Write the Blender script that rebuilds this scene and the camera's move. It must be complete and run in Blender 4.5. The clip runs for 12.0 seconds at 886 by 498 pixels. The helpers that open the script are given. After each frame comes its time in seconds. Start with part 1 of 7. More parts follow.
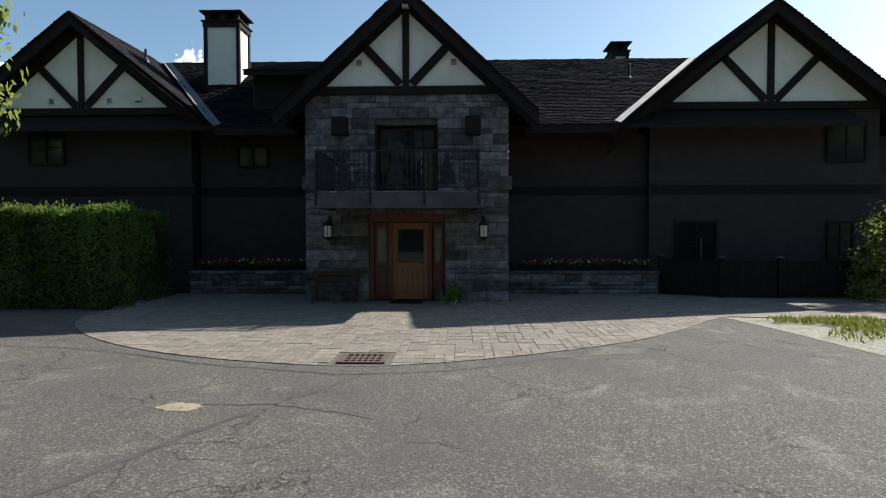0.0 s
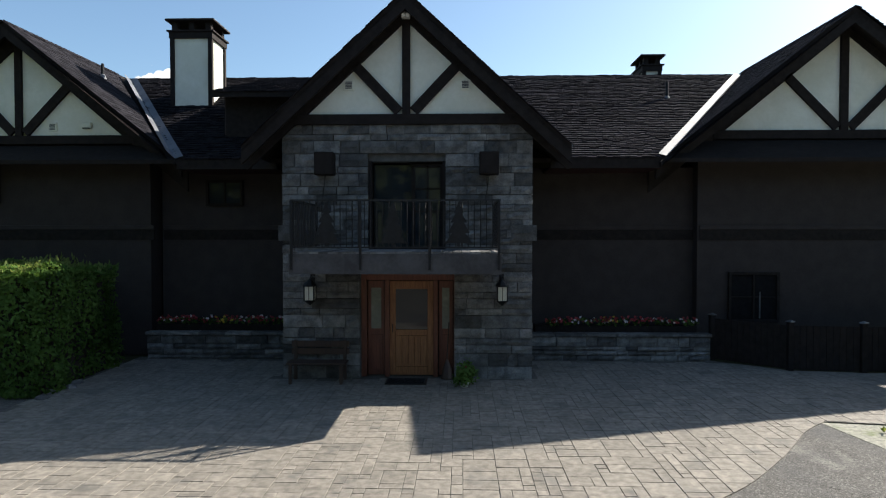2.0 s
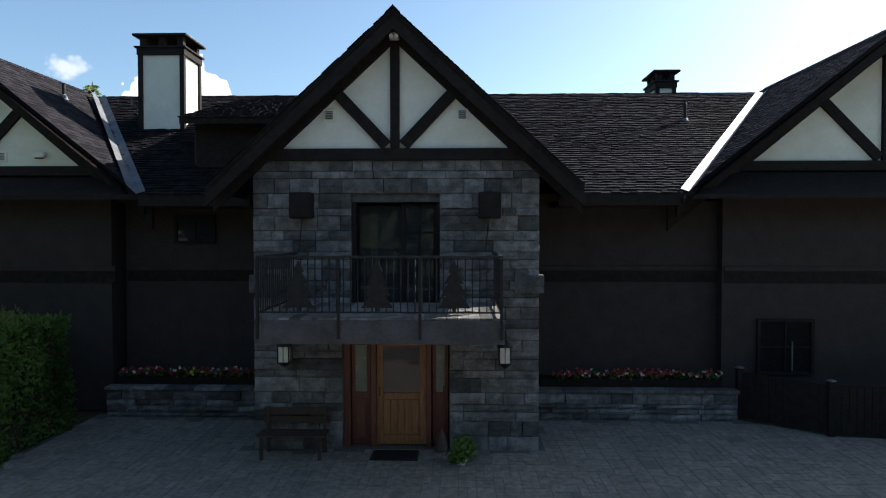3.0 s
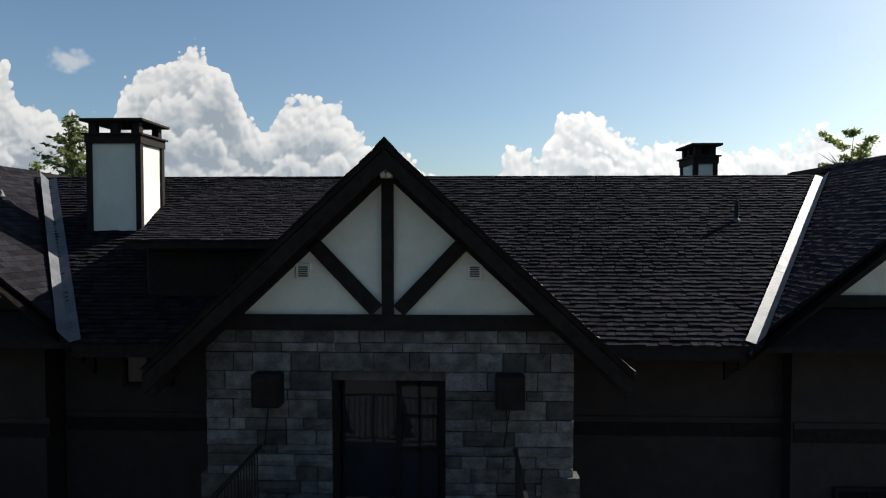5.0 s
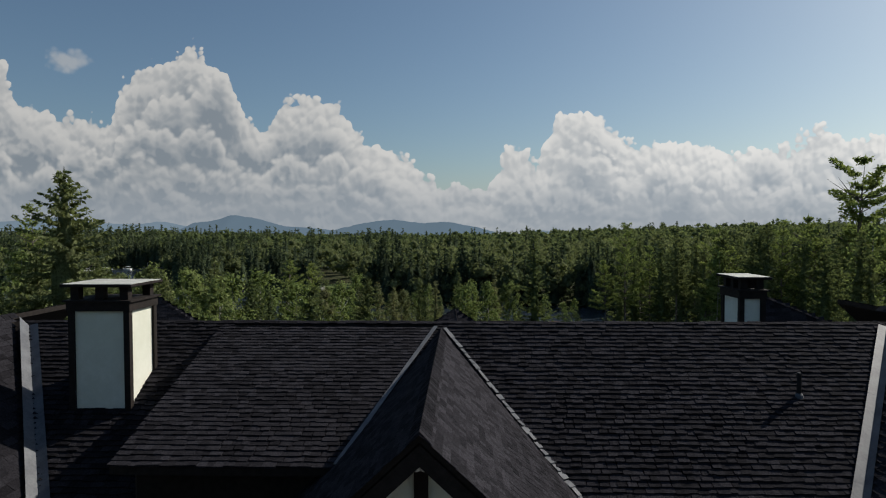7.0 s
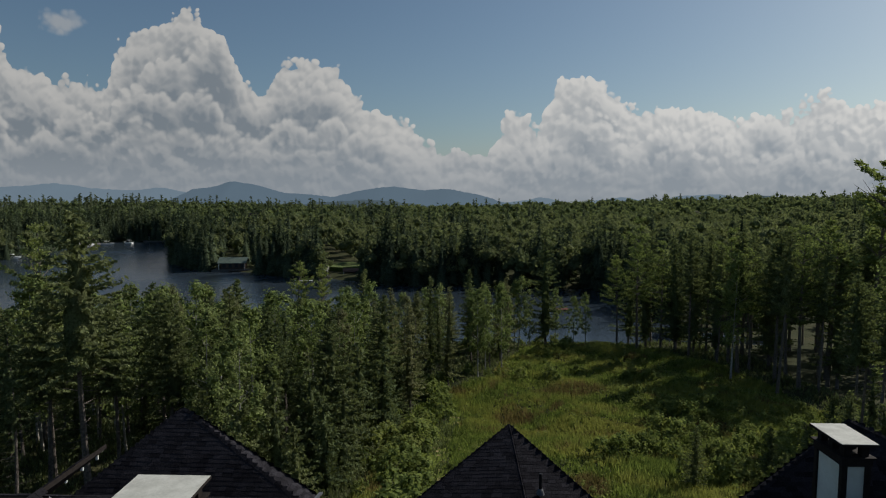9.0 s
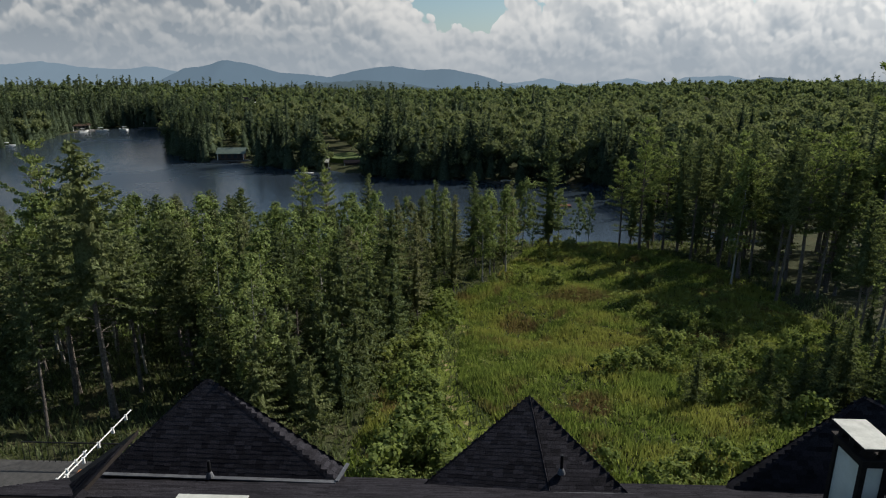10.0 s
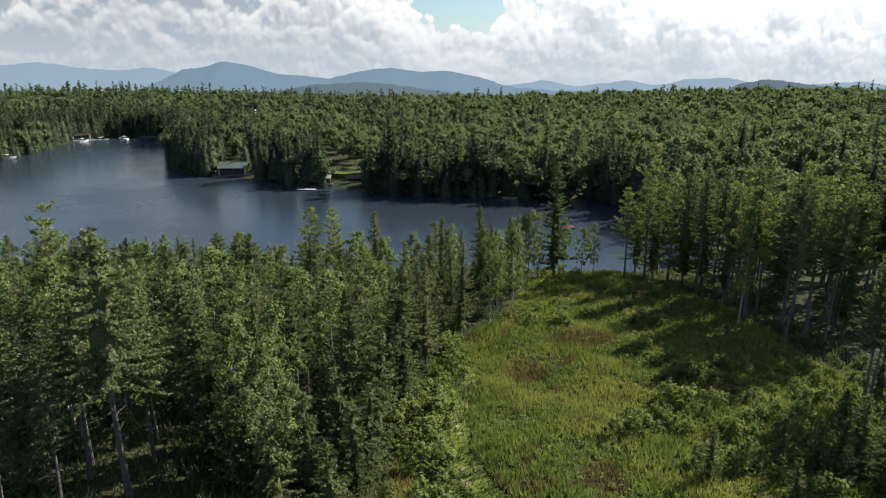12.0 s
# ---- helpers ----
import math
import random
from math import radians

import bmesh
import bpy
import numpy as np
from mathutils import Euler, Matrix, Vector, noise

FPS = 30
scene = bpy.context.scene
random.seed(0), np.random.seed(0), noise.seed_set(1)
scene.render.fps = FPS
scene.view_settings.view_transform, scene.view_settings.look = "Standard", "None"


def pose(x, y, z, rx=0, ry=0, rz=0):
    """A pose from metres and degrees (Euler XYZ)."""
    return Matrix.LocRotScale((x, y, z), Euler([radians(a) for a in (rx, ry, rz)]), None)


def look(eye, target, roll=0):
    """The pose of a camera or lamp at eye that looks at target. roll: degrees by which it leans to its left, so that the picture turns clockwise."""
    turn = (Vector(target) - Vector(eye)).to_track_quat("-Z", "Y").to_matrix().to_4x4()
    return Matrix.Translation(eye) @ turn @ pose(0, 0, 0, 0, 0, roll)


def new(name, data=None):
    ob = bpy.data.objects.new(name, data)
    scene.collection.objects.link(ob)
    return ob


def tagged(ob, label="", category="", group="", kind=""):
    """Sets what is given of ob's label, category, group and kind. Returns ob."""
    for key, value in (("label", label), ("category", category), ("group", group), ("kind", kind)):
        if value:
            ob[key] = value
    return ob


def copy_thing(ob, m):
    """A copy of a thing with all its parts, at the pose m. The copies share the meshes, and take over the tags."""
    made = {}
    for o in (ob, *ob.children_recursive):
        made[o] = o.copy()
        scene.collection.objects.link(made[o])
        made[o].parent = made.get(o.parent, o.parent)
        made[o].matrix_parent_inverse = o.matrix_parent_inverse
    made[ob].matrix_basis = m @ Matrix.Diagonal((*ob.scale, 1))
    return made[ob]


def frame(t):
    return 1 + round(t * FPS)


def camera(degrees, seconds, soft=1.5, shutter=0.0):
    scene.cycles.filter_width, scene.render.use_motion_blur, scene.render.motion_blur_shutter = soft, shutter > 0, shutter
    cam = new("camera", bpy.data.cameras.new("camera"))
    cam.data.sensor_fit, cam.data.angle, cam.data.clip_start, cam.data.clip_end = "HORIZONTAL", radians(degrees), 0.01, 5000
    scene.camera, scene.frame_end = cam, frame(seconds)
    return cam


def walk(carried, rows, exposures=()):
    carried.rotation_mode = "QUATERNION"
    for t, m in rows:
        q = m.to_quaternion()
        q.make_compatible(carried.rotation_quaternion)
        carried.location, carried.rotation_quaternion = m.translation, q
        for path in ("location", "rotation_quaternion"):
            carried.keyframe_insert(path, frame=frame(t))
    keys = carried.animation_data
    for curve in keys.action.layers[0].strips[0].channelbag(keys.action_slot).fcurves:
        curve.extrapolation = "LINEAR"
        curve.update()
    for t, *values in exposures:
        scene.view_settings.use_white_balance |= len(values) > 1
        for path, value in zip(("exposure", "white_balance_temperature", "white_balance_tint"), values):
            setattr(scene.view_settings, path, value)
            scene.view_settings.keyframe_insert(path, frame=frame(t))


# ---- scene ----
cam = camera(70.4, 12.0, soft=1.15)
PATH = [
    (0, (1.427, -16.658, 1.871), (1.371, -14.659, 1.814), -0.1),
    (0.5, (1.296, -15.938, 2.038), (1.241, -13.939, 1.982), -0.1),
    (1, (1.186, -15.188, 2.289), (1.131, -13.189, 2.237), -0.1),
    (1.5, (1.127, -14.341, 2.629), (1.072, -12.342, 2.582), 0.0),
    (2, (1.16, -13.495, 3.109), (1.103, -11.497, 3.064), 0.0),
    (2.5, (1.217, -12.652, 3.667), (1.16, -10.654, 3.616), 0.0),
    (2.7, (1.213, -12.308, 3.804), (1.158, -10.31, 3.762), 0.0),
    (4.3, (1.261, -9.866, 5.882), (1.196, -7.869, 5.816), -0.1),
    (4.5, (1.228, -9.662, 6.163), (1.164, -7.664, 6.099), -0.0),
    (5, (1.084, -9.088, 6.944), (1.02, -7.09, 6.879), -0.0),
    (5.5, (0.934, -8.639, 7.713), (0.872, -6.641, 7.647), -0.1),
    (6, (0.748, -8.227, 8.542), (0.686, -6.229, 8.476), -0.0),
    (6.5, (0.623, -7.825, 9.461), (0.562, -5.827, 9.395), -0.1),
    (7, (0.48, -7.443, 10.481), (0.42, -5.445, 10.415), -0.1),
    (7.2, (0.349, -7.309, 10.765), (0.293, -5.31, 10.717), -0.1),
    (8.8, (-1.056, -5.798, 14.361), (-1.115, -3.802, 14.252), 0.0),
    (9, (-1.203, -5.587, 14.795), (-1.262, -3.595, 14.622), 0.1),
    (9.5, (-1.563, -5.119, 16.083), (-1.62, -3.159, 15.687), 0.2),
    (10, (-1.93, -4.541, 17.396), (-1.985, -2.615, 16.86), 0.3),
    (10.5, (-2.211, -4.199, 18.735), (-2.265, -2.273, 18.197), 0.4),
    (11, (-2.54, -3.775, 19.873), (-2.592, -1.849, 19.337), 0.4),
    (11.5, (-2.825, -3.51, 20.948), (-2.876, -1.583, 20.412), 0.4),
    (12, (-3.069, -3.196, 21.926), (-3.119, -1.269, 21.392), 0.4),
]
EXPOSURE = [(0.0, 0.92), (1.0, 1.06), (1.5, 1.12), (2.7, 1.3), (3.6, 1.25), (4.3, 1.0), (4.5, 0.92), (5.0, 0.48), (5.5, 0.16), (7.0, -0.15), (9.0, -0.42), (9.5, -0.27), (10.0, 0.08), (10.5, 0.37), (11.2, 0.65), (12.0, 0.76)]
walk(cam, [(t, look(eye, target, roll)) for t, eye, target, roll in PATH], EXPOSURE)

# ---- world, sun ----
SUN_AZ, SUN_EL = 56.6, 35.4          # from +y towards +x, and above the horizon
sun_way = Vector((math.sin(radians(SUN_AZ)) * math.cos(radians(SUN_EL)),
                  math.cos(radians(SUN_AZ)) * math.cos(radians(SUN_EL)), math.sin(radians(SUN_EL))))
sun = new("sun", bpy.data.lights.new("sun", "SUN"))
sun.data.energy, sun.data.angle, sun.data.color = 5.0, radians(0.53), (1.0, 0.95, 0.86)
sun.matrix_world = look((0, 0, 0), -sun_way) 


class Nodes:
    """A node tree with short ways to add and wire nodes."""

    def __init__(self, tree):
        self.t = tree
        tree.nodes.clear()

    def n(self, kind, ins=None, **props):
        node = self.t.nodes.new(kind)
        p = props.get
        if "operation" in props: node.operation = p("operation")
        if "use_clamp" in props: node.use_clamp = p("use_clamp")
        if "data_type" in props: node.data_type = p("data_type")
        if "blend_type" in props: node.blend_type = p("blend_type")
        if "interpolation_type" in props: node.interpolation_type = p("interpolation_type")
        if "clamp" in props: node.clamp = p("clamp")
        if "rotation_type" in props: node.rotation_type = p("rotation_type")
        if "feature" in props: node.feature = p("feature")
        for k, v in (ins or {}).items():
            self.put(node.inputs[k], v)
        return node

    def put(self, socket, v):
        if isinstance(v, bpy.types.NodeSocket):
            self.t.links.new(v, socket)
        elif isinstance(v, bpy.types.Node):
            self.t.links.new(v.outputs[0], socket)
        else:
            socket.default_value = v

    def m(self, op, a, b=0.0, c=0.0, clamp=False):
        return self.n("ShaderNodeMath", {0: a, 1: b, 2: c}, operation=op, use_clamp=clamp).outputs[0]

    def mix(self, f, a, b, blend="MIX"):
        node = self.n("ShaderNodeMix", data_type="RGBA", blend_type=blend)
        self.put(node.inputs[0], f), self.put(node.inputs[6], a), self.put(node.inputs[7], b)
        return node.outputs[2]

    def ramp(self, f, *stops, mode="LINEAR"):
        node = self.n("ShaderNodeValToRGB", {0: f})
        node.color_ramp.interpolation = mode
        el = node.color_ramp.elements
        el.remove(el[1])
        for i, (p, c) in enumerate(stops):
            e = el.new(p) if i else el[0]
            if not i:
                e.position = p
            e.color = (c, c, c, 1) if isinstance(c, (int, float)) else (*c, 1)
        return node.outputs[0]

    def smooth(self, v, a, b, lo=0.0, hi=1.0):
        return self.n("ShaderNodeMapRange", {0: v, 1: a, 2: b, 3: lo, 4: hi}, interpolation_type="SMOOTHSTEP", clamp=True).outputs[0]

    def noise(self, vec, scale, detail=4.0, rough=0.55, distortion=0.0):
        return self.n("ShaderNodeTexNoise", {"Vector": vec, "Scale": scale, "Detail": detail, "Roughness": rough, "Distortion": distortion}).outputs[0]


world = bpy.data.worlds.new("sky")
scene.world = world
world.use_nodes = True
W = Nodes(world.node_tree)
SKY, CLOUD = 0.083, 0.395
sky = W.n("ShaderNodeTexSky")
sky.sky_type, sky.sun_disc, sky.sun_elevation, sky.sun_rotation = "NISHITA", False, radians(SUN_EL), radians(SUN_AZ)
sky.altitude, sky.air_density, sky.dust_density, sky.ozone_density = 500.0, 1.0, 1.9, 2.2
way = W.n("ShaderNodeTexCoord").outputs["Generated"]
turned = W.n("ShaderNodeVectorRotate", {"Vector": way, "Angle": radians(-1.75)}, rotation_type="Z_AXIS").outputs[0]
sep = W.n("ShaderNodeSeparateXYZ", {0: turned})
ahead = W.m("MAXIMUM", sep.outputs[1], 0.12)
cu = W.m("DIVIDE", sep.outputs[0], ahead)
cv = W.m("DIVIDE", sep.outputs[2], ahead)
cuv = W.n("ShaderNodeCombineXYZ", {0: cu, 1: cv, 2: 0.0}).outputs[0]


def billows(vec):
    """Heaped cloud: high on the heads of its lumps, low in the folds between them."""
    warp = W.n("ShaderNodeTexNoise", {"Vector": vec, "Scale": 7.0, "Detail": 4.0, "Roughness": 0.55}).outputs[1]
    moved = W.n("ShaderNodeVectorMath", {0: W.n("ShaderNodeVectorMath", {0: warp, 1: (0.5, 0.5, 0.5)}, operation="SUBTRACT").outputs[0], 3: 0.05}, operation="SCALE").outputs[0]
    at = W.n("ShaderNodeVectorMath", {0: vec, 1: moved}, operation="ADD").outputs[0]
    total = 0.5
    for scale, share in ((8.0, 0.50), (19.0, 0.34), (42.0, 0.24), (90.0, 0.17)):
        cell = W.n("ShaderNodeTexVoronoi", {"Vector": at, "Scale": scale, "Smoothness": 0.22}, feature="SMOOTH_F1").outputs[0]
        total = W.m("ADD", total, W.m("MULTIPLY", W.m("SUBTRACT", 0.45, cell), share))
    return total


# the tops of the bank of cumulus, as tangents (across, up)
TOPS = ((-0.95, 0.15), (-0.70, 0.245), (-0.665, 0.20), (-0.57, 0.185), (-0.525, 0.165), (-0.505, 0.235), (-0.48, 0.265), (-0.395, 0.278),
        (-0.355, 0.255), (-0.32, 0.19), (-0.29, 0.165), (-0.255, 0.208), (-0.20, 0.212), (-0.16, 0.19), (-0.12, 0.13), (-0.06, 0.108),
        (-0.02, 0.10), (0.005, 0.078), (0.04, 0.09), (0.07, 0.08), (0.095, 0.135), (0.13, 0.138), (0.15, 0.115), (0.185, 0.183),
        (0.25, 0.165), (0.30, 0.13), (0.37, 0.13), (0.47, 0.112), (0.515, 0.145), (0.58, 0.172), (0.66, 0.14), (0.9, 0.12))
top_at = W.m("MULTIPLY", W.ramp(W.m("DIVIDE", W.m("ADD", cu, 1.0), 2.0), *[((a + 1) / 2, b * 3) for a, b in TOPS]), 1 / 3)
lump = billows(cuv)
lump_lit = billows(W.n("ShaderNodeVectorMath", {0: cuv, 1: (0.004, 0.008, 0.0)}, operation="ADD").outputs[0])
relief = W.smooth(W.m("SUBTRACT", lump, lump_lit), -0.13, 0.11)
veil = W.smooth(W.noise(cuv, 4.0, 4.0, 0.55), 0.38, 0.62)
bright = W.smooth(cu, -0.5, 0.65, CLOUD * 0.97, CLOUD * 1.38)
cover, cloud_tone = 0.0, (0.5, 0.56, 0.62, 1)
# heaps that stand one before the other: share of the bank's height, swing of their tops, depth over which they fall into shade
for k, (share, swing, fall) in enumerate(((1.0, 0.0, 0.105), (0.80, 0.085, 0.075), (0.60, 0.085, 0.058), (0.40, 0.06, 0.045), (0.22, 0.04, 0.035))):
    along = W.n("ShaderNodeCombineXYZ", {0: cu, 1: 3.7 * k, 2: 0.0}).outputs[0]
    swell = W.m("MULTIPLY", W.m("SUBTRACT", W.noise(along, 5.0 + 1.6 * k, 3.0, 0.55), 0.5), 2.2 * swing)
    deep = W.m("ADD", W.m("SUBTRACT", W.m("ADD", W.m("MULTIPLY", top_at, share), swell), cv), W.m("MULTIPLY", W.m("SUBTRACT", lump, 0.42), 0.11 - 0.012 * k))
    here = W.smooth(deep, 0.0, 0.005 + 0.006 * k)
    shade = W.m("MULTIPLY", W.smooth(deep, 0.004, fall), W.m("ADD", 0.48, W.m("MULTIPLY", veil, 0.34)))
    glow = W.m("SUBTRACT", W.m("ADD", W.m("MULTIPLY", relief, 0.40), W.m("ADD", 0.46 - 0.03 * k, W.m("MULTIPLY", lump, 0.34))), shade, clamp=True)
    tone = W.mix(glow, (0.60, 0.70, 0.80, 1), (1.55, 1.54, 1.50, 1))
    if k:
        here = W.m("MULTIPLY", here, cover)
        cloud_tone = W.mix(W.m("MULTIPLY", here, 0.9), cloud_tone, tone)
    else:
        cover, cloud_tone = here, tone
# two loose puffs over the bank
for a, b, rx, ry in ((-0.592, 0.268, 0.034, 0.020), (0.136, 0.166, 0.012, 0.009)):
    ex, ey = W.m("DIVIDE", W.m("SUBTRACT", cu, a), rx), W.m("DIVIDE", W.m("SUBTRACT", cv, b), ry)
    round_ = W.m("SUBTRACT", 1.0, W.m("ADD", W.m("MULTIPLY", ex, ex), W.m("MULTIPLY", ey, ey)))
    puff = W.m("MULTIPLY", W.smooth(W.m("ADD", round_, W.m("MULTIPLY", W.m("SUBTRACT", lump, 0.45), 5.0)), 0.0, 1.6), W.smooth(round_, -1.2, 0.2, 0.0, 0.6))
    cloud_tone = W.mix(W.m("MULTIPLY", puff, W.m("SUBTRACT", 1.0, cover)), cloud_tone, (1.15, 1.17, 1.18, 1))
    cover = W.m("MAXIMUM", cover, puff)
cloud_tone = W.n("ShaderNodeVectorMath", {0: cloud_tone, 3: bright}, operation="SCALE").outputs[0]
sky_tone = W.n("ShaderNodeVectorMath", {0: sky.outputs[0], 1: (SKY * 0.92, SKY, SKY * 0.98)}, operation="MULTIPLY").outputs[0]
low = W.smooth(cv, -0.01, 0.11, 0.68, 0.0)
sky_tone = W.mix(W.m("MULTIPLY", low, 0.8), sky_tone, (0.40, 0.47, 0.54, 1))
cloud_tone = W.mix(low, cloud_tone, (0.345, 0.385, 0.43, 1))
both = W.mix(W.m("MULTIPLY", cover, W.smooth(sep.outputs[1], 0.1, 0.3)), sky_tone, cloud_tone)
W.n("ShaderNodeOutputWorld", {0: W.n("ShaderNodeBackground", {0: both, 1: 1.0})})


# ---- materials ----
def material(name, build):
    mat = bpy.data.materials.new(name)
    mat.use_nodes = True
    g = Nodes(mat.node_tree)
    g.n("ShaderNodeOutputMaterial", {0: build(g)})
    return mat


def surface(name, dark, light, scale=6.0, rough=0.8, bump=0.3, bump_scale=40.0, piece=0.0, island=0.0, metal=0.0, stain=None, spec=0.4, dist=0.01):
    """A matt surface: two tones in noise, fine relief, and a tone of its own for each piece."""
    def build(g):
        at = g.n("ShaderNodeTexCoord").outputs["Object"]
        where = g.n("ShaderNodeNewGeometry").outputs["Position"]
        tone = g.m("ADD", g.m("MULTIPLY", g.noise(where, scale, 6, 0.6), 0.7), g.m("MULTIPLY", g.noise(where, scale * 7, 4, 0.6), 0.3))
        col = g.mix(g.smooth(tone, 0.32, 0.68), (*dark, 1), (*light, 1))
        if stain:
            col = g.mix(g.smooth(g.noise(where, scale * 0.21, 4, 0.6), 0.5, 0.72, 0, 0.7), col, (*stain, 1))
        for amount, source in ((piece, "object"), (island, "island")):
            if amount:
                r = g.n("ShaderNodeObjectInfo").outputs["Random"] if source == "object" else g.n("ShaderNodeNewGeometry").outputs["Random Per Island"]
                f = g.m("ADD", g.m("MULTIPLY", r, 2 * amount), 1 - amount)
                col = g.n("ShaderNodeVectorMath", {0: col, 3: f}, operation="SCALE").outputs[0]
        rel = g.n("ShaderNodeBump", {"Height": g.noise(where, bump_scale, 6, 0.65), "Strength": bump, "Distance": dist})
        rr = g.m("ADD", g.m("MULTIPLY", g.noise(where, scale * 2, 3), 0.2), rough - 0.1, clamp=True)
        return g.n("ShaderNodeBsdfPrincipled", {"Base Color": col, "Roughness": rr, "Metallic": metal, "Normal": rel.outputs[0], "Specular IOR Level": spec})
    return material(name, build)


def leafage(name, dark, light, warm, through_part=0.45, clump=0.35, grain=0.0):
    def build(g):
        where = g.n("ShaderNodeNewGeometry").outputs["Position"]
        isl = g.n("ShaderNodeNewGeometry").outputs["Random Per Island"]
        one = g.n("ShaderNodeObjectInfo").outputs["Random"]
        tone = g.m("ADD", g.m("MULTIPLY", isl, 0.42), g.m("MULTIPLY", g.smooth(g.noise(where, clump, 3), 0.32, 0.68), 0.55), clamp=True)
        col = g.mix(tone, (*dark, 1), (*light, 1))
        col = g.mix(g.m("MULTIPLY", g.smooth(g.m("ADD", g.m("MULTIPLY", g.noise(where, 0.09, 2), 0.6), g.m("MULTIPLY", one, 0.4)), 0.4, 0.75), 0.6), col, (*warm, 1))
        rel = {}
        if grain:
            fine = g.noise(where, grain, 4, 0.75)
            col = g.n("ShaderNodeVectorMath", {0: col, 3: g.smooth(fine, 0.36, 0.66, 0.55, 1.40)}, operation="SCALE").outputs[0]
            rel = {"Normal": g.n("ShaderNodeBump", {"Height": fine, "Strength": 1.0, "Distance": 0.7 / grain}).outputs[0]}
        d = g.n("ShaderNodeBsdfDiffuse", {0: col, **rel})
        t = g.n("ShaderNodeBsdfTranslucent", {0: g.mix(0.5, col, (warm[0] * 1.25, warm[1] * 1.4, warm[2] * 0.8, 1))})
        return g.n("ShaderNodeMixShader", {0: through_part, 1: d.outputs[0], 2: t.outputs[0]})
    return material(name, build)


def glass_pane(name, tint=(0.02, 0.025, 0.03)):
    def build(g):
        at = g.n("ShaderNodeNewGeometry").outputs["Position"]
        rel = g.n("ShaderNodeBump", {"Height": g.noise(at, 1.3, 2), "Strength": 0.05, "Distance": 0.05})
        return g.n("ShaderNodeBsdfPrincipled", {"Base Color": (*tint, 1), "Roughness": 0.04, "Specular IOR Level": 0.5, "Normal": rel.outputs[0]})
    return material(name, build)


def asphalt_build(g):
    at = g.n("ShaderNodeNewGeometry").outputs["Position"]
    grit = g.m("ADD", g.m("MULTIPLY", g.noise(at, 38, 3, 0.7), 0.5), g.m("MULTIPLY", g.noise(at, 120, 2, 0.8), 0.5))
    speck = g.n("ShaderNodeTexVoronoi", {"Vector": at, "Scale": 55.0}).outputs[1]
    broad = g.noise(at, 0.35, 5, 0.6)
    col = g.mix(g.smooth(grit, 0.36, 0.66), (0.027, 0.026, 0.025, 1), (0.155, 0.143, 0.127, 1))
    pale = g.smooth(g.n("ShaderNodeSeparateColor", {0: speck}).outputs[0], 0.80, 0.92)
    col = g.mix(g.m("MULTIPLY", pale, 0.55), col, (0.27, 0.256, 0.234, 1))
    col = g.mix(g.smooth(broad, 0.42, 0.68, 0, 0.5), col, (0.070, 0.070, 0.073, 1))
    worn = g.m("MULTIPLY", g.smooth(g.noise(at, 0.9, 6, 0.7, 0.6), 0.54, 0.68), g.smooth(grit, 0.42, 0.58))
    col = g.mix(g.m("MULTIPLY", worn, 0.7), col, (0.26, 0.245, 0.215, 1))
    col = g.mix(g.smooth(g.noise(at, 2.3, 5, 0.65), 0.5, 0.75, 0, 0.35), col, (0.05, 0.05, 0.052, 1))
    warp = g.n("ShaderNodeTexNoise", {"Vector": at, "Scale": 1.4, "Detail": 8.0, "Roughness": 0.7}).outputs[1]
    bent = g.n("ShaderNodeVectorMath", {0: at, 1: g.n("ShaderNodeVectorMath", {0: warp, 3: 1.1}, operation="SCALE").outputs[0]}, operation="ADD").outputs[0]
    edge = g.n("ShaderNodeTexVoronoi", {"Vector": bent, "Scale": 0.55}, feature="DISTANCE_TO_EDGE").outputs[0]
    crack = g.m("MULTIPLY", g.smooth(edge, 0.0, 0.005, 1.0, 0.0), g.smooth(g.noise(at, 0.55, 3), 0.48, 0.56))
    col = g.mix(g.m("MULTIPLY", crack, 0.8), col, (0.015, 0.014, 0.013, 1))
    h = g.m("SUBTRACT", grit, g.m("MULTIPLY", crack, 2.0))
    rel = g.n("ShaderNodeBump", {"Height": h, "Strength": 0.8, "Distance": 0.015})
    return g.n("ShaderNodeBsdfPrincipled", {"Base Color": col, "Roughness": 0.9, "Normal": rel.outputs[0], "Specular IOR Level": 0.25})


def ground_build(g):
    at = g.n("ShaderNodeNewGeometry").outputs["Position"]
    n1, n2 = g.noise(at, 0.25, 6, 0.65), g.noise(at, 6.0, 5, 0.7)
    col = g.mix(g.smooth(n2, 0.3, 0.7), (0.022, 0.026, 0.013, 1), (0.068, 0.076, 0.032, 1))
    col = g.mix(g.smooth(n1, 0.45, 0.7, 0, 0.5), col, (0.085, 0.070, 0.036, 1))
    rel = g.n("ShaderNodeBump", {"Height": n2, "Strength": 0.8, "Distance": 0.1})
    return g.n("ShaderNodeBsdfPrincipled", {"Base Color": col, "Roughness": 0.95, "Normal": rel.outputs[0], "Specular IOR Level": 0.1})


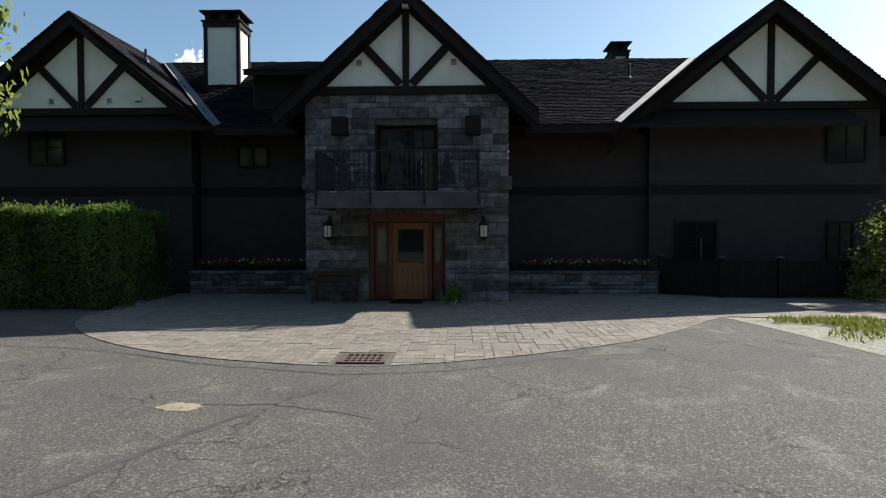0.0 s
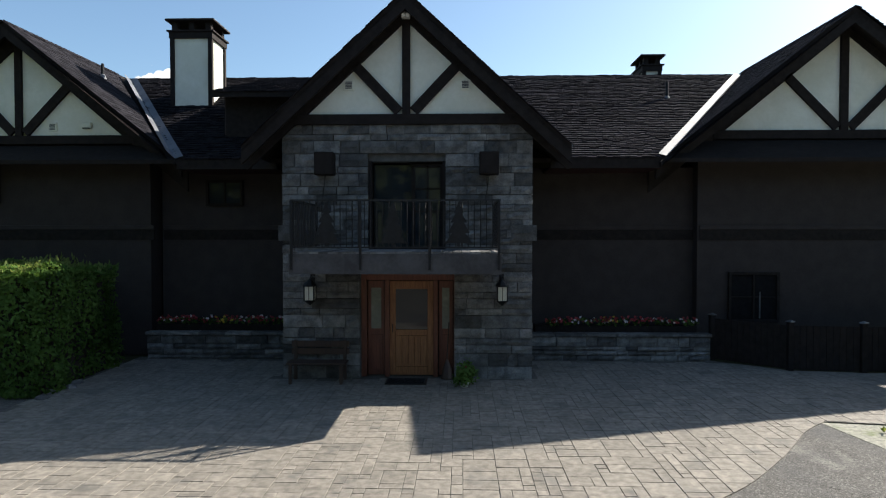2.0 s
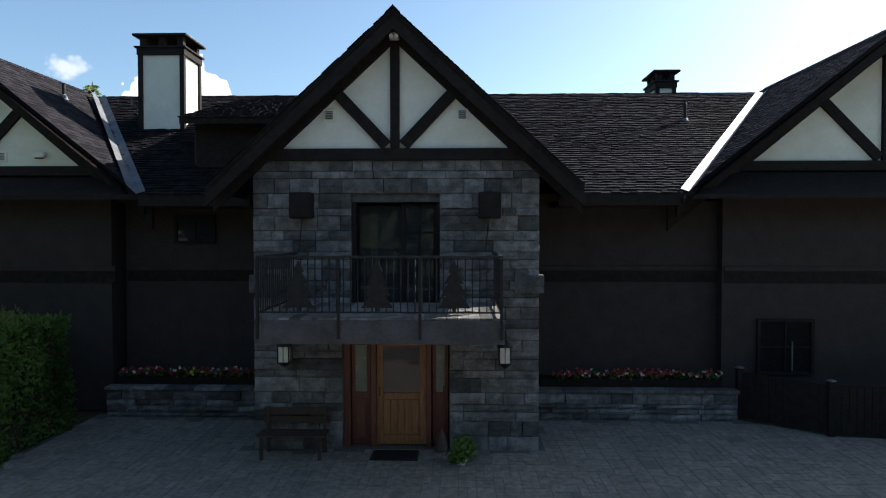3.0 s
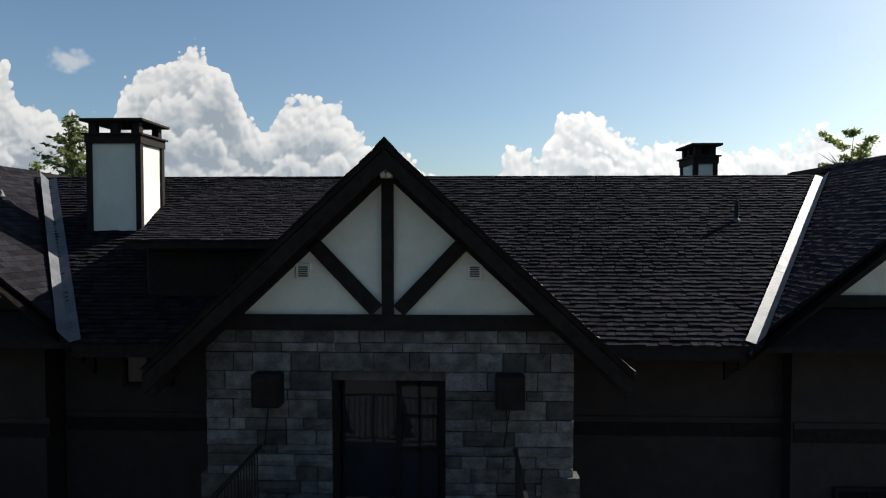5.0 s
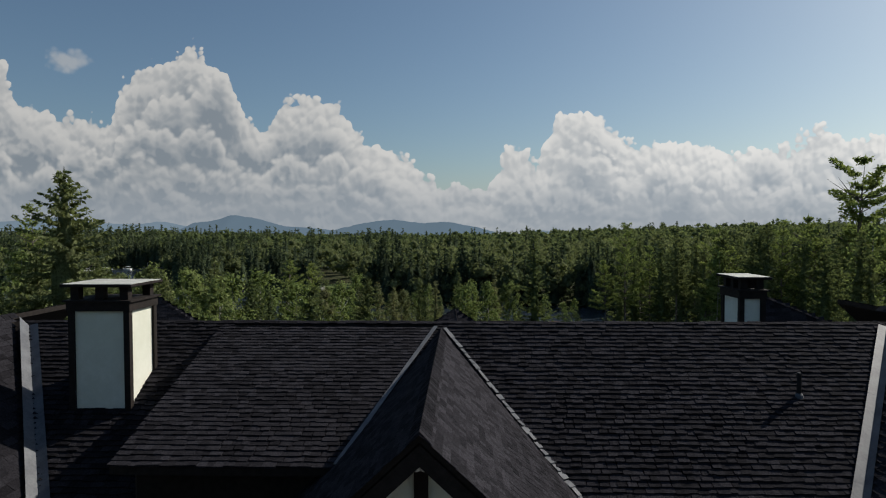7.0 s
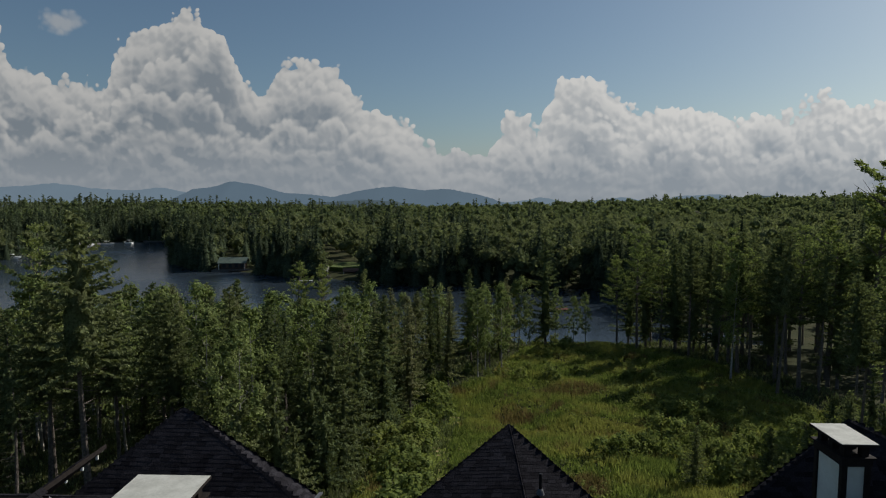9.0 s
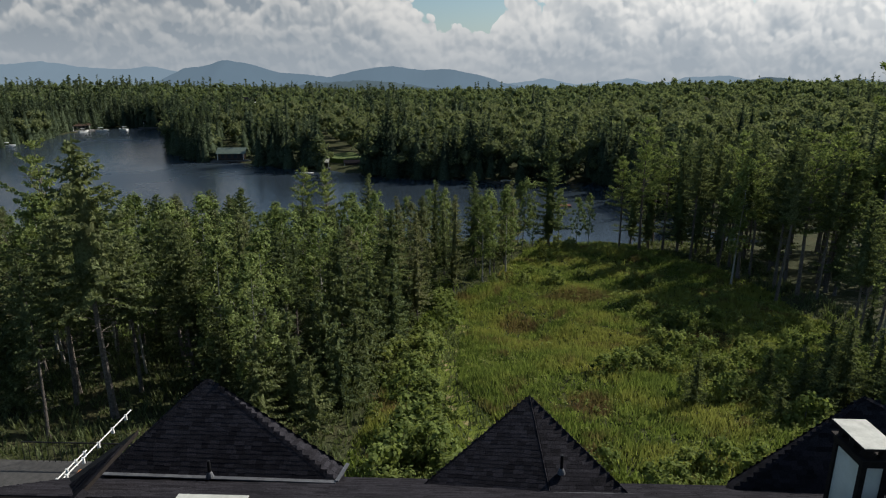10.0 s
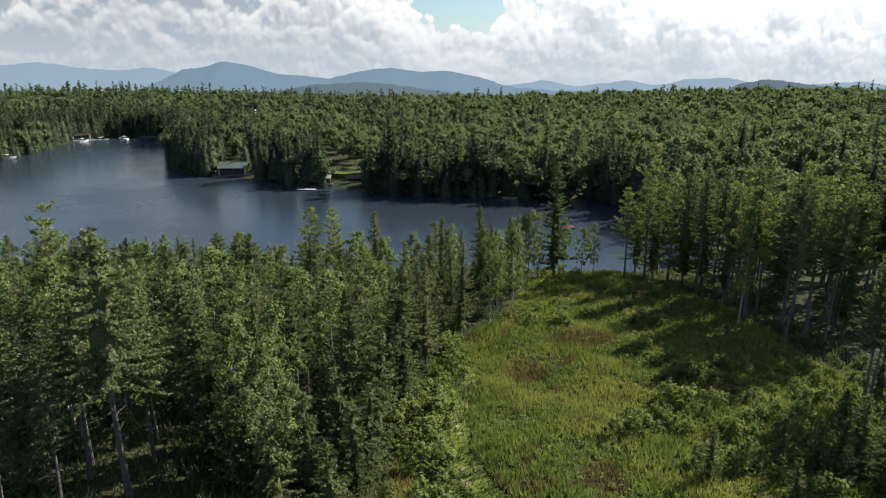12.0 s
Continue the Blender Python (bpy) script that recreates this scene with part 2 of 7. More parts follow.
def meadow_build(g):
    """Uncut grass: fresh, yellowing, dark and brown sedgy patches."""
    at = g.n("ShaderNodeNewGeometry").outputs["Position"]
    isl = g.n("ShaderNodeNewGeometry").outputs["Random Per Island"]
    tone = g.m("ADD", g.m("MULTIPLY", isl, 0.55), g.m("MULTIPLY", g.smooth(g.noise(at, 0.8, 4, 0.6), 0.35, 0.65), 0.5), clamp=True)
    col = g.mix(tone, (0.062, 0.092, 0.024, 1), (0.255, 0.320, 0.068, 1))
    col = g.mix(g.m("MULTIPLY", g.smooth(g.noise(at, 0.13, 3, 0.6), 0.44, 0.62), 0.65), col, (0.330, 0.325, 0.080, 1))
    col = g.mix(g.m("MULTIPLY", g.smooth(g.noise(at, 0.21, 5, 0.65, 0.5), 0.54, 0.63), g.m("ADD", g.m("MULTIPLY", isl, 0.6), 0.35)), col, (0.165, 0.105, 0.055, 1))
    place = g.n("ShaderNodeSeparateXYZ", {0: at})
    fray = g.m("MULTIPLY", g.m("SUBTRACT", g.noise(at, 0.5, 5, 0.7), 0.5), 2.6)
    for px, py, rx, ry in ((11.5, 64.5, 4.5, 2.8), (19.5, 51.0, 5.0, 3.0), (6.7, 33.0, 1.7, 2.4), (4.0, 55.0, 2.2, 2.2)):
        ex, ey = g.m("DIVIDE", g.m("SUBTRACT", place.outputs[0], px), rx), g.m("DIVIDE", g.m("SUBTRACT", place.outputs[1], py), ry)
        far = g.m("ADD", g.m("ADD", g.m("MULTIPLY", ex, ex), g.m("MULTIPLY", ey, ey)), fray)
        col = g.mix(g.m("MULTIPLY", g.smooth(far, 0.3, 1.3, 0.85, 0.0), g.m("ADD", g.m("MULTIPLY", isl, 0.5), 0.5)), col, (0.150, 0.088, 0.050, 1))
    d = g.n("ShaderNodeBsdfDiffuse", {0: col})
    t = g.n("ShaderNodeBsdfTranslucent", {0: col})
    return g.n("ShaderNodeMixShader", {0: 0.42, 1: d.outputs[0], 2: t.outputs[0]})


def mown_build(g):
    at = g.n("ShaderNodeNewGeometry").outputs["Position"]
    col = g.mix(g.smooth(g.noise(at, 4, 5, 0.7), 0.3, 0.7), (0.078, 0.102, 0.016, 1), (0.155, 0.190, 0.032, 1))
    col = g.mix(g.smooth(g.noise(at, 0.9, 6, 0.7), 0.545, 0.62), col, (0.30, 0.23, 0.13, 1))
    rel = g.n("ShaderNodeBump", {"Height": g.noise(at, 30, 4, 0.7), "Strength": 0.8, "Distance": 0.05})
    return g.n("ShaderNodeBsdfPrincipled", {"Base Color": col, "Roughness": 0.95, "Normal": rel.outputs[0], "Specular IOR Level": 0.1})


def water_build(g):
    at = g.n("ShaderNodeNewGeometry").outputs["Position"]
    ripple = g.m("ADD", g.noise(at, 1.6, 4, 0.6), g.m("MULTIPLY", g.noise(at, 0.06, 3), 1.5))
    rel = g.n("ShaderNodeBump", {"Height": ripple, "Strength": 0.22, "Distance": 0.12})
    calm = g.smooth(g.noise(at, 0.02, 4, 0.6), 0.4, 0.65, 0.20, 0.30)
    return g.n("ShaderNodeBsdfPrincipled", {"Base Color": (0.026, 0.037, 0.050, 1), "Roughness": calm, "IOR": 1.33, "Normal": rel.outputs[0]})


def wood_build(dark, light, rough=0.45):
    def build(g):
        at = g.n("ShaderNodeTexCoord").outputs["Object"]
        st = g.n("ShaderNodeVectorMath", {0: at, 1: (14.0, 14.0, 1.2)}, operation="MULTIPLY").outputs[0]
        grain = g.noise(st, 2.2, 6, 0.65, 0.8)
        col = g.mix(g.smooth(grain, 0.3, 0.7), (*dark, 1), (*light, 1))
        rel = g.n("ShaderNodeBump", {"Height": grain, "Strength": 0.15, "Distance": 0.005})
        return g.n("ShaderNodeBsdfPrincipled", {"Base Color": col, "Roughness": rough, "Normal": rel.outputs[0]})
    return build


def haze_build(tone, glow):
    """Far mountains, with the haze of kilometres of air painted in as emission."""
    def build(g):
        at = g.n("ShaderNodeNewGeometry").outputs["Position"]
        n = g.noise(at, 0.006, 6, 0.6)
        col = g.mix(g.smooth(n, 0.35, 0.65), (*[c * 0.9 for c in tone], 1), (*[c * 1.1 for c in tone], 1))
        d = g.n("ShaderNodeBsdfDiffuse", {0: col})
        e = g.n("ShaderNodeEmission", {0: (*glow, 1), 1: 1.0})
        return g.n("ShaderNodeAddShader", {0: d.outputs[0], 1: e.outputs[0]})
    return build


M = {
    "asphalt": material("asphalt", asphalt_build),
    "ground": material("forest_floor", ground_build),
    "water": material("lake_water", water_build),
    "paver": surface("paver_stone", (0.120, 0.106, 0.088), (0.236, 0.210, 0.176), 9, 0.85, 0.5, 60, piece=0.13, island=0.13, stain=(0.10, 0.094, 0.085)),
    "joint": surface("joint_sand", (0.070, 0.065, 0.056), (0.130, 0.121, 0.104), 20, 0.95),
    "stone": surface("grey_granite", (0.068, 0.066, 0.064), (0.212, 0.205, 0.196), 5, 0.85, 0.9, 22, piece=0.55, stain=(0.055, 0.055, 0.05), dist=0.03),
    "mortar": surface("mortar", (0.07, 0.07, 0.07), (0.13, 0.13, 0.125), 15, 0.95),
    "shingle": surface("asphalt_shingle", (0.0120, 0.0115, 0.0136), (0.0330, 0.0312, 0.0362), 30, 0.9, 0.8, 160, piece=0.42, island=0.42, spec=0.02),
    "timber": surface("dark_stained_timber", (0.013, 0.0105, 0.0095), (0.027, 0.0215, 0.0195), 8, 0.8, 0.4, 60, spec=0.15),
    "siding": surface("dark_brown_siding", (0.033, 0.0265, 0.025), (0.049, 0.040, 0.0375), 3, 0.8, 0.4, 50, spec=0.25),
    "soffit": surface("red_brown_soffit", (0.030, 0.010, 0.009), (0.05, 0.016, 0.013), 6, 0.7),
    "stucco": surface("cream_stucco", (0.69, 0.69, 0.58), (0.80, 0.80, 0.70), 1.6, 0.9, 0.35, 90, stain=(0.62, 0.62, 0.51)),
    "flashing": surface("grey_metal_flashing", (0.085, 0.088, 0.098), (0.165, 0.170, 0.180), 3, 0.6, 0.15, 30, metal=0.3, stain=(0.11, 0.115, 0.13)),
    "cap": surface("weathered_cap_slab", (0.38, 0.38, 0.34), (0.55, 0.55, 0.50), 3, 0.8, 0.3, 50),
    "iron": surface("black_iron", (0.008, 0.008, 0.009), (0.02, 0.02, 0.021), 12, 0.5, 0.2, 60, metal=0.3),
    "fascia": surface("weathered_fascia", (0.040, 0.038, 0.040), (0.085, 0.082, 0.084), 2.2, 0.8, 0.4, 40, stain=(0.03, 0.029, 0.03)),
    "rail": surface("worn_iron_rail", (0.02, 0.02, 0.021), (0.05, 0.05, 0.052), 12, 0.38, 0.15, 60, metal=0.6),
    "opal": surface("opal_glass", (0.66, 0.65, 0.54), (0.78, 0.77, 0.66), 5, 0.3, 0.05, 30),
    "rust": surface("rusted_iron", (0.075, 0.05, 0.042), (0.14, 0.10, 0.085), 18, 0.75, 0.5, 90, metal=0.3),
    # paints the dark of openings; also the mat's black rubber
    "black": surface("black_depth_and_rubber", (0.004, 0.004, 0.004), (0.008, 0.008, 0.008), 5, 0.9),
    "door": material("honey_wood", wood_build((0.20, 0.075, 0.028), (0.36, 0.155, 0.06))),
    "redwood": material("red_stained_wood", wood_build((0.10, 0.028, 0.016), (0.19, 0.06, 0.032))),
    "benchwood": material("bench_wood", wood_build((0.03, 0.016, 0.010), (0.06, 0.03, 0.018), 0.6)),
    "bark": surface("grey_bark", (0.065, 0.054, 0.046), (0.20, 0.172, 0.150), 7, 0.95, 1.0, 18, dist=0.03),
    "birch": surface("pale_bark", (0.20, 0.185, 0.16), (0.46, 0.44, 0.40), 4, 0.9, 0.6, 20),
    "spruce": leafage("spruce_needles", (0.037, 0.054, 0.032), (0.170, 0.208, 0.098), (0.188, 0.203, 0.092), 0.30, 0.5, 5),
    "pine": leafage("pine_needles", (0.070, 0.100, 0.041), (0.270, 0.330, 0.127), (0.275, 0.303, 0.111), 0.36, 0.5, 5),
    "aspen": leafage("broad_leaves", (0.076, 0.108, 0.041), (0.314, 0.385, 0.143), (0.276, 0.312, 0.133), 0.42, 0.4, 5),
    "farspruce": leafage("far_conifers", (0.033, 0.048, 0.033), (0.119, 0.151, 0.088), (0.115, 0.132, 0.071), 0.3, 0.14, 2.2),
    "larch": leafage("larch_needles", (0.074, 0.087, 0.046), (0.224, 0.237, 0.120), (0.218, 0.211, 0.117), 0.36, 0.4, 6),
    "woods": leafage("far_leaves", (0.058, 0.082, 0.044), (0.189, 0.231, 0.111), (0.196, 0.207, 0.102), 0.42, 0.13, 2.4),
    "shrub": leafage("shrub_leaves", (0.080, 0.115, 0.039), (0.250, 0.305, 0.103), (0.255, 0.270, 0.092), 0.45, 0.6),
    "hedge": leafage("hedge_leaves", (0.018, 0.038, 0.012), (0.125, 0.215, 0.055), (0.140, 0.220, 0.055), 0.35, 0.9),
    "verge": leafage("verge_grass", (0.058, 0.095, 0.018), (0.150, 0.205, 0.042), (0.165, 0.165, 0.050), 0.4, 0.12),
    "grass": material("meadow_grass", meadow_build),
    "mown": material("mown_path", mown_build),
    "gravel": surface("pale_gravel", (0.15, 0.145, 0.12), (0.34, 0.33, 0.27), 14, 0.95, 0.9, 70, stain=(0.10, 0.13, 0.04)),
    "lawn": surface("mown_grass", (0.055, 0.085, 0.018), (0.12, 0.16, 0.035), 5, 0.95, 0.9, 60),
    "glass": glass_pane("window_glass"),
    "matt_pane": surface("matt_dark_pane", (0.006, 0.006, 0.007), (0.013, 0.013, 0.014), 9, 0.8, 0.2, 200, spec=0.1),
    "frosted": surface("frosted_glass", (0.16, 0.18, 0.15), (0.24, 0.26, 0.22), 3, 0.25, 0.05, 30),
    "white": surface("white_paint", (0.68, 0.68, 0.66), (0.80, 0.80, 0.78), 8, 0.6),
    "soil": surface("soil_and_hedge_dark", (0.02, 0.014, 0.01), (0.05, 0.038, 0.028), 15, 0.95, 1.0, 50),
    "sand": surface("dry_sand", (0.19, 0.172, 0.122), (0.32, 0.29, 0.205), 20, 0.95, 0.6, 90),
    "tar": surface("tar_seam", (0.04, 0.039, 0.038), (0.08, 0.077, 0.072), 4, 0.8, 0.4, 60),
    "red": surface("red_petals", (0.25, 0.03, 0.03), (0.45, 0.06, 0.07), 30, 0.7, island=0.3),
    "pale": surface("white_petals", (0.6, 0.5, 0.5), (0.8, 0.76, 0.72), 30, 0.7, island=0.2),
    "yellow": surface("yellow_petals", (0.6, 0.42, 0.03), (0.75, 0.6, 0.08), 30, 0.7),
    "terracotta": surface("white_glazed_pot", (0.5, 0.48, 0.42), (0.62, 0.6, 0.55), 9, 0.5),
    "orange": material("orange_wood", wood_build((0.40, 0.16, 0.05), (0.55, 0.25, 0.09))),
    "greenroof": surface("green_metal_roof", (0.07, 0.10, 0.08), (0.13, 0.165, 0.135), 1, 0.6),
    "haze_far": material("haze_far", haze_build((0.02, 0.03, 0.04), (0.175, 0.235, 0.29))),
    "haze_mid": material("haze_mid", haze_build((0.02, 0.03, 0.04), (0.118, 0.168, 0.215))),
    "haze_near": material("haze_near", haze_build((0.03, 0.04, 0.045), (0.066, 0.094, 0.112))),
}


# ---- building helpers ----
def mesh_object(name, verts, faces, mat, parent=None, smooth=False):
    me = bpy.data.meshes.new(name)
    me.from_pydata([tuple(v) for v in verts], [], [tuple(f) for f in faces])
    me.materials.append(mat)
    if smooth:
        me.shade_smooth()
    me.update()
    ob = new(name, me)
    ob.parent = parent
    return ob


def arrays_object(name, verts, faces, mat, parent=None):
    """A mesh from whole arrays of corners and of faces with the same number of corners."""
    verts, faces = np.asarray(verts, np.float32), np.asarray(faces, np.int32)
    me = bpy.data.meshes.new(name)
    k = faces.shape[1]
    me.vertices.add(len(verts)), me.loops.add(faces.size), me.polygons.add(len(faces))
    me.vertices.foreach_set("co", verts.ravel())
    me.loops.foreach_set("vertex_index", faces.ravel())
    me.polygons.foreach_set("loop_start", np.arange(0, faces.size, k, dtype=np.int32))
    me.materials.append(mat)
    me.update(calc_edges=True)
    ob = new(name, me)
    ob.parent = parent
    return ob


def part(name, bm, mat, parent, label="", bevel=0.0):
    """Links a bmesh as one mesh object under a thing or a part."""
    if bevel:
        bmesh.ops.bevel(bm, geom=bm.edges[:], offset=bevel, segments=1, affect="EDGES", profile=0.6)
    me = bpy.data.meshes.new(name)
    bmesh.ops.recalc_face_normals(bm, faces=bm.faces[:])
    bm.to_mesh(me)
    bm.free()
    me.materials.append(mat)
    ob = new(name, me)
    ob.parent = parent
    return tagged(ob, label)


def thing(name, label, category, group="", kind="", at=(0, 0, 0)):
    ob = new(name)
    ob.empty_display_size = 0.2
    ob.location = at
    return tagged(ob, label, category, group, kind)


def add_box(bm, x0, x1, y0, y1, z0, z1, turn=None):
    v = [bm.verts.new((x, y, z)) for z in (z0, z1) for x, y in ((x0, y0), (x1, y0), (x1, y1), (x0, y1))]
    if turn is not None:
        for w in v:
            w.co = turn @ w.co
    for f in ((3, 2, 1, 0), (4, 5, 6, 7), (0, 1, 5, 4), (1, 2, 6, 5), (2, 3, 7, 6), (3, 0, 4, 7)):
        bm.faces.new([v[i] for i in f])
    return bm


def box(x0, x1, y0, y1, z0, z1, turn=None):
    return add_box(bmesh.new(), x0, x1, y0, y1, z0, z1, turn)


def add_prism(bm, outline, y0, y1):
    """An outline in x and z, drawn out from y0 to y1."""
    a = [bm.verts.new((x, y0, z)) for x, z in outline]
    b = [bm.verts.new((x, y1, z)) for x, z in outline]
    bm.faces.new(a), bm.faces.new(b[::-1])
    for i in range(len(a)):
        j = (i + 1) % len(a)
        bm.faces.new((a[j], a[i], b[i], b[j]))
    return bm


def prism(outline, y0, y1):
    return add_prism(bmesh.new(), outline, y0, y1)


def add_slab(bm, top, thick):
    """A roof slab: its upper outline in space, and its thickness straight down."""
    a = [bm.verts.new(p) for p in top]
    b = [bm.verts.new((p[0], p[1], p[2] - thick)) for p in top]
    bm.faces.new(a), bm.faces.new(b[::-1])
    for i in range(len(a)):
        j = (i + 1) % len(a)
        bm.faces.new((a[j], a[i], b[i], b[j]))
    return bm


def beam(a, b, wide, deep, up=(0, 0, 1)):
    """A straight bar from a to b."""
    a, b = Vector(a), Vector(b)
    d = (b - a).normalized()
    side = d.cross(Vector(up))
    side = (side if side.length > 1e-4 else d.cross(Vector((1, 0, 0)))).normalized() * wide / 2
    top = side.cross(d).normalized() * deep / 2
    bm = bmesh.new()
    v = [bm.verts.new(p + s * side + t * top) for p in (a, b) for s, t in ((-1, -1), (1, -1), (1, 1), (-1, 1))]
    for f in ((3, 2, 1, 0), (4, 5, 6, 7), (0, 1, 5, 4), (1, 2, 6, 5), (2, 3, 7, 6), (3, 0, 4, 7)):
        bm.faces.new([v[i] for i in f])
    return bm


def tube(path, radii, sides=8, bm=None):
    """A tapered tube through points."""
    bm = bm or bmesh.new()
    rings = []
    for i, (p, r) in enumerate(zip(path, radii)):
        p = Vector(p)
        d = (Vector(path[min(i + 1, len(path) - 1)]) - Vector(path[max(i - 1, 0)])).normalized()
        s = d.cross(Vector((0.3, 1, 0.1))).normalized()
        t = d.cross(s)
        rings.append([bm.verts.new(p + r * (math.cos(k * math.tau / sides) * s + math.sin(k * math.tau / sides) * t)) for k in range(sides)])
    for a, b in zip(rings, rings[1:]):
        for k in range(sides):
            bm.faces.new((a[k], a[(k + 1) % sides], b[(k + 1) % sides], b[k]))
    bm.faces.new(rings[0][::-1]), bm.faces.new(rings[-1])
    return bm


# ---- ground, lake, drive ----
LAKE = [(-420, 150), (-250, 118), (-120, 106), (-60, 104), (0, 104), (22, 104), (33, 106), (39, 112), (43, 124), (45, 146), (39, 166),
        (26, 169), (-21, 174), (-46, 185), (-65, 196), (-92, 206), (-112, 232), (-127, 268), (-160, 336), (-188, 332), (-198, 300), (-186, 270), (-182, 235), (-235, 205), (-420, 200)]


def lake_distance(x, y):
    """Metres to the lake's shore, below nought on the water."""
    x, y = np.asarray(x, float), np.asarray(y, float)
    best, inside = np.full(x.shape, 1e9), np.zeros(x.shape, bool)
    for (ax, ay), (bx, by) in zip(LAKE, LAKE[1:] + LAKE[:1]):
        dx, dy = bx - ax, by - ay
        s = np.clip(((x - ax) * dx + (y - ay) * dy) / (dx * dx + dy * dy), 0, 1)
        best = np.minimum(best, np.hypot(x - ax - s * dx, y - ay - s * dy))
        if dy:
            inside ^= ((ay > y) != (by > y)) & (x < ax + (y - ay) * dx / dy)
    return np.where(inside, -best, best)


def ground_height(x, y):
    x, y = np.asarray(x, float), np.asarray(y, float)
    d = lake_distance(x, y)
    near = np.interp(y, [10, 15, 51, 88, 98, 106, 170], [0, -0.5, -6.7, -8.6, -10.6, -11.2, -11.2])
    near = near + np.clip((y - 16) / 25, 0, 1) * (0.35 * np.sin(x * 0.21 + 1) * np.cos(y * 0.17) + 0.2 * np.sin(x * 0.5 + y * 0.4))
    hill = 13 * np.exp(-((x - 330) / 260) ** 2 - ((y - 520) / 260) ** 2) + 7 * np.exp(-((x + 330) / 200) ** 2 - ((y - 520) / 160) ** 2)
    far = -11.0 + np.minimum(np.maximum(d, 0) * 0.03, 1.5) + hill
    mix = np.clip((y - 106) / 25, 0, 1)
    h = near * (1 - mix) + far * mix
    h = h - 190 * np.clip((np.hypot(x, y) - 620) / 2600, 0, 1)
    bank = np.clip((d + 1) / 4, 0, 1)
    return np.where(d < 3, -13.0 + bank * (h + 13.0), h)


gx = np.concatenate([[-4600, -3000, -2000, -1300, -900], np.arange(-640, -120, 20), np.arange(-120, -45, 5), np.arange(-45, 60, 1.5), np.arange(60, 160, 5), np.arange(160, 700, 20), [900, 1300, 2000, 3000, 4600]])
gy = np.concatenate([[-4600, -2000, -800, -300, -120, -60, -30], np.arange(-20, 10, 5), np.arange(10, 112, 1.5), np.arange(112, 360, 6), np.arange(360, 800, 20), [900, 1300, 2000, 3000, 4600]])
GX, GY = np.meshgrid(gx, gy)
GZ = ground_height(GX, GY)
ids = np.arange(GX.size).reshape(GX.shape)
faces = np.stack([ids[:-1, :-1], ids[:-1, 1:], ids[1:, 1:], ids[1:, :-1]], -1).reshape(-1, 4)
ground = arrays_object("ground", np.stack([GX, GY, GZ - 0.03], -1).reshape(-1, 3), faces, M["ground"])
ground.data.shade_smooth()
tagged(ground, "grassy ground that falls from the house to the lake", "ground", kind="structure")

water = mesh_object("water", [(-460, 95, -11.3), (90, 95, -11.3), (90, 345, -11.3), (-460, 345, -11.3)], [(0, 1, 2, 3)], M["water"])
tagged(water, "dark blue rippled lake between wooded shores", "lake", kind="structure")


def outline_mesh(name, points, z, mat, deep=0.12):
    bm = bmesh.new()
    top = [bm.verts.new((x, y, z)) for x, y in points]
    low = [bm.verts.new((x, y, z - deep)) for x, y in points]
    bm.faces.new(top)
    for i in range(len(top)):
        j = (i + 1) % len(top)
        bm.faces.new((top[j], top[i], low[i], low[j]))
    bmesh.ops.triangulate(bm, faces=[f for f in bm.faces if len(f.verts) > 4])
    return part(name, bm, mat, None)


asphalt = outline_mesh("road", [(-60, -60), (30, -60), (14, -20), (8.6, -10), (7.75, -7), (7.5, -5), (7.15, -2.9), (6.6, -2.2), (0, 1), (-7, 1.5), (-30, -1.5), (-60, -8)], 0.0, M["asphalt"])
tagged(asphalt, "worn grey asphalt drive with cracks and patches", "drive", kind="structure")

APRON = [(-6.88, -1.6), (-6.95, -2.6), (-6.55, -3.9), (-5.65, -5.2), (-4.5, -6.3), (-3.1, -7.2), (-1.6, -7.78), (-0.2, -8.05), (0.85, -7.9), (2.0, -7.45), (3.1, -6.85),
         (4.0, -6.25), (4.8, -5.6), (5.8, -4.5), (6.6, -3.5), (7.2, -2.95), (8.6, -3.15), (10.5, -3.3), (16, -3.2), (16, 0.4), (10.2, 0.8), (8.7, 1.0), (7.35, 2.1), (7.3, 2.2), (-7.0, 2.2), (-6.9, 0.6)]


def rounded(points, steps=5):
    """A smooth line through points."""
    out = []
    for i in range(len(points) - 1):
        p = [Vector(points[min(max(k, 0), len(points) - 1)]) for k in (i - 1, i, i + 1, i + 2)]
        for k in range(steps):
            t = k / steps
            q = 0.5 * (2 * p[1] + (p[2] - p[0]) * t + (2 * p[0] - 5 * p[1] + 4 * p[2] - p[3]) * t * t + (3 * p[1] - p[0] - 3 * p[2] + p[3]) * t ** 3)
            out.append((q.x, q.y))
    return out


APRON = rounded(APRON[:16]) + APRON[15:]
apron = outline_mesh("pavement", APRON, 0.005, M["joint"])
tagged(apron, "forecourt paved with tumbled grey-tan stone pavers", "pavement", kind="structure")


def inside(points, x, y):
    hit = False
    for (ax, ay), (bx, by) in zip(points, points[1:] + points[:1]):
        if (ay > y) != (by > y) and x < ax + (y - ay) * (bx - ax) / (by - ay):
            hit = not hit
    return hit


verge = outline_mesh("verge", [(7.1, -3.0), (9, -3.3), (10.5, -3.45), (18, -3.3), (26, -6), (29.9, -60), (13.9, -20), (8.5, -10), (7.68, -7), (7.44, -5)], 0.006, M["gravel"])
tagged(verge, "verge of pale gravel with thin grass beside the drive", "verge", kind="structure")

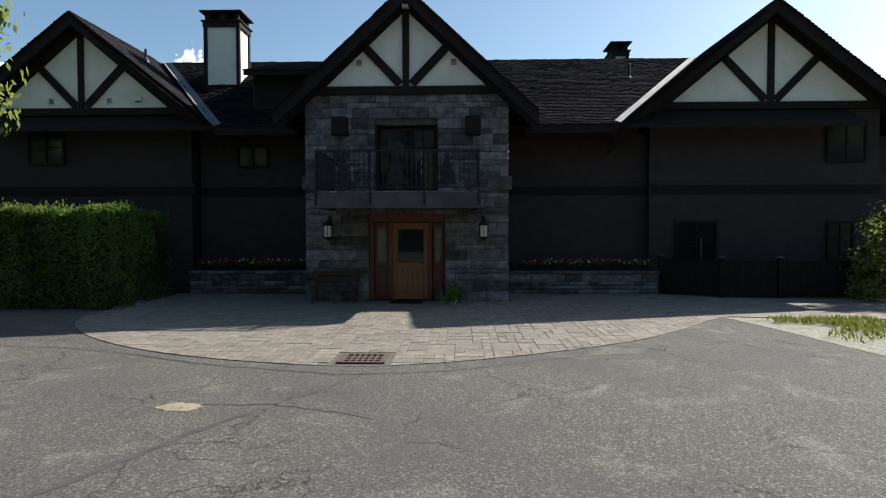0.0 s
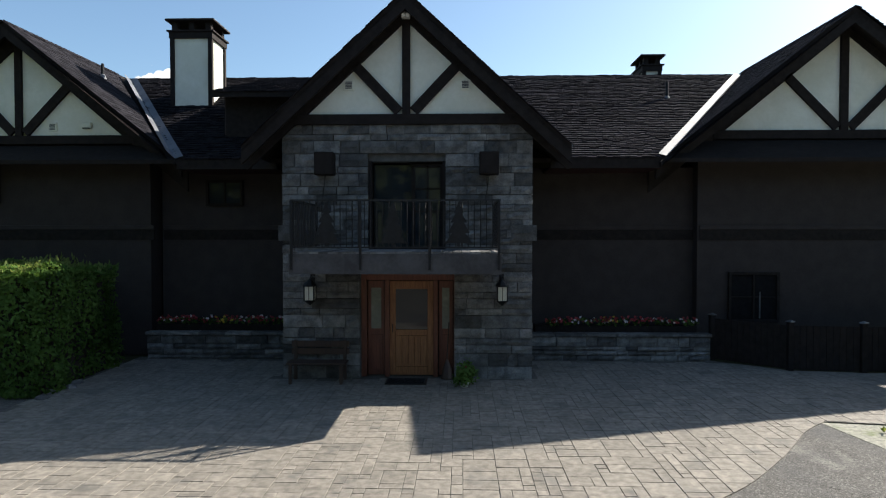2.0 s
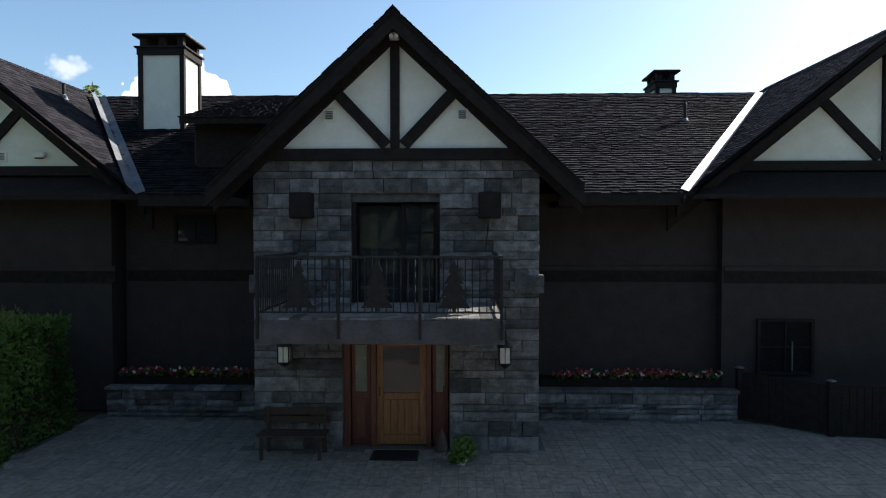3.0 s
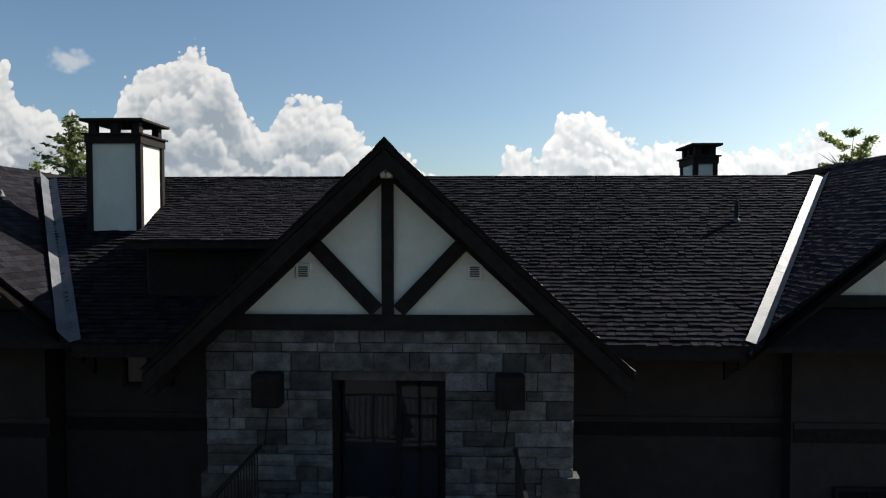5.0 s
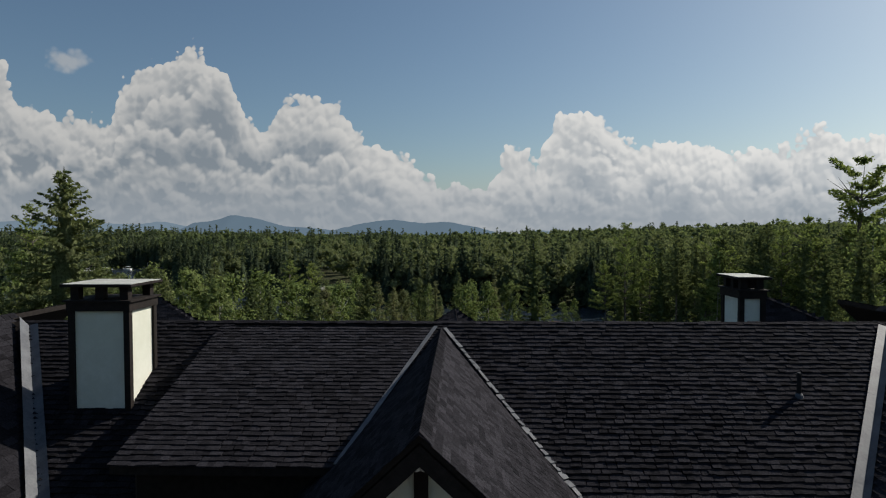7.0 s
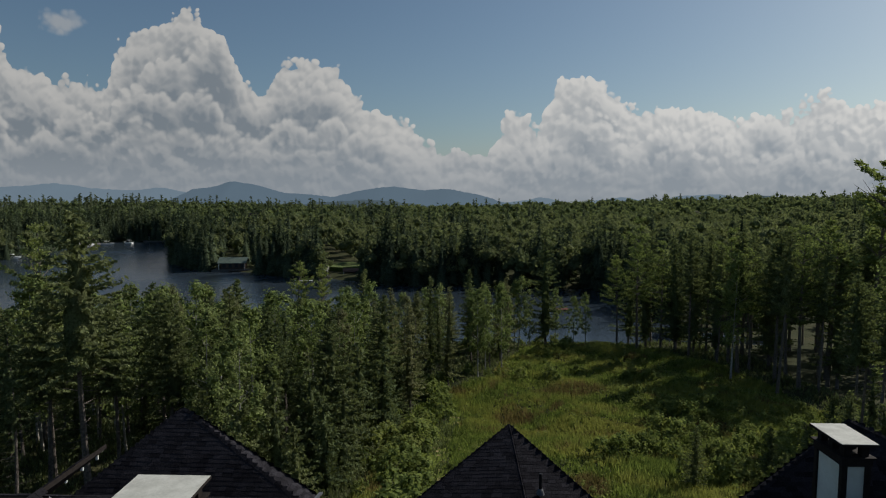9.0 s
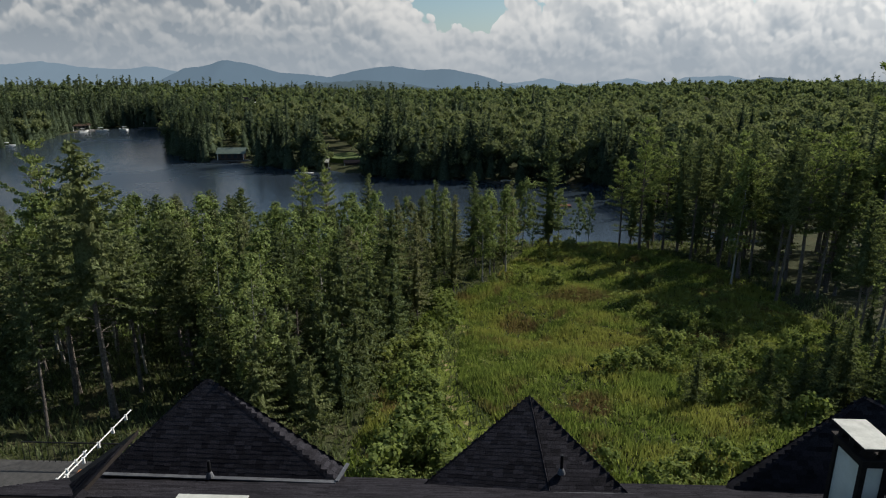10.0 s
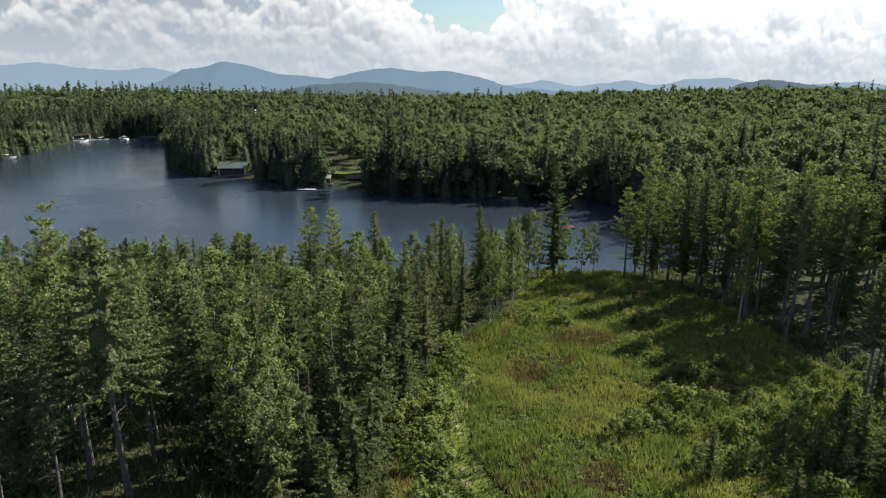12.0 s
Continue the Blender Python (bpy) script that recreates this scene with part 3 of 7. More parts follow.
# seams where the asphalt was cut and patched
for k, pts in enumerate(([(-9, -6.3), (-5, -6.75), (-3.4, -7.35), (-2.2, -7.95), (-0.2, -8.55), (1.2, -8.35), (3.0, -7.35), (5.0, -6.9), (7.6, -6.6)],
                         [(0.15, -8.6), (-0.55, -9.9), (-1.1, -11.0), (-1.55, -12.2), (-2.1, -13.4)], [(-1.6, -10.0), (-0.6, -9.98), (-0.1, -10.15), (0.6, -10.5)])):
    bm = bmesh.new()
    rnd = random.Random(k)
    wide = (0.035, 0.05, 0.014)[k]
    left, right = [], []
    fine = []
    for (ax, ay), (bx, by) in zip(pts, pts[1:]):
        for s in np.linspace(0, 1, 9)[:-1]:
            fine.append((ax + (bx - ax) * s + rnd.uniform(-.03, .03), ay + (by - ay) * s + rnd.uniform(-.03, .03)))
    for i, (x, y) in enumerate(fine):
        nx, ny = fine[min(i + 1, len(fine) - 1)][0] - fine[max(i - 1, 0)][0], fine[min(i + 1, len(fine) - 1)][1] - fine[max(i - 1, 0)][1]
        ln = math.hypot(nx, ny)
        w = wide * rnd.uniform(0.4, 1.1)
        left.append(bm.verts.new((x - ny / ln * w, y + nx / ln * w, 0.004)))
        right.append(bm.verts.new((x + ny / ln * w, y - nx / ln * w, 0.004)))
    for i in range(len(left) - 1):
        bm.faces.new((left[i], right[i], right[i + 1], left[i + 1]))
    tagged(part("asphalt_seam", bm, M["tar"], None), "dark tar seam across the asphalt", "seam", "asphalt seams", "structure")

bm = bmesh.new()
rnd = random.Random(4)
ring = [bm.verts.new((-1.55 + math.cos(a) * 0.25 * rnd.uniform(0.7, 1.2), -10.1 + math.sin(a) * 0.17 * rnd.uniform(0.7, 1.2), 0.005)) for a in np.linspace(0, math.tau, 24)[:-1]]
mid = bm.verts.new((-1.55, -10.1, 0.022))
for i in range(len(ring)):
    bm.faces.new((mid, ring[i], ring[(i + 1) % len(ring)]))
tagged(part("sand_patch", bm, M["sand"], None), "small patch of pale dry sand on the asphalt", "sand")


# ---- the lodge ----
lodge = thing("lodge", "dark timber lodge with cream gables and a granite entrance tower", "house")
EAVE_Y, EAVE_Z, RIDGE_Y, RIDGE_Z = 1.64, 4.94, 7.2, 8.286
PITCH = (RIDGE_Z - EAVE_Z) / (RIDGE_Y - EAVE_Y)
GAB_Z, GAB_S, GAB_Y = 8.16, 0.927, -0.44          # the tower's gable: apex, slope, front edge
RW_X, RW_Z, RW_S, RW_Y = 10.58, 8.56, 0.79, 1.90   # right wing
LW_X, LW_Z, LW_S, LW_Y = -10.25, 8.44, 0.79, 1.98   # left wing
BACK_Z = lambda y: RIDGE_Z - (y - RIDGE_Y) * PITCH
main_y = lambda z: EAVE_Y + (z - EAVE_Z) / PITCH

# tower: core with openings, and its granite blocks
OPEN = [(-1.02, 1.02, -1, 2.32), (-0.83, 0.83, 2.62, 4.70)]   # entrance, balcony door
tower = part("tower_wall", box(-2.6, -1.02, 0.10, 0.5, 0, 5.5), M["mortar"], lodge, "wall of coursed grey granite blocks")
for x0, x1, y0, y1, z0, z1 in ((1.02, 2.6, 0.10, 0.5, 0, 5.5), (-1.02, 1.02, 0.10, 0.5, 2.32, 2.62), (-1.02, -0.83, 0.10, 0.5, 2.62, 5.5), (0.83, 1.02, 0.10, 0.5, 2.62, 5.5),
                               (-0.83, 0.83, 0.10, 0.5, 4.70, 5.5), (-2.6, -2.3, 0.5, 3.0, 0, 5.5), (2.3, 2.6, 0.5, 3.0, 0, 5.5), (-2.3, 2.3, 1.4, 1.6, 0, 5.5)):
    part("wall_core", box(x0, x1, y0, y1, z0, z1), M["mortar"], tower)


def rough_block(w, d, h, rnd, pitch=0.02):
    """One quarried block, its face uneven and its arrises knocked off; its lower front left corner at the origin, its face towards -y."""
    bm = bmesh.new()
    nx, nz = max(2, round(w / 0.16)), max(2, round(h / 0.14))
    grid = []
    for i in range(nz + 1):
        row = []
        for j in range(nx + 1):
            edge = i in (0, nz) or j in (0, nx)
            row.append(bm.verts.new((w * j / nx, (0.012 + rnd.uniform(0, 0.006)) if edge else -rnd.uniform(0, pitch), h * i / nz)))
        grid.append(row)
    for i in range(nz):
        for j in range(nx):
            bm.faces.new((grid[i][j], grid[i][j + 1], grid[i + 1][j + 1], grid[i + 1][j]))
    rim = grid[0] + [r[-1] for r in grid[1:]] + grid[-1][-2::-1] + [r[0] for r in grid[-2:0:-1]]
    back = [bm.verts.new((v.co.x, d, v.co.z)) for v in rim]
    for i in range(len(rim)):
        j = (i + 1) % len(rim)
        bm.faces.new((rim[j], rim[i], back[i], back[j]))
    return bm


def lay_blocks(parent, x0, x1, z0, z1, place, seed, holes=(), heights=(0.14, 0.18, 0.22, 0.28), lengths=(0.26, 0.38, 0.50, 0.66, 0.85), depth=0.14, gap=0.012, mat="stone", name="stone_block"):
    rnd = random.Random(seed)
    z = z0
    while z < z1 - 0.05:
        h = rnd.choice(heights)
        if z1 - z - h < 0.12:
            h = z1 - z
        spans = [(x0, x1)]
        for a, b, lo, hi in holes:
            if z + h > lo + 0.03 and z < hi - 0.03:
                spans = [s for p, q in spans for s in ((p, min(q, a)), (max(p, b), q)) if s[1] - s[0] > 0.05]
        for p, q in spans:
            x = p
            while x < q - 0.03:
                w = rnd.choice(lengths) * rnd.uniform(0.85, 1.15)
                if q - x - w < 0.2:
                    w = q - x
                proud = rnd.choice((0, 0, 0.01, 0.02, 0.03))
                ob = part(name, rough_block(w - gap, depth + proud, h - gap, rnd, 0.022), M[mat], parent)
                ob.matrix_local = place @ pose(x, -proud, z)
                x += w
        z += h


# wings and main walls
def gable_wall(name, cx, half, y, z_top, slope, apex, y_back):
    """A wing's body, up into its gable."""
    h = apex - 0.35
    pts = [(cx - half, 0), (cx + half, 0), (cx + half, h - half * slope), (cx, h), (cx - half, h - half * slope)]
    return part(name, prism(pts, y, y_back), M["siding"], lodge)


gable_wall("wing_wall", RW_X, 3.42, 2.64, 5.7, RW_S, RW_Z, 8.2)
part("wing_wall", box(14.1, 17.5, 3.3, 8.0, 0, 4.8), M["siding"], lodge)
gable_wall("wing_wall", LW_X, 3.42, 2.48, 5.7, LW_S, LW_Z, 7.6)
part("main_wall", box(-6.75, 7.22, 2.95, 11.0, 0, 4.85), M["siding"], lodge)
for x0, x1, y in ((7.2, 14.04, 2.60), (-13.57, -6.73, 2.44), (-6.7, -2.62, 2.91), (2.62, 7.18, 2.91)):
    part("trim_band", box(x0, x1, y, y + 0.06, 3.24, 3.36), M["siding"], lodge, bevel=0.012)
    part("trim_band", box(x0, x1, y + 0.015, y + 0.06, 2.98, 3.235), M["timber"], lodge)
part("tower_upper", prism([(-2.6, 5.5), (2.6, 5.5), (2.6, 5.75), (0, 7.85), (-2.6, 5.75)], 0.12, 6.0), M["siding"], lodge)


def half_timbering(cx, y, z_low, half, apex, brace_head, roof_x, roof_half, slope, roof_apex, y_front, post=0.17):
    """Cream gable with king post, braces and beam, and the barge boards of its roof. z_low: the beam's upper edge; apex: the panels' inner apex."""
    part("gable_panel", prism([(cx - half, z_low - 0.02), (cx + half, z_low - 0.02), (cx, apex)], y + 0.02, y + 0.12), M["stucco"], lodge, "cream stucco gable panel")
    part("gable_beam", box(cx - half - 0.3, cx + half + 0.3, y - 0.07, y + 0.05, z_low - 0.22, z_low), M["timber"], lodge, bevel=0.008)
    part("king_post", box(cx - post / 2, cx + post / 2, y - 0.065, y + 0.05, z_low, apex + 0.1), M["timber"], lodge, bevel=0.006)
    inner = (apex - z_low) / half
    for s in (-1, 1):
        foot, head = Vector((cx + s * 0.16, y - 0.01, z_low + 0.06)), Vector((cx + s * (brace_head[0] + 0.05), y - 0.01, brace_head[1] + 0.05))
        part("brace", beam(foot, head, 0.215, 0.10, up=(0, -1, 0)), M["timber"], lodge)
        # rafter board against the wall, and barge board at the roof's front edge
        end = roof_x + s * roof_half
        t0, t1 = roof_apex - 0.05, roof_apex - 0.05 - roof_half * slope
        low = apex - abs(end - cx) * inner
        part("rafter_board", prism([(roof_x, t0), (end, t1), (end, min(low, t1 - 0.12)), (cx, apex)], y - 0.06, y + 0.03), M["timber"], lodge)
        part("barge_board", prism([(roof_x, t0), (end, t1), (end, t1 - 0.28), (roof_x, t0 - 0.28)], y_front, y_front + 0.09), M["timber"], lodge)


half_timbering(-0.01, 0.0, 5.69, 2.15, 7.68, (1.06, 6.70), 0, 3.44, GAB_S, GAB_Z - 0.05, GAB_Y)
half_timbering(10.71, 2.55, 5.73, 2.94, 8.16, (1.36, 7.02), RW_X, 4.70, RW_S, RW_Z - 0.05, RW_Y, 0.19)
half_timbering(-10.18, 2.40, 5.65, 2.69, 7.93, (1.25, 6.86), LW_X, 4.45, LW_S, LW_Z - 0.05, LW_Y, 0.17)


# roofs: slabs under rows of shingles
def roof_slab(name, top, thick=0.10, mat="timber", label=""):
    return part(name, add_slab(bmesh.new(), top, thick), M[mat], lodge, label)


def shingle_rows(parent, origin, across, upward, length, bounds, seed, part_range=None, row=0.128, wide=(0.12, 0.15, 0.18, 0.22), name="shingle", ragged=True, thick=1.0):
    """Rows of overlapping shingles on a roof plane. bounds(v): from where to where the row at v metres upslope reaches. Those inside part_range (u0, u1, v0, v1) are parts of
    their own, up to 300; the rest is one mesh."""
    rnd = random.Random(seed)
    o, a, u = Vector(origin), Vector(across).normalized(), Vector(upward).normalized()
    nrm = a.cross(u)
    if nrm.z < 0:
        nrm = -nrm
    basis = Matrix((a, u, nrm)).transposed().to_4x4()
    verts, faces, count = [], [], 0
    meshes = {}
    v = 0.0
    while v < length - 0.02:
        u0, u1 = bounds(v)
        x = u0 - rnd.uniform(0, 0.15)
        while x < u1:
            w = rnd.choice(wide)
            a0, a1 = max(x, u0 - 0.02), min(x + w - 0.006, u1 + 0.02)
            x += w
            if a1 - a0 < 0.04:
                continue
            low = v - (rnd.choice((0, 0.012, 0.022)) if ragged else rnd.uniform(0, 0.006))
            t0 = thick * (rnd.choice((0.036, 0.043, 0.051)) if ragged else 0.010)
            top = min(v + row * 1.25, length + 0.005)
            if part_range and part_range[0] < a0 < part_range[1] and part_range[2] < v < part_range[3] and count < 300:
                key = (round((a1 - a0) * 25), round(t0 * 1000))
                if key not in meshes:
                    ww = key[0] / 25
                    me = bpy.data.meshes.new(name)
                    me.from_pydata([(0, 0, t0), (ww, 0, t0), (ww, row * 1.25, t0 * 0.2), (0, row * 1.25, t0 * 0.2), (0, 0, -0.004), (ww, 0, -0.004), (ww, row * 1.25, -0.004), (0, row * 1.25, -0.004)], [],
                                   [(0, 1, 2, 3), (4, 5, 1, 0), (5, 6, 2, 1), (7, 4, 0, 3), (6, 7, 3, 2)])
                    me.materials.append(M["shingle"])
                    meshes[key] = me
                ob = new(name, meshes[key])
                ob.parent = parent
                ob.matrix_local = Matrix.Translation(o + a * a0 + u * low) @ basis
                count += 1
                continue
            k = len(verts)
            for du, dv, dn in ((a0, low, t0), (a1, low, t0), (a1, top, t0 * 0.2), (a0, top, t0 * 0.2), (a0, low, -0.004), (a1, low, -0.004)):
                verts.append(o + a * du + u * dv + nrm * dn)
            faces += [(k, k + 1, k + 2, k + 3), (k + 4, k + 5, k + 1, k), (k + 4, k, k + 3, k + 3)[:3] + (k + 3,), (k + 5, k + 2, k + 1, k + 1)[:3] + (k + 1,)]
        v += row
    faces = [tuple(dict.fromkeys(f)) for f in faces]
    rest = mesh_object("shingles", verts, faces, M["shingle"], parent)
    tagged(rest, kind="stuff")


slope_len = lambda run, s: run * math.hypot(1, s)
up_main = (0, 1, PITCH)
z_of = lambda v, s: v * s / math.hypot(1, s)          # height gained v metres up a slope
lv_z = EAVE_Z - 0.07                                  # left valley's foot

main_roof = roof_slab("main_roof", [(-13, EAVE_Y, EAVE_Z), (13, EAVE_Y, EAVE_Z), (13, RIDGE_Y, RIDGE_Z), (-13, RIDGE_Y, RIDGE_Z)], 0.10, label="roof of dark brown shingles in uneven rows")
back_roof = roof_slab("back_roof", [(-13, 12.6, BACK_Z(12.6)), (-13, RIDGE_Y, RIDGE_Z), (13, RIDGE_Y, RIDGE_Z), (13, 12.6, BACK_Z(12.6))], 0.10)
gab_r = roof_slab("gable_roof", [(0, GAB_Y, GAB_Z), (3.44, GAB_Y, GAB_Z - 3.44 * GAB_S), (3.44, 2.0, GAB_Z - 3.44 * GAB_S), (0, main_y(GAB_Z), GAB_Z)], 0.12)
gab_l = roof_slab("gable_roof", [(0, GAB_Y, GAB_Z), (0, main_y(GAB_Z), GAB_Z), (-3.44, 2.0, GAB_Z - 3.44 * GAB_S), (-3.44, GAB_Y, GAB_Z - 3.44 * GAB_S)], 0.12)
wings = []
for cx, cz, s, fy, half in ((RW_X, RW_Z, RW_S, RW_Y, 4.70), (LW_X, LW_Z, LW_S, LW_Y, 4.45)):
    pair = []
    for d in (-1, 1):
        pair.append(roof_slab("wing_roof", [(cx, fy, cz), (cx + d * half, fy, cz - half * s), (cx + d * half, main_y(cz - half * s) if d * cx < 0 else 11, cz - half * s),
                                            (cx, main_y(min(cz, RIDGE_Z)) + (2.5 if d * cx > 0 else 0), cz)], 0.12))
    wings.append(pair)

# fascia boards and soffits along the eaves
for x0, x1 in ((-5.75, -3.3), (3.3, 5.95)):
    part("fascia", box(x0, x1, EAVE_Y - 0.02, EAVE_Y + 0.04, EAVE_Z - 0.24, EAVE_Z + 0.0), M["timber"], lodge)
    part("soffit", box(x0, x1, EAVE_Y + 0.04, 2.95, EAVE_Z - 0.24, EAVE_Z - 0.2), M["soffit"], lodge)

# shed dormer between the chimney and the tower
SH_Y, SH_Z, SH_TOP = 2.25, 6.72, 7.05
sh_s = (8.2 - SH_Z) / (SH_TOP - SH_Y)
gx_at = lambda z: (GAB_Z - z) / GAB_S
shed = roof_slab("shed_roof", [(-5.12, SH_Y, SH_Z), (-1.45, SH_Y, SH_Z), (-0.15, SH_TOP, 8.2), (-5.12, SH_TOP, 8.2)], 0.14, label="flatter shed roof of dark shingles")
part("shed_wall", box(-4.95, -1.5, 2.75, 2.9, 5.2, 6.72), M["timber"], lodge)
part("shed_cheek", box(-5.0, -4.9, 2.8, 5.6, 5.6, 6.75), M["siding"], lodge)

n_main = slope_len(RIDGE_Y - EAVE_Y, PITCH)
zv = lambda v: EAVE_Z + z_of(v, PITCH)
shingle_rows(main_roof, (0, EAVE_Y - 0.03, EAVE_Z + 0.004), (1, 0, 0), up_main, n_main,
             lambda v: (gx_at(zv(v)) - 0.05, RW_X - (RW_Z - zv(v)) / RW_S - 0.12), 1, (2.2, 5.6, 2.0, 4.5))
shingle_rows(main_roof, (0, EAVE_Y - 0.03, EAVE_Z + 0.004), (1, 0, 0), up_main, n_main,
             lambda v: (LW_X + (LW_Z - zv(v)) / LW_S + 0.14, -gx_at(zv(v)) + 0.05 if zv(v) < 6 or zv(v) > 8.19 else -4.85), 2)
shingle_rows(shed, (0, SH_Y - 0.02, SH_Z + 0.004), (1, 0, 0), (0, 1, sh_s), slope_len(SH_TOP - SH_Y, sh_s),
             lambda v: (-5.12, -gx_at(SH_Z + z_of(v, sh_s)) + 0.03), 3, (-4.0, -1.6, 0.1, 3.0), row=0.135, thick=0.7)
gz = lambda v: GAB_Z - 3.44 * GAB_S + z_of(v, GAB_S)
shingle_rows(gab_r, (3.44, 0, GAB_Z - 3.44 * GAB_S + 0.004), (0, 1, 0), (-1, 0, GAB_S), slope_len(3.44, GAB_S), lambda v: (GAB_Y - 0.04, max(main_y(gz(v)) - 0.02, 1.6)), 4, (-0.5, 4.0, 1.6, 4.6), ragged=False)
shingle_rows(gab_l, (-3.44, 0, GAB_Z - 3.44 * GAB_S + 0.004), (0, -1, 0), (1, 0, GAB_S), slope_len(3.44, GAB_S), lambda v: (-max(main_y(gz(v)) - 0.02, 1.6), -GAB_Y + 0.04), 5, ragged=False)
wz = lambda v, z, h, s: z - h * s + z_of(v, s)
shingle_rows(wings[0][0], (RW_X - 4.70, 0, RW_Z - 4.70 * RW_S + 0.004), (0, -1, 0), (1, 0, RW_S), slope_len(4.70, RW_S), lambda v: (-min(main_y(wz(v, RW_Z, 4.70, RW_S)), RIDGE_Y + 0.3) + 0.24, -RW_Y + 0.04), 6, thick=0.4)
shingle_rows(wings[0][1], (RW_X + 4.70, 0, RW_Z - 4.70 * RW_S + 0.004), (0, 1, 0), (-1, 0, RW_S), slope_len(4.70, RW_S), lambda v: (RW_Y - 0.04, 9.5), 7, wide=(0.5, 0.7, 0.9))
shingle_rows(wings[1][1], (LW_X + 4.45, 0, LW_Z - 4.45 * LW_S + 0.004), (0, 1, 0), (-1, 0, LW_S), slope_len(4.45, LW_S), lambda v: (LW_Y - 0.04, min(main_y(wz(v, LW_Z, 4.45, LW_S)), RIDGE_Y + 0.2) - 0.2), 8, thick=0.3, wide=(0.22, 0.28, 0.34), row=0.16)
shingle_rows(wings[1][0], (LW_X - 4.45, 0, LW_Z - 4.45 * LW_S + 0.004), (0, -1, 0), (1, 0, LW_S), slope_len(4.45, LW_S), lambda v: (-9.0, -LW_Y + 0.04), 9, wide=(0.5, 0.7, 0.9))
shingle_rows(back_roof, (0, 12.6, BACK_Z(12.6) + 0.004), (-1, 0, 0), (0, -1, PITCH), slope_len(12.6 - RIDGE_Y, PITCH), lambda v: (-13, 13), 10, wide=(0.3, 0.5, 0.6))


def ridge_caps(parent, a, b, wing, drop, step=0.16, name="ridge_cap"):
    """Folded cap shingles that overlap along a ridge or hip."""
    a, b = Vector(a), Vector(b)
    d = (b - a).normalized()
    side = d.cross(Vector((0, 0, 1))).normalized()
    up = side.cross(d).normalized()
    me = bpy.data.meshes.new(name)
    L = step * 1.3
    me.from_pydata([(-wing, 0, 0.024 - drop), (0, 0, 0.036), (wing, 0, 0.024 - drop), (-wing, L, 0.014 - drop), (0, L, 0.026), (wing, L, 0.014 - drop), (-wing, 0, 0.0 - drop), (0, 0, 0.01), (wing, 0, 0.0 - drop)], [],
                   [(0, 1, 4, 3), (1, 2, 5, 4), (6, 7, 1, 0), (7, 8, 2, 1)])
    me.materials.append(M["shingle"])
    basis = Matrix((side, d, up)).transposed().to_4x4()
    for i in range(int((b - a).length / step)):
        ob = new(name, me)
        ob.parent = parent
        ob.matrix_local = Matrix.Translation(a + d * i * step) @ basis


ridge_caps(gab_r, (0, GAB_Y - 0.04, GAB_Z + 0.01), (0, main_y(GAB_Z), GAB_Z + 0.01), 0.13, 0.12, 0.125)
ridge_caps(main_roof, (-9.5, RIDGE_Y, RIDGE_Z - 0.02), (10.4, RIDGE_Y, RIDGE_Z - 0.02), 0.11, 0.054, 0.16)
ridge_caps(wings[0][0], (RW_X, RW_Y, RW_Z + 0.01), (RW_X, 8.0, RW_Z + 0.01), 0.13, 0.1, 0.2)
ridge_caps(wings[1][1], (LW_X, LW_Y, LW_Z + 0.01), (LW_X, 7.2, LW_Z + 0.01), 0.13, 0.1, 0.2)


def valley(a, b, wide_left, wide_right, rise_left, rise_right, name="valley_flashing"):
    """A folded metal valley, laid in lapped lengths."""
    a, b = Vector(a), Vector(b)
    bm = bmesh.new()
    n = 3
    for i in range(n):
        p, q = a.lerp(b, i / n), a.lerp(b, (i + 1.02) / n)
        lift = 0.052 + 0.004 * i
        rows = []
        for pt in (p, q):
            rows.append([bm.verts.new(pt + Vector((-wide_left, 0, lift + rise_left))), bm.verts.new(pt + Vector((0, 0, lift))), bm.verts.new(pt + Vector((wide_right, 0, lift + rise_right)))])
        for k in range(2):
            bm.faces.new((rows[0][k], rows[0][k + 1], rows[1][k + 1], rows[1][k]))
    return part(name, bm, M["flashing"], lodge, "grey metal valley flashing")


valley((6.05, EAVE_Y, EAVE_Z), (10.08, 6.98, 8.154), 0.19, 0.15, 0.06, 0.15 * RW_S + 0.03)
valley((-5.78, EAVE_Y - 0.05, EAVE_Z - 0.03), (-9.68, 6.94, 8.130), 0.22, 0.21, 0.22 * LW_S + 0.03, 0.06)
for s in (1,):
    a, b = Vector((3.40 * s, 1.7, GAB_Z - 3.40 * GAB_S + 0.03)), Vector((0.1 * s, main_y(GAB_Z) - 0.1, GAB_Z + 0.03))
    d = b - a
    rnd = random.Random(8)
    # pale plates stand in for the sunlit edges of ragged shingles
    for k in range(36):
        p, q = a + d * (k / 36), a + d * ((k + rnd.uniform(0.9, 1.35)) / 36)
        part("step_flashing", beam(p + Vector((0, 0, rnd.uniform(0, 0.03))), q + Vector((0, 0, rnd.uniform(-0.02, 0.012))), rnd.uniform(0.06, 0.13), 0.012), M["flashing"], lodge)
part("drip_edge", beam((3.45, GAB_Y, GAB_Z - 3.45 * GAB_S + 0.0), (3.45, 1.65, GAB_Z - 3.45 * GAB_S + 0.0), 0.02, 0.05), M["flashing"], lodge)
part("step_flashing", beam((-1.50, SH_Y, SH_Z + 0.06), (-0.12, SH_TOP - 0.1, 8.2 + 0.03), 0.09, 0.012), M["flashing"], lodge)


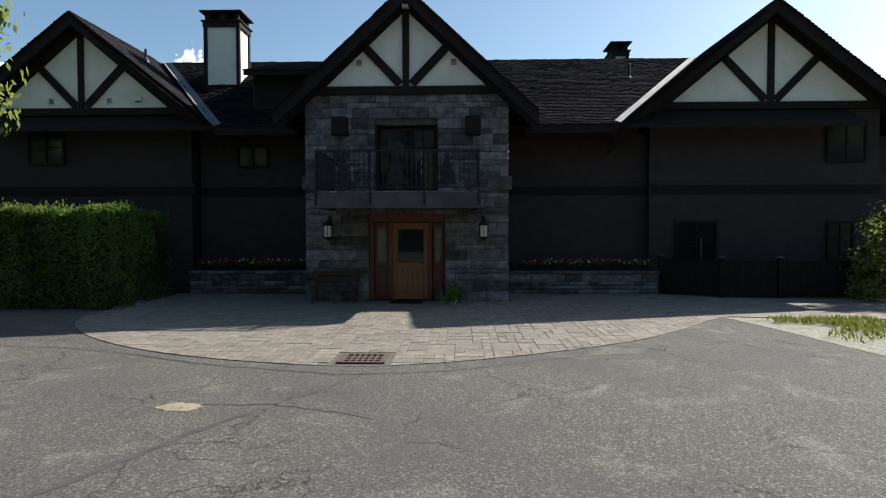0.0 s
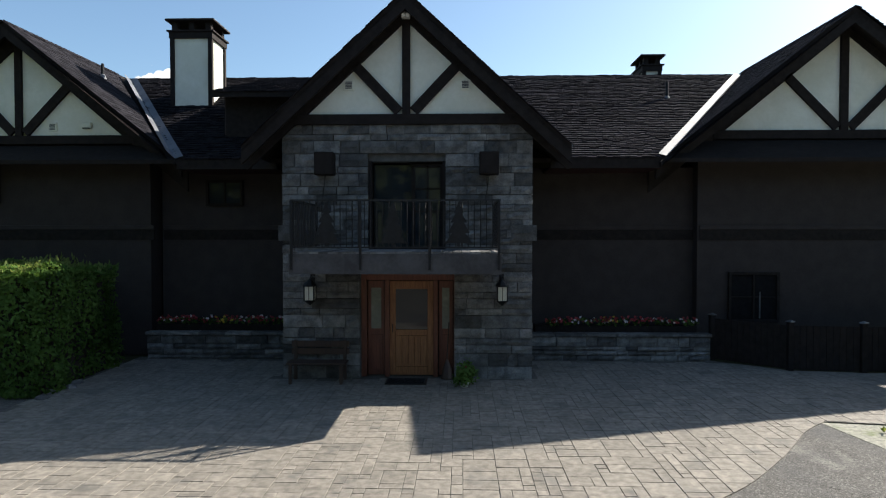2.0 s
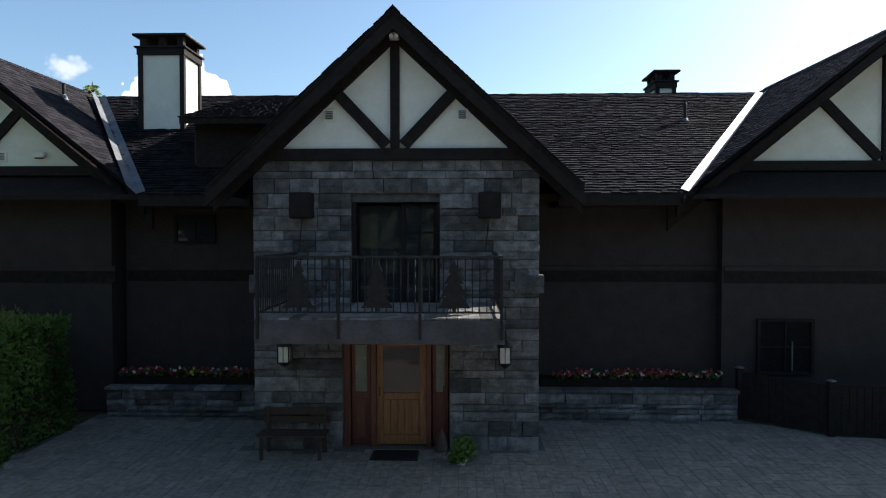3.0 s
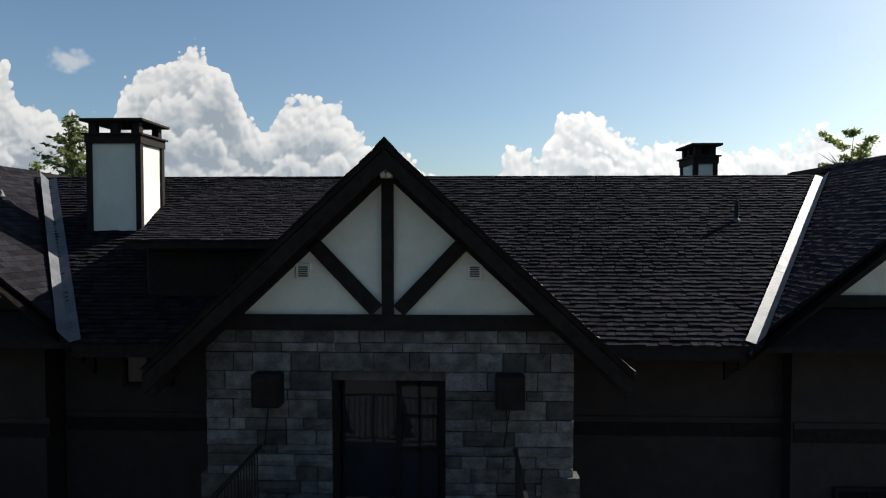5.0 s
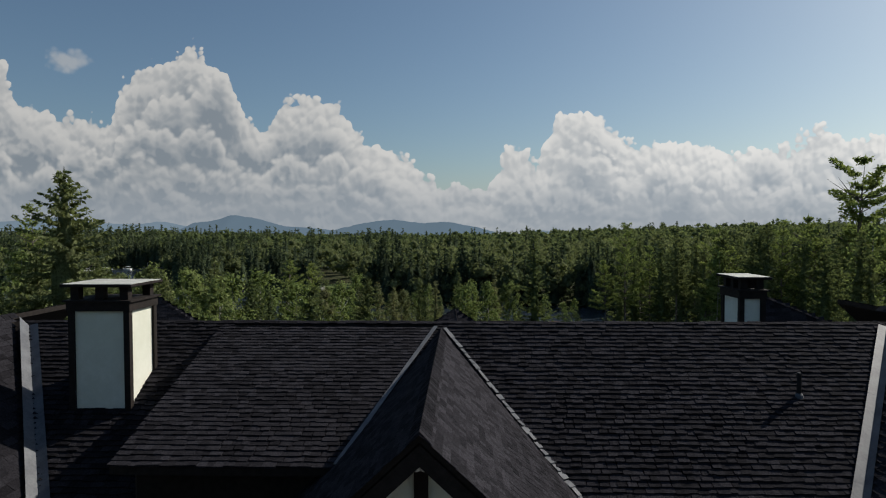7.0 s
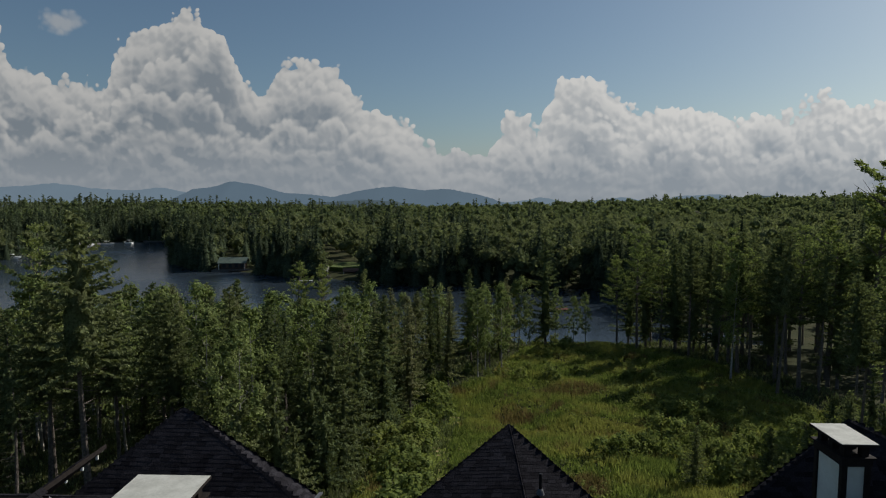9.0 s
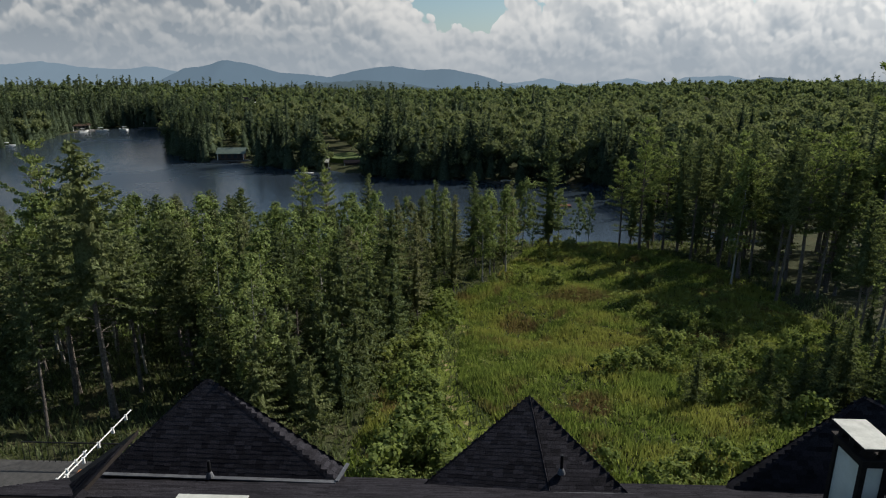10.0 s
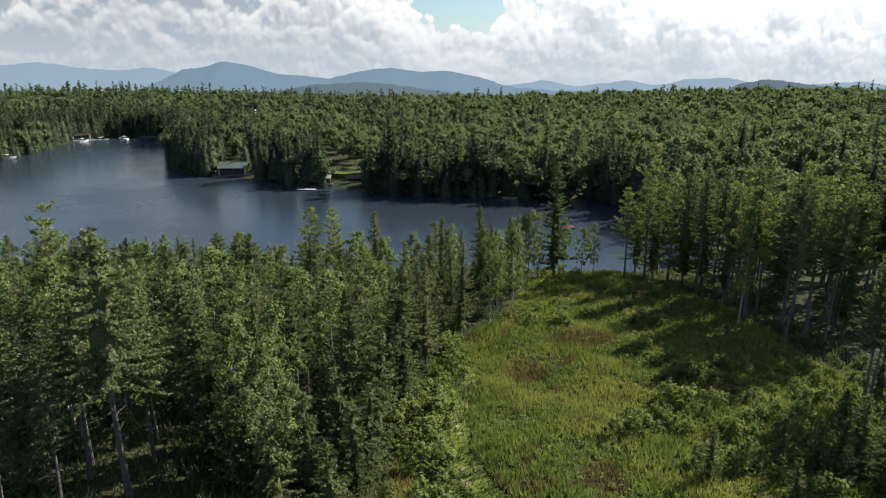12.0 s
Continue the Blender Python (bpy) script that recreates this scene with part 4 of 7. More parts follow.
# chimneys
def chimney(x0, x1, y0, y1, z_foot, z_top):
    c = part("chimney", box(x0 + 0.05, x1 - 0.05, y0 + 0.05, y1 - 0.05, z_foot - 1.2, z_top - 0.36), M["stucco"], lodge, "cream panelled chimney with dark timber corners")
    post = 0.12
    for px in (x0, x1 - post):
        for py in (y0, y1 - post):
            part("corner_post", box(px, px + post, py, py + post, z_foot - 1.2, z_top - 0.36), M["timber"], c)
    for (a, b, p, q) in ((x0 - 0.02, x1 + 0.02, y0 - 0.02, y0 + 0.08), (x0 - 0.02, x1 + 0.02, y1 - 0.08, y1 + 0.02), (x0 - 0.02, x0 + 0.08, y0 + 0.08, y1 - 0.08), (x1 - 0.08, x1 + 0.02, y0 + 0.08, y1 - 0.08)):
        part("top_rail", box(a, b, p, q, z_top - 0.54, z_top - 0.36), M["timber"], c)
    part("ledge", box(x0 - 0.07, x1 + 0.07, y0 - 0.07, y1 + 0.07, z_top - 0.36, z_top - 0.32), M["timber"], c)
    nx = 3 if x1 - x0 > 1 else 2
    for i in range(nx):
        for j in range(2 if nx == 3 else 3):
            fx = x0 + 0.04 + (x1 - x0 - 0.24) * i / (nx - 1)
            fy = y0 + 0.04 + (y1 - y0 - 0.24) * j / ((2 if nx == 3 else 3) - 1)
            part("cap_post", box(fx, fx + 0.16, fy, fy + 0.16, z_top - 0.32, z_top - 0.06), M["timber"], c)
    part("cap_slab", box(x0 - 0.10, x1 + 0.10, y0 - 0.10, y1 + 0.10, z_top - 0.06, z_top), M["timber"], c, "dark-edged cap slab", bevel=0.01)
    part("cap_top", box(x0 - 0.085, x1 + 0.085, y0 - 0.085, y1 + 0.085, z_top + 0.001, z_top + 0.006), M["cap"], c, "pale weathered cap top")
    return c


chimney(-7.34, -6.10, 4.74, 5.86, 6.8, 9.39)
chimney(7.38, 8.02, 8.32, 9.45, 7.2, 9.26)


# vents, pipes and lamp on roofs and gables
def vent_pipe(x, y, z, h=0.5, r=0.045, lean=0.0):
    p = part("vent_pipe", tube([(x, y, z - 0.1), (x, y, z + h * 0.96), (x, y, z + h)], [r, r, r * 0.8], 10), M["iron"], lodge)
    part("pipe_collar", tube([(x, y, z - 0.06), (x, y, z + 0.05), (x, y, z + 0.09)], [r * 2.6, r * 1.7, r * 1.1], 10), M["flashing"], p)


vent_pipe(7.2, 5.19, 7.09)
vent_pipe(-9.35, 4.75, LW_Z - 0.9 * LW_S, 0.4)
vent_pipe(0.9, 10.4, 7.0, 0.5)
vent_pipe(-8.9, 10.6, 6.5, 0.45)
for x, z, y in ((-1.25, 6.32, 0.0), (1.25, 6.32, 0.0), (-11.12, 5.87, 2.40), (-9.32, 5.88, 2.40)):
    v = part("gable_vent", box(x - 0.115, x + 0.115, y - 0.01, y + 0.06, z - 0.115, z + 0.115), M["stucco"], lodge, "small square louvred vent", bevel=0.01)
    for k in range(5):
        part("louvre", box(x - 0.07, x + 0.07, y - 0.02, y - 0.008, z - 0.075 + k * 0.032, z - 0.055 + k * 0.032), M["flashing"], v)
hood = part("vent_hood", box(-8.50, -8.28, 2.30, 2.41, 5.84, 5.98), M["stucco"], lodge, "small pale exhaust hood", bevel=0.012)
# black block painted as the shade in the hood's opening
part("hood_mouth", box(-8.48, -8.30, 2.285, 2.33, 5.815, 5.838), M["black"], hood)
flood = thing("floodlight", "small pale floodlight box under the gable's apex", "lamp", at=(0, -0.2, 7.72))
part("housing", box(-0.09, 0.09, -0.06, 0.06, -0.06, 0.07), M["cap"], flood, bevel=0.012)
for s in (-1, 1):
    part("lens", tube([(s * 0.045, -0.055, 0), (s * 0.045, -0.10, -0.02)], [0.035, 0.04], 10), M["white"], flood)


import itertools

# ---- trees ----
def rhombs(centres, along, wide, rng, outward=None):
    """Small leaf sprays: for each centre a rhomb with the half-length vector along and the half-width wide, lying across outward where that is given."""
    c, d = np.asarray(centres, float), np.asarray(along, float)
    n = len(c)
    if outward is None:
        side = np.cross(d, rng.normal(size=(n, 3)))
    else:
        size = np.linalg.norm(d, axis=1, keepdims=True)
        d = d - outward * (d * outward).sum(1, keepdims=True) / ((outward ** 2).sum(1, keepdims=True) + 1e-9)
        d = d / (np.linalg.norm(d, axis=1, keepdims=True) + 1e-9) * size
        side = np.cross(d, outward)
    side /= np.linalg.norm(side, axis=1, keepdims=True) + 1e-9
    side *= np.asarray(wide).reshape(-1, 1)
    v = np.stack([c - d, c + side - 0.1 * d, c + d, c - side - 0.1 * d], 1).reshape(-1, 3)
    return v, np.arange(4 * n).reshape(-1, 4)


def unit(rng, n, flat=1.0):
    v = rng.normal(size=(n, 3)) * (1, 1, flat)
    return v / np.linalg.norm(v, axis=1, keepdims=True)


LUMP = np.array([(-1, 1.618, 0), (1, 1.618, 0), (-1, -1.618, 0), (1, -1.618, 0), (0, -1, 1.618), (0, 1, 1.618), (0, -1, -1.618), (0, 1, -1.618), (1.618, 0, -1), (1.618, 0, 1), (-1.618, 0, -1), (-1.618, 0, 1)]) / 1.902
OCTA = np.array([(1.0, 0, 0), (0, 1, 0), (-1, 0, 0), (0, -1, 0), (0, 0, 1), (0, 0, -1)])
OCTA_FACES = np.array([(i, (i + 1) % 4, 4) for i in range(4)] + [((i + 1) % 4, i, 5) for i in range(4)])
LUMP_FACES = np.array([(i, j, k) for i, j, k in itertools.combinations(range(12), 3) if max(np.linalg.norm(LUMP[a] - LUMP[b]) for a, b in ((i, j), (j, k), (i, k))) < 1.2])


def with_core(leaves, verts, faces):
    """Leaf sprays and the close inner foliage, as one mesh."""
    f = np.concatenate([leaves[1][:, :3], leaves[1][:, [0, 2, 3]]])
    if faces.shape[1] == 4:
        faces = np.concatenate([faces[:, :3], faces[:, [0, 2, 3]]])
    return np.concatenate([leaves[0], verts]), np.concatenate([f, faces + len(leaves[0])])


def lumps(hubs, sizes, rng):
    """Uneven lumps of close inner foliage, in the hearts of leaf clumps."""
    hubs, sizes = np.asarray(hubs), np.asarray(sizes)
    v = hubs[:, None] + LUMP * (sizes[:, None, None] * rng.uniform(0.75, 1.15, (len(hubs), 12, 1)))
    f = (LUMP_FACES[None] + (np.arange(len(hubs)) * 12)[:, None, None]).reshape(-1, 3)
    return v.reshape(-1, 3), f


def spruce_crown(h, radius, base, seed, per_m=11, step=0.15, spray=0.17):
    rng = np.random.default_rng(seed)
    cs, ds, ws = [], [], []
    n = int(h * (1 - base) * per_m)
    for i in range(n):
        t = base + (1 - base) * (i + rng.random()) / n
        rel = (t - base) / (1 - base)
        ln = radius * (1 - rel) ** 0.8 * rng.uniform(0.6, 1.15) * (0.75 + 0.25 * min(1, rel * 6)) + 0.12
        az = rng.random() * math.tau
        lift = rng.uniform(-0.5, -0.15) + 0.55 * rel
        s = np.arange(0.15, 1.0, step / max(ln, 0.3))
        k = len(s)
        out = np.array([math.cos(az), math.sin(az), 0])
        p = out * (ln * s)[:, None] + np.stack([0 * s, 0 * s, t * h + lift * ln * s + 0.25 * ln * s * s], 1)
        for sg in (-1, 1):
            a = az + sg * rng.uniform(0.3, 1.05, k)
            size = spray * rng.uniform(0.6, 1.2, k) * (1.15 - 0.45 * s)
            d = np.stack([np.cos(a), np.sin(a), rng.uniform(-0.6, 0.05, k)], 1) * size[:, None]
            cs.append(p + d * 0.85), ds.append(d), ws.append(np.full(k, spray * 0.46))
    cs.append(np.array([[0, 0, h]])), ds.append(np.array([[0, 0, 0.3]])), ws.append(np.full(1, 0.05))
    c = np.concatenate(cs)
    face = c * (0.55, 0.55, 0) / (np.hypot(c[:, 0], c[:, 1])[:, None] + 0.2) + np.array([0, 0, 0.45]) + unit(rng, len(c)) * 0.8
    leaves = rhombs(c, np.concatenate(ds), np.concatenate(ws), rng, face)
    # close inner boughs round the stem
    levels, sides = 9, 7
    rings = []
    for j in range(levels):
        rel = j / (levels - 1)
        rr = radius * 0.24 * (1 - rel) ** 0.8 * (0.7 + 0.3 * min(1, rel * 6)) * rng.uniform(0.7, 1.15, sides)
        a = np.arange(sides) * math.tau / sides + rng.uniform(0, 1)
        rings.append(np.stack([rr * np.cos(a), rr * np.sin(a), (base + (0.96 - base) * rel) * h + rng.uniform(-0.3, 0.3, sides)], 1))
    return with_core(leaves, np.concatenate(rings), np.array([(j * sides + i, j * sides + (i + 1) % sides, (j + 1) * sides + (i + 1) % sides, (j + 1) * sides + i) for j in range(levels - 1) for i in range(sides)]))


def pine_crown(h, radius, base, seed, whorls=11, tuft=0.20, per=13, gaps=0.0):
    """Level boughs in whorls with gaps between; thick brushes of needles towards their upturned ends."""
    rng = np.random.default_rng(seed)
    cs, ds, hubs, sizes = [], [], [], []
    for i in range(whorls):
        rel = (i + rng.uniform(-0.25, 0.25)) / (whorls - 1)
        rel = min(max(rel, 0), 1)
        turn = rng.random() * math.tau
        for b in range(4 if rel < 0.85 else 3):
            if rng.random() < gaps:
                continue
            ln = radius * (1.05 - (0.85 if not gaps else 0.5) * rel ** 1.3) * rng.uniform(0.45 - 0.3 * gaps, 1.2) * (0.75 if i == 0 else 1)
            az = turn + b * math.tau / 4 + rng.uniform(-0.4, 0.4)
            z0 = (base + (0.97 - base) * rel) * h + rng.uniform(-0.12, 0.12)
            out, cross = np.array([math.cos(az), math.sin(az), 0]), np.array([-math.sin(az), math.cos(az), 0])
            for s in np.arange(0.28, 1.03, 0.30 / max(ln, 0.6)):
                hub = out * ln * s + np.array([0, 0, z0 + ln * (0.05 * s + 0.22 * s * s + 0.5 * rel * s)])
                wide = 0.14 + 0.30 * min(s, 1.2 - s) * ln * 0.6
                c = hub + cross * rng.normal(0, wide, (per, 1)) + rng.normal(size=(per, 3)) * (0.13, 0.13, 0.09)
                d = unit(rng, per, 0.6) * tuft * rng.uniform(0.6, 1.2, (per, 1)) + out * 0.07
                d[:, 2] += 0.07
                cs.append(c), ds.append(d)
    cs.append(np.array([[0, 0, h * 0.99]])), ds.append(np.array([[0, 0, 0.4]]))
    cs = np.concatenate(cs)
    face = np.array([0, 0, 0.55]) + unit(rng, len(cs)) * 0.8
    v, f = rhombs(cs, np.concatenate(ds), np.full(len(cs), tuft * 0.45), rng, face)
    return v, f


def broad_crown(h, radius, base, seed, clumps=60, per=48, leaf=0.135, tip=0.65):
    rng = np.random.default_rng(seed)
    cs, ds, os, hubs, sizes = [], [], [], [], []
    for i in range(clumps):
        t = base + (1 - base) * (i + rng.random()) / clumps
        rel = (t - base) / (1 - base)
        lim = radius * (math.sin(math.pi * min(1, rel * tip + 0.16)) ** 0.8)
        r = lim * math.sqrt(rng.random()) * 0.95
        az = rng.random() * math.tau
        hub = np.array([r * math.cos(az), r * math.sin(az), t * h])
        size = rng.uniform(0.32, 0.72) * (radius / 2) ** 0.5
        pts = unit(rng, per) * rng.random((per, 1)) ** 0.45 * (size, size, size * 1.15)
        cs.append(hub + pts), hubs.append(hub), sizes.append(size * 0.42)
        os.append(pts / size + unit(rng, per) * 0.4 + np.array([0.3 * math.cos(az), 0.3 * math.sin(az), 0.25]))
        d = unit(rng, per, 0.7)
        d[:, 2] -= 0.25
        ds.append(d * leaf * rng.uniform(0.6, 1.3, (per, 1)))
    cs, ds = np.concatenate(cs), np.concatenate(ds)
    return with_core(rhombs(cs, ds, np.full(len(cs), leaf * 0.72), rng, np.concatenate(os)), *lumps(hubs, sizes, rng))


def tree(name, label, crown, leaf_mat, h, r, bark, seed, bend=0.25, dead=0, limbs=0, base=0.4, spread=1.5):
    """One tree at the origin: a tapered, slightly bent trunk with limbs, and its crown."""
    rng = random.Random(seed)
    t = thing(name, label, "tree")
    bx, by = rng.uniform(-bend, bend), rng.uniform(-bend, bend)
    pts = [(bx * math.sin(s * 2.6), by * math.sin(s * 3.1), s * h * 0.97 - 0.3 * (s == 0)) for s in (0, 0.05, 0.2, 0.4, 0.6, 0.8, 1.0)]
    wood = tube(pts, [r * 1.35, r, r * 0.85, r * 0.66, r * 0.45, r * 0.24, 0.015], 7)
    for k in range(limbs + dead):
        s = rng.uniform(base * 0.35, base) if k < dead else rng.uniform(base, 0.85)
        az, ln = rng.random() * math.tau, (rng.uniform(0.5, 1.3) if k < dead else spread * rng.uniform(0.5, 0.95))
        z = s * h
        up = rng.uniform(-0.25, 0.1) if k < dead else rng.uniform(0.5, 1.0)
        p = [(0.7 * bx * math.sin(s * 2.6), 0.7 * by * math.sin(s * 3.1), z), (math.cos(az) * ln * 0.5, math.sin(az) * ln * 0.5, z + up * ln * 0.4), (math.cos(az) * ln, math.sin(az) * ln, z + up * ln)]
        tube(p, [r * 0.26 if k >= dead else 0.02, r * 0.16 if k >= dead else 0.014, 0.008], 4, wood)
    part("trunk", wood, M[bark], t)
    arrays_object("crown", crown[0], crown[1], M[leaf_mat], t)
    return t


PROTO = {
    "spruce": [tree("spruce_tree", "tall dark green spruce with drooping boughs", spruce_crown(16, 3.8, 0.47, 1, 18, 0.16, 0.20), "spruce", 16, 0.19, "bark", 1, 0.15, dead=30, base=0.5),
               tree("spruce_tree", "tall dark green spruce with drooping boughs", spruce_crown(15, 2.9, 0.12, 2, 12, 0.17, 0.21), "spruce", 15, 0.17, "bark", 2, 0.15, dead=8, base=0.15)],
    "tall": [tree("spruce_tree", "tall thin spruce with a long bare trunk", spruce_crown(18, 2.4, 0.50, 3, 13, 0.17, 0.2), "spruce", 18, 0.17, "bark", 3, 0.3, dead=30, base=0.5),
             tree("spruce_tree", "tall thin spruce with a long bare trunk", spruce_crown(17, 2.1, 0.44, 4, 12, 0.17, 0.2), "spruce", 17, 0.15, "bark", 4, 0.3, dead=30, base=0.45)],
    "fir": [tree("fir_tree", "young bushy fir, green down to the ground", spruce_crown(6.5, 1.75, 0.03, 5, 19, 0.14, 0.15), "spruce", 6.5, 0.09, "bark", 5, 0.05),
            tree("fir_tree", "young bushy fir, green down to the ground", spruce_crown(5.0, 1.5, 0.03, 6, 20, 0.13, 0.14), "spruce", 5.0, 0.07, "bark", 6, 0.05)],
    "pine": [tree("pine_tree", "white pine with light green tufts on level boughs", pine_crown(20, 4.0, 0.40, 7), "pine", 20, 0.24, "bark", 7, 0.3, dead=10, limbs=26, base=0.42, spread=2.8),
             tree("pine_tree", "white pine with light green tufts on level boughs", pine_crown(18, 3.0, 0.48, 8, 10), "pine", 18, 0.2, "bark", 8, 0.3, dead=10, limbs=22, base=0.5, spread=2.4)],
    "oldpine": [tree("pine_tree", "old white pine with flat layered boughs", pine_crown(20, 3.3, 0.50, 27, 10, 0.20, 34, 0.38), "pine", 20, 0.26, "bark", 27, 0.7, dead=12, limbs=26, base=0.52, spread=3.0)],
    "aspen": [tree("aspen_tree", "slender leafy aspen with a pale trunk", broad_crown(13, 2.0, 0.26, 9, 66, 46, 0.104, tip=0.80), "aspen", 13, 0.11, "birch", 9, 0.3, limbs=12, base=0.25, spread=1.3),
              tree("aspen_tree", "slender leafy aspen with a pale trunk", broad_crown(12, 1.75, 0.28, 10, 58, 46, 0.102, tip=0.82), "aspen", 12, 0.10, "birch", 10, 0.3, limbs=10, base=0.3, spread=1.2),
              tree("birch_tree", "leafy birch with a wide light green crown", broad_crown(13, 2.3, 0.30, 11, 72, 46, 0.108, tip=0.74), "aspen", 13, 0.12, "birch", 11, 0.35, limbs=14, base=0.3, spread=1.8)],
    "larch": [tree("larch_tree", "feathery olive-brown larch with fine boughs", spruce_crown(13, 2.3, 0.14, 12, 14, 0.17, 0.17), "larch", 13, 0.13, "bark", 12, 0.2, dead=10, base=0.2),
              tree("larch_tree", "olive-green cedar with dense fine foliage", broad_crown(12.5, 1.8, 0.22, 16, 66, 66, 0.078, 0.8), "larch", 12.5, 0.13, "bark", 16, 0.2, dead=6, base=0.2)],
    "shrub": [tree("shrub", "light green leafy shrub at the meadow's edge", broad_crown(1.7, 1.15, 0.08, 13, 15, 28, 0.105, 0.8), "shrub", 1.4, 0.03, "bark", 13, 0.05, limbs=5, base=0.15, spread=0.8),
              tree("shrub", "light green leafy shrub at the meadow's edge", broad_crown(1.2, 1.0, 0.05, 14, 13, 28, 0.095, 0.8), "shrub", 1.0, 0.025, "bark", 14, 0.05, limbs=4, base=0.15, spread=0.7)],
}
for kind in PROTO.values():
    for ob in kind:
        ob["category"] = "shrub" if ob.name.startswith("shrub") else "tree"
used = set()


def plant(kind, x, y, scale, rnd, z=None, group="", tilt=2.0):
    proto = rnd.choice(PROTO[kind])
    z = float(ground_height(x, y)) - 0.05 if z is None else z
    m = pose(x, y, z, rnd.uniform(-tilt, tilt), rnd.uniform(-tilt, tilt), rnd.uniform(0, 360))
    if proto.name in used:
        ob = copy_thing(proto, m)
    else:
        used.add(proto.name)
        ob = proto
        ob.matrix_basis = m
    ob.scale = (scale * rnd.uniform(0.92, 1.1), scale * rnd.uniform(0.92, 1.1), scale)
    tagged(ob, group=group)
    return ob


rnd = random.Random(21)
# trees that stand out by themselves
for kind, i, x, y, h in (("spruce", 0, -22.8, 29.0, 16.8), ("pine", 0, -34.3, 42.0, 17.6), ("oldpine", 0, 46.9, 68.0, 26.6), ("aspen", 2, 37.2, 50.5, 17.0), ("pine", 0, 26.6, 93.0, 20.8), ("pine", 1, 23.8, 94.5, 15.4),
                         ("spruce", 1, 12.4, 94.5, 19.0), ("aspen", 2, -26.5, 52.0, 13.2), ("aspen", 0, 7.0, 90.0, 10.8), ("pine", 1, 44.0, 72.0, 20.0),
                         ("aspen", 1, 31.5, 70.0, 15.0), ("spruce", 0, -27.5, 33.0, 11.5), ("aspen", 0, 17.3, 97.0, 8.4), ("aspen", 1, 19.4, 97.5, 9.0), ("tall", 0, 33.0, 72, 17.5),
                         ("spruce", 1, 33.2, 87.0, 17.5), ("pine", 0, 35.4, 80.0, 18.4), ("pine", 0, 37.5, 66.0, 18.6), ("pine", 1, 42.5, 69.0, 18.5), ("spruce", 1, -14.3, 75, 13.6), ("spruce", 1, -5.6, 80, 12.0),
                         ("spruce", 1, 0.0, 85, 12.4), ("spruce", 0, -25.4, 60, 13.4), ("pine", 1, -21.2, 70, 14.6), ("pine", 1, -18.2, 72, 14.0), ("aspen", 0, 4.0, 74, 11.0), ("aspen", 1, 1.8, 71, 11.4), ("aspen", 1, 14.5, 98, 9.6)):
    keep = PROTO[kind]
    PROTO[kind] = [keep[i]]
    full = {"spruce": (16, 15), "pine": (20, 18), "aspen": (13, 12, 13), "tall": (18, 17), "oldpine": (20,)}[kind][i]
    plant(kind, x, y, h / full, rnd, group="lakeside trees")
    PROTO[kind] = keep


FULL = {"spruce": 15.5, "tall": 17.5, "aspen": 12.7, "larch": 13, "pine": 19, "fir": 6}


def scatter(seed, y0, y1, left, right, gap, kinds, heights, group, keep_off=(), top=lambda x, y, r: 40):
    r = random.Random(seed)
    done = []
    tries = 0
    while tries < 6000:
        tries += 1
        y = r.uniform(y0, y1)
        a, b = left(y), right(y)
        if b <= a:
            continue
        x = r.uniform(a, b)
        if r.random() > (b - a) / 60 or lake_distance(x, y) < 1.5:
            continue
        if any((x - p) ** 2 + (y - q) ** 2 < gap * gap for p, q in done) or any((x - p) ** 2 + (y - q) ** 2 < d * d for p, q, d in keep_off):
            continue
        done.append((x, y))
        kind = kinds(x, y, r)
        plant(kind, x, y, min(r.uniform(*heights[kind]), (top(x, y, r) - float(ground_height(x, y))) / FULL[kind]), r, group=group)
    return done


edge_left = lambda y: float(np.interp(y, [26, 36, 45, 52, 58, 63, 70, 78, 86, 98], [-13.5, -11.5, -9.5, -6.8, -5.2, -3.8, 2.2, 4.6, 7.0, 11.0]))
edge_right = lambda y: float(np.interp(y, [34, 45, 55, 65, 75, 85, 95, 104], [33, 34, 35, 33.5, 32, 31, 29, 24]))


def left_kinds(x, y, r):
    k = r.random()
    if y < 42:
        return "spruce" if k < 0.30 else "larch" if k < 0.45 else "aspen" if k < 0.80 else "tall"
    if 44 < y < 74 and x > -0.3 * y:
        return "larch" if k < 0.52 else "aspen" if k < 0.75 else "spruce"
    if y > 78:
        return "aspen" if k < 0.5 else "larch" if k < 0.65 else "spruce"
    return "aspen" if k < 0.38 else "larch" if k < 0.60 else "spruce" if k < 0.90 else "tall"


HEIGHT = {"spruce": (0.80, 1.05), "tall": (0.80, 1.0), "aspen": (0.95, 1.3), "larch": (0.90, 1.2), "fir": (0.7, 1.25), "pine": (0.8, 1.0), "shrub": (0.7, 1.3)}
CLEAR = ((-22.5, 29.0, 3.5), (-16.5, 34.0, 2.0), (-20.5, 26.0, 4.0))
left_trees = scatter(31, 26, 97, lambda y: -0.74 * (y + 5) - 6, edge_left, 3.75, left_kinds, HEIGHT, "lakeside trees", CLEAR,
                     # the wood's roof falls towards the lake
                     lambda x, y, r: min(21.5 - (y + 3.2) * float(np.interp(x, [-60, -15, 0, 10], [0.256, 0.246, 0.204, 0.203])) - r.uniform(0, 0.05) * (y + 3), 9.9 - float(np.interp(x / y, [-0.62, -0.48, -0.34, -0.1], [0.035, 0.062, 0.080, 0.075])) * y - r.uniform(0, 1.2)))
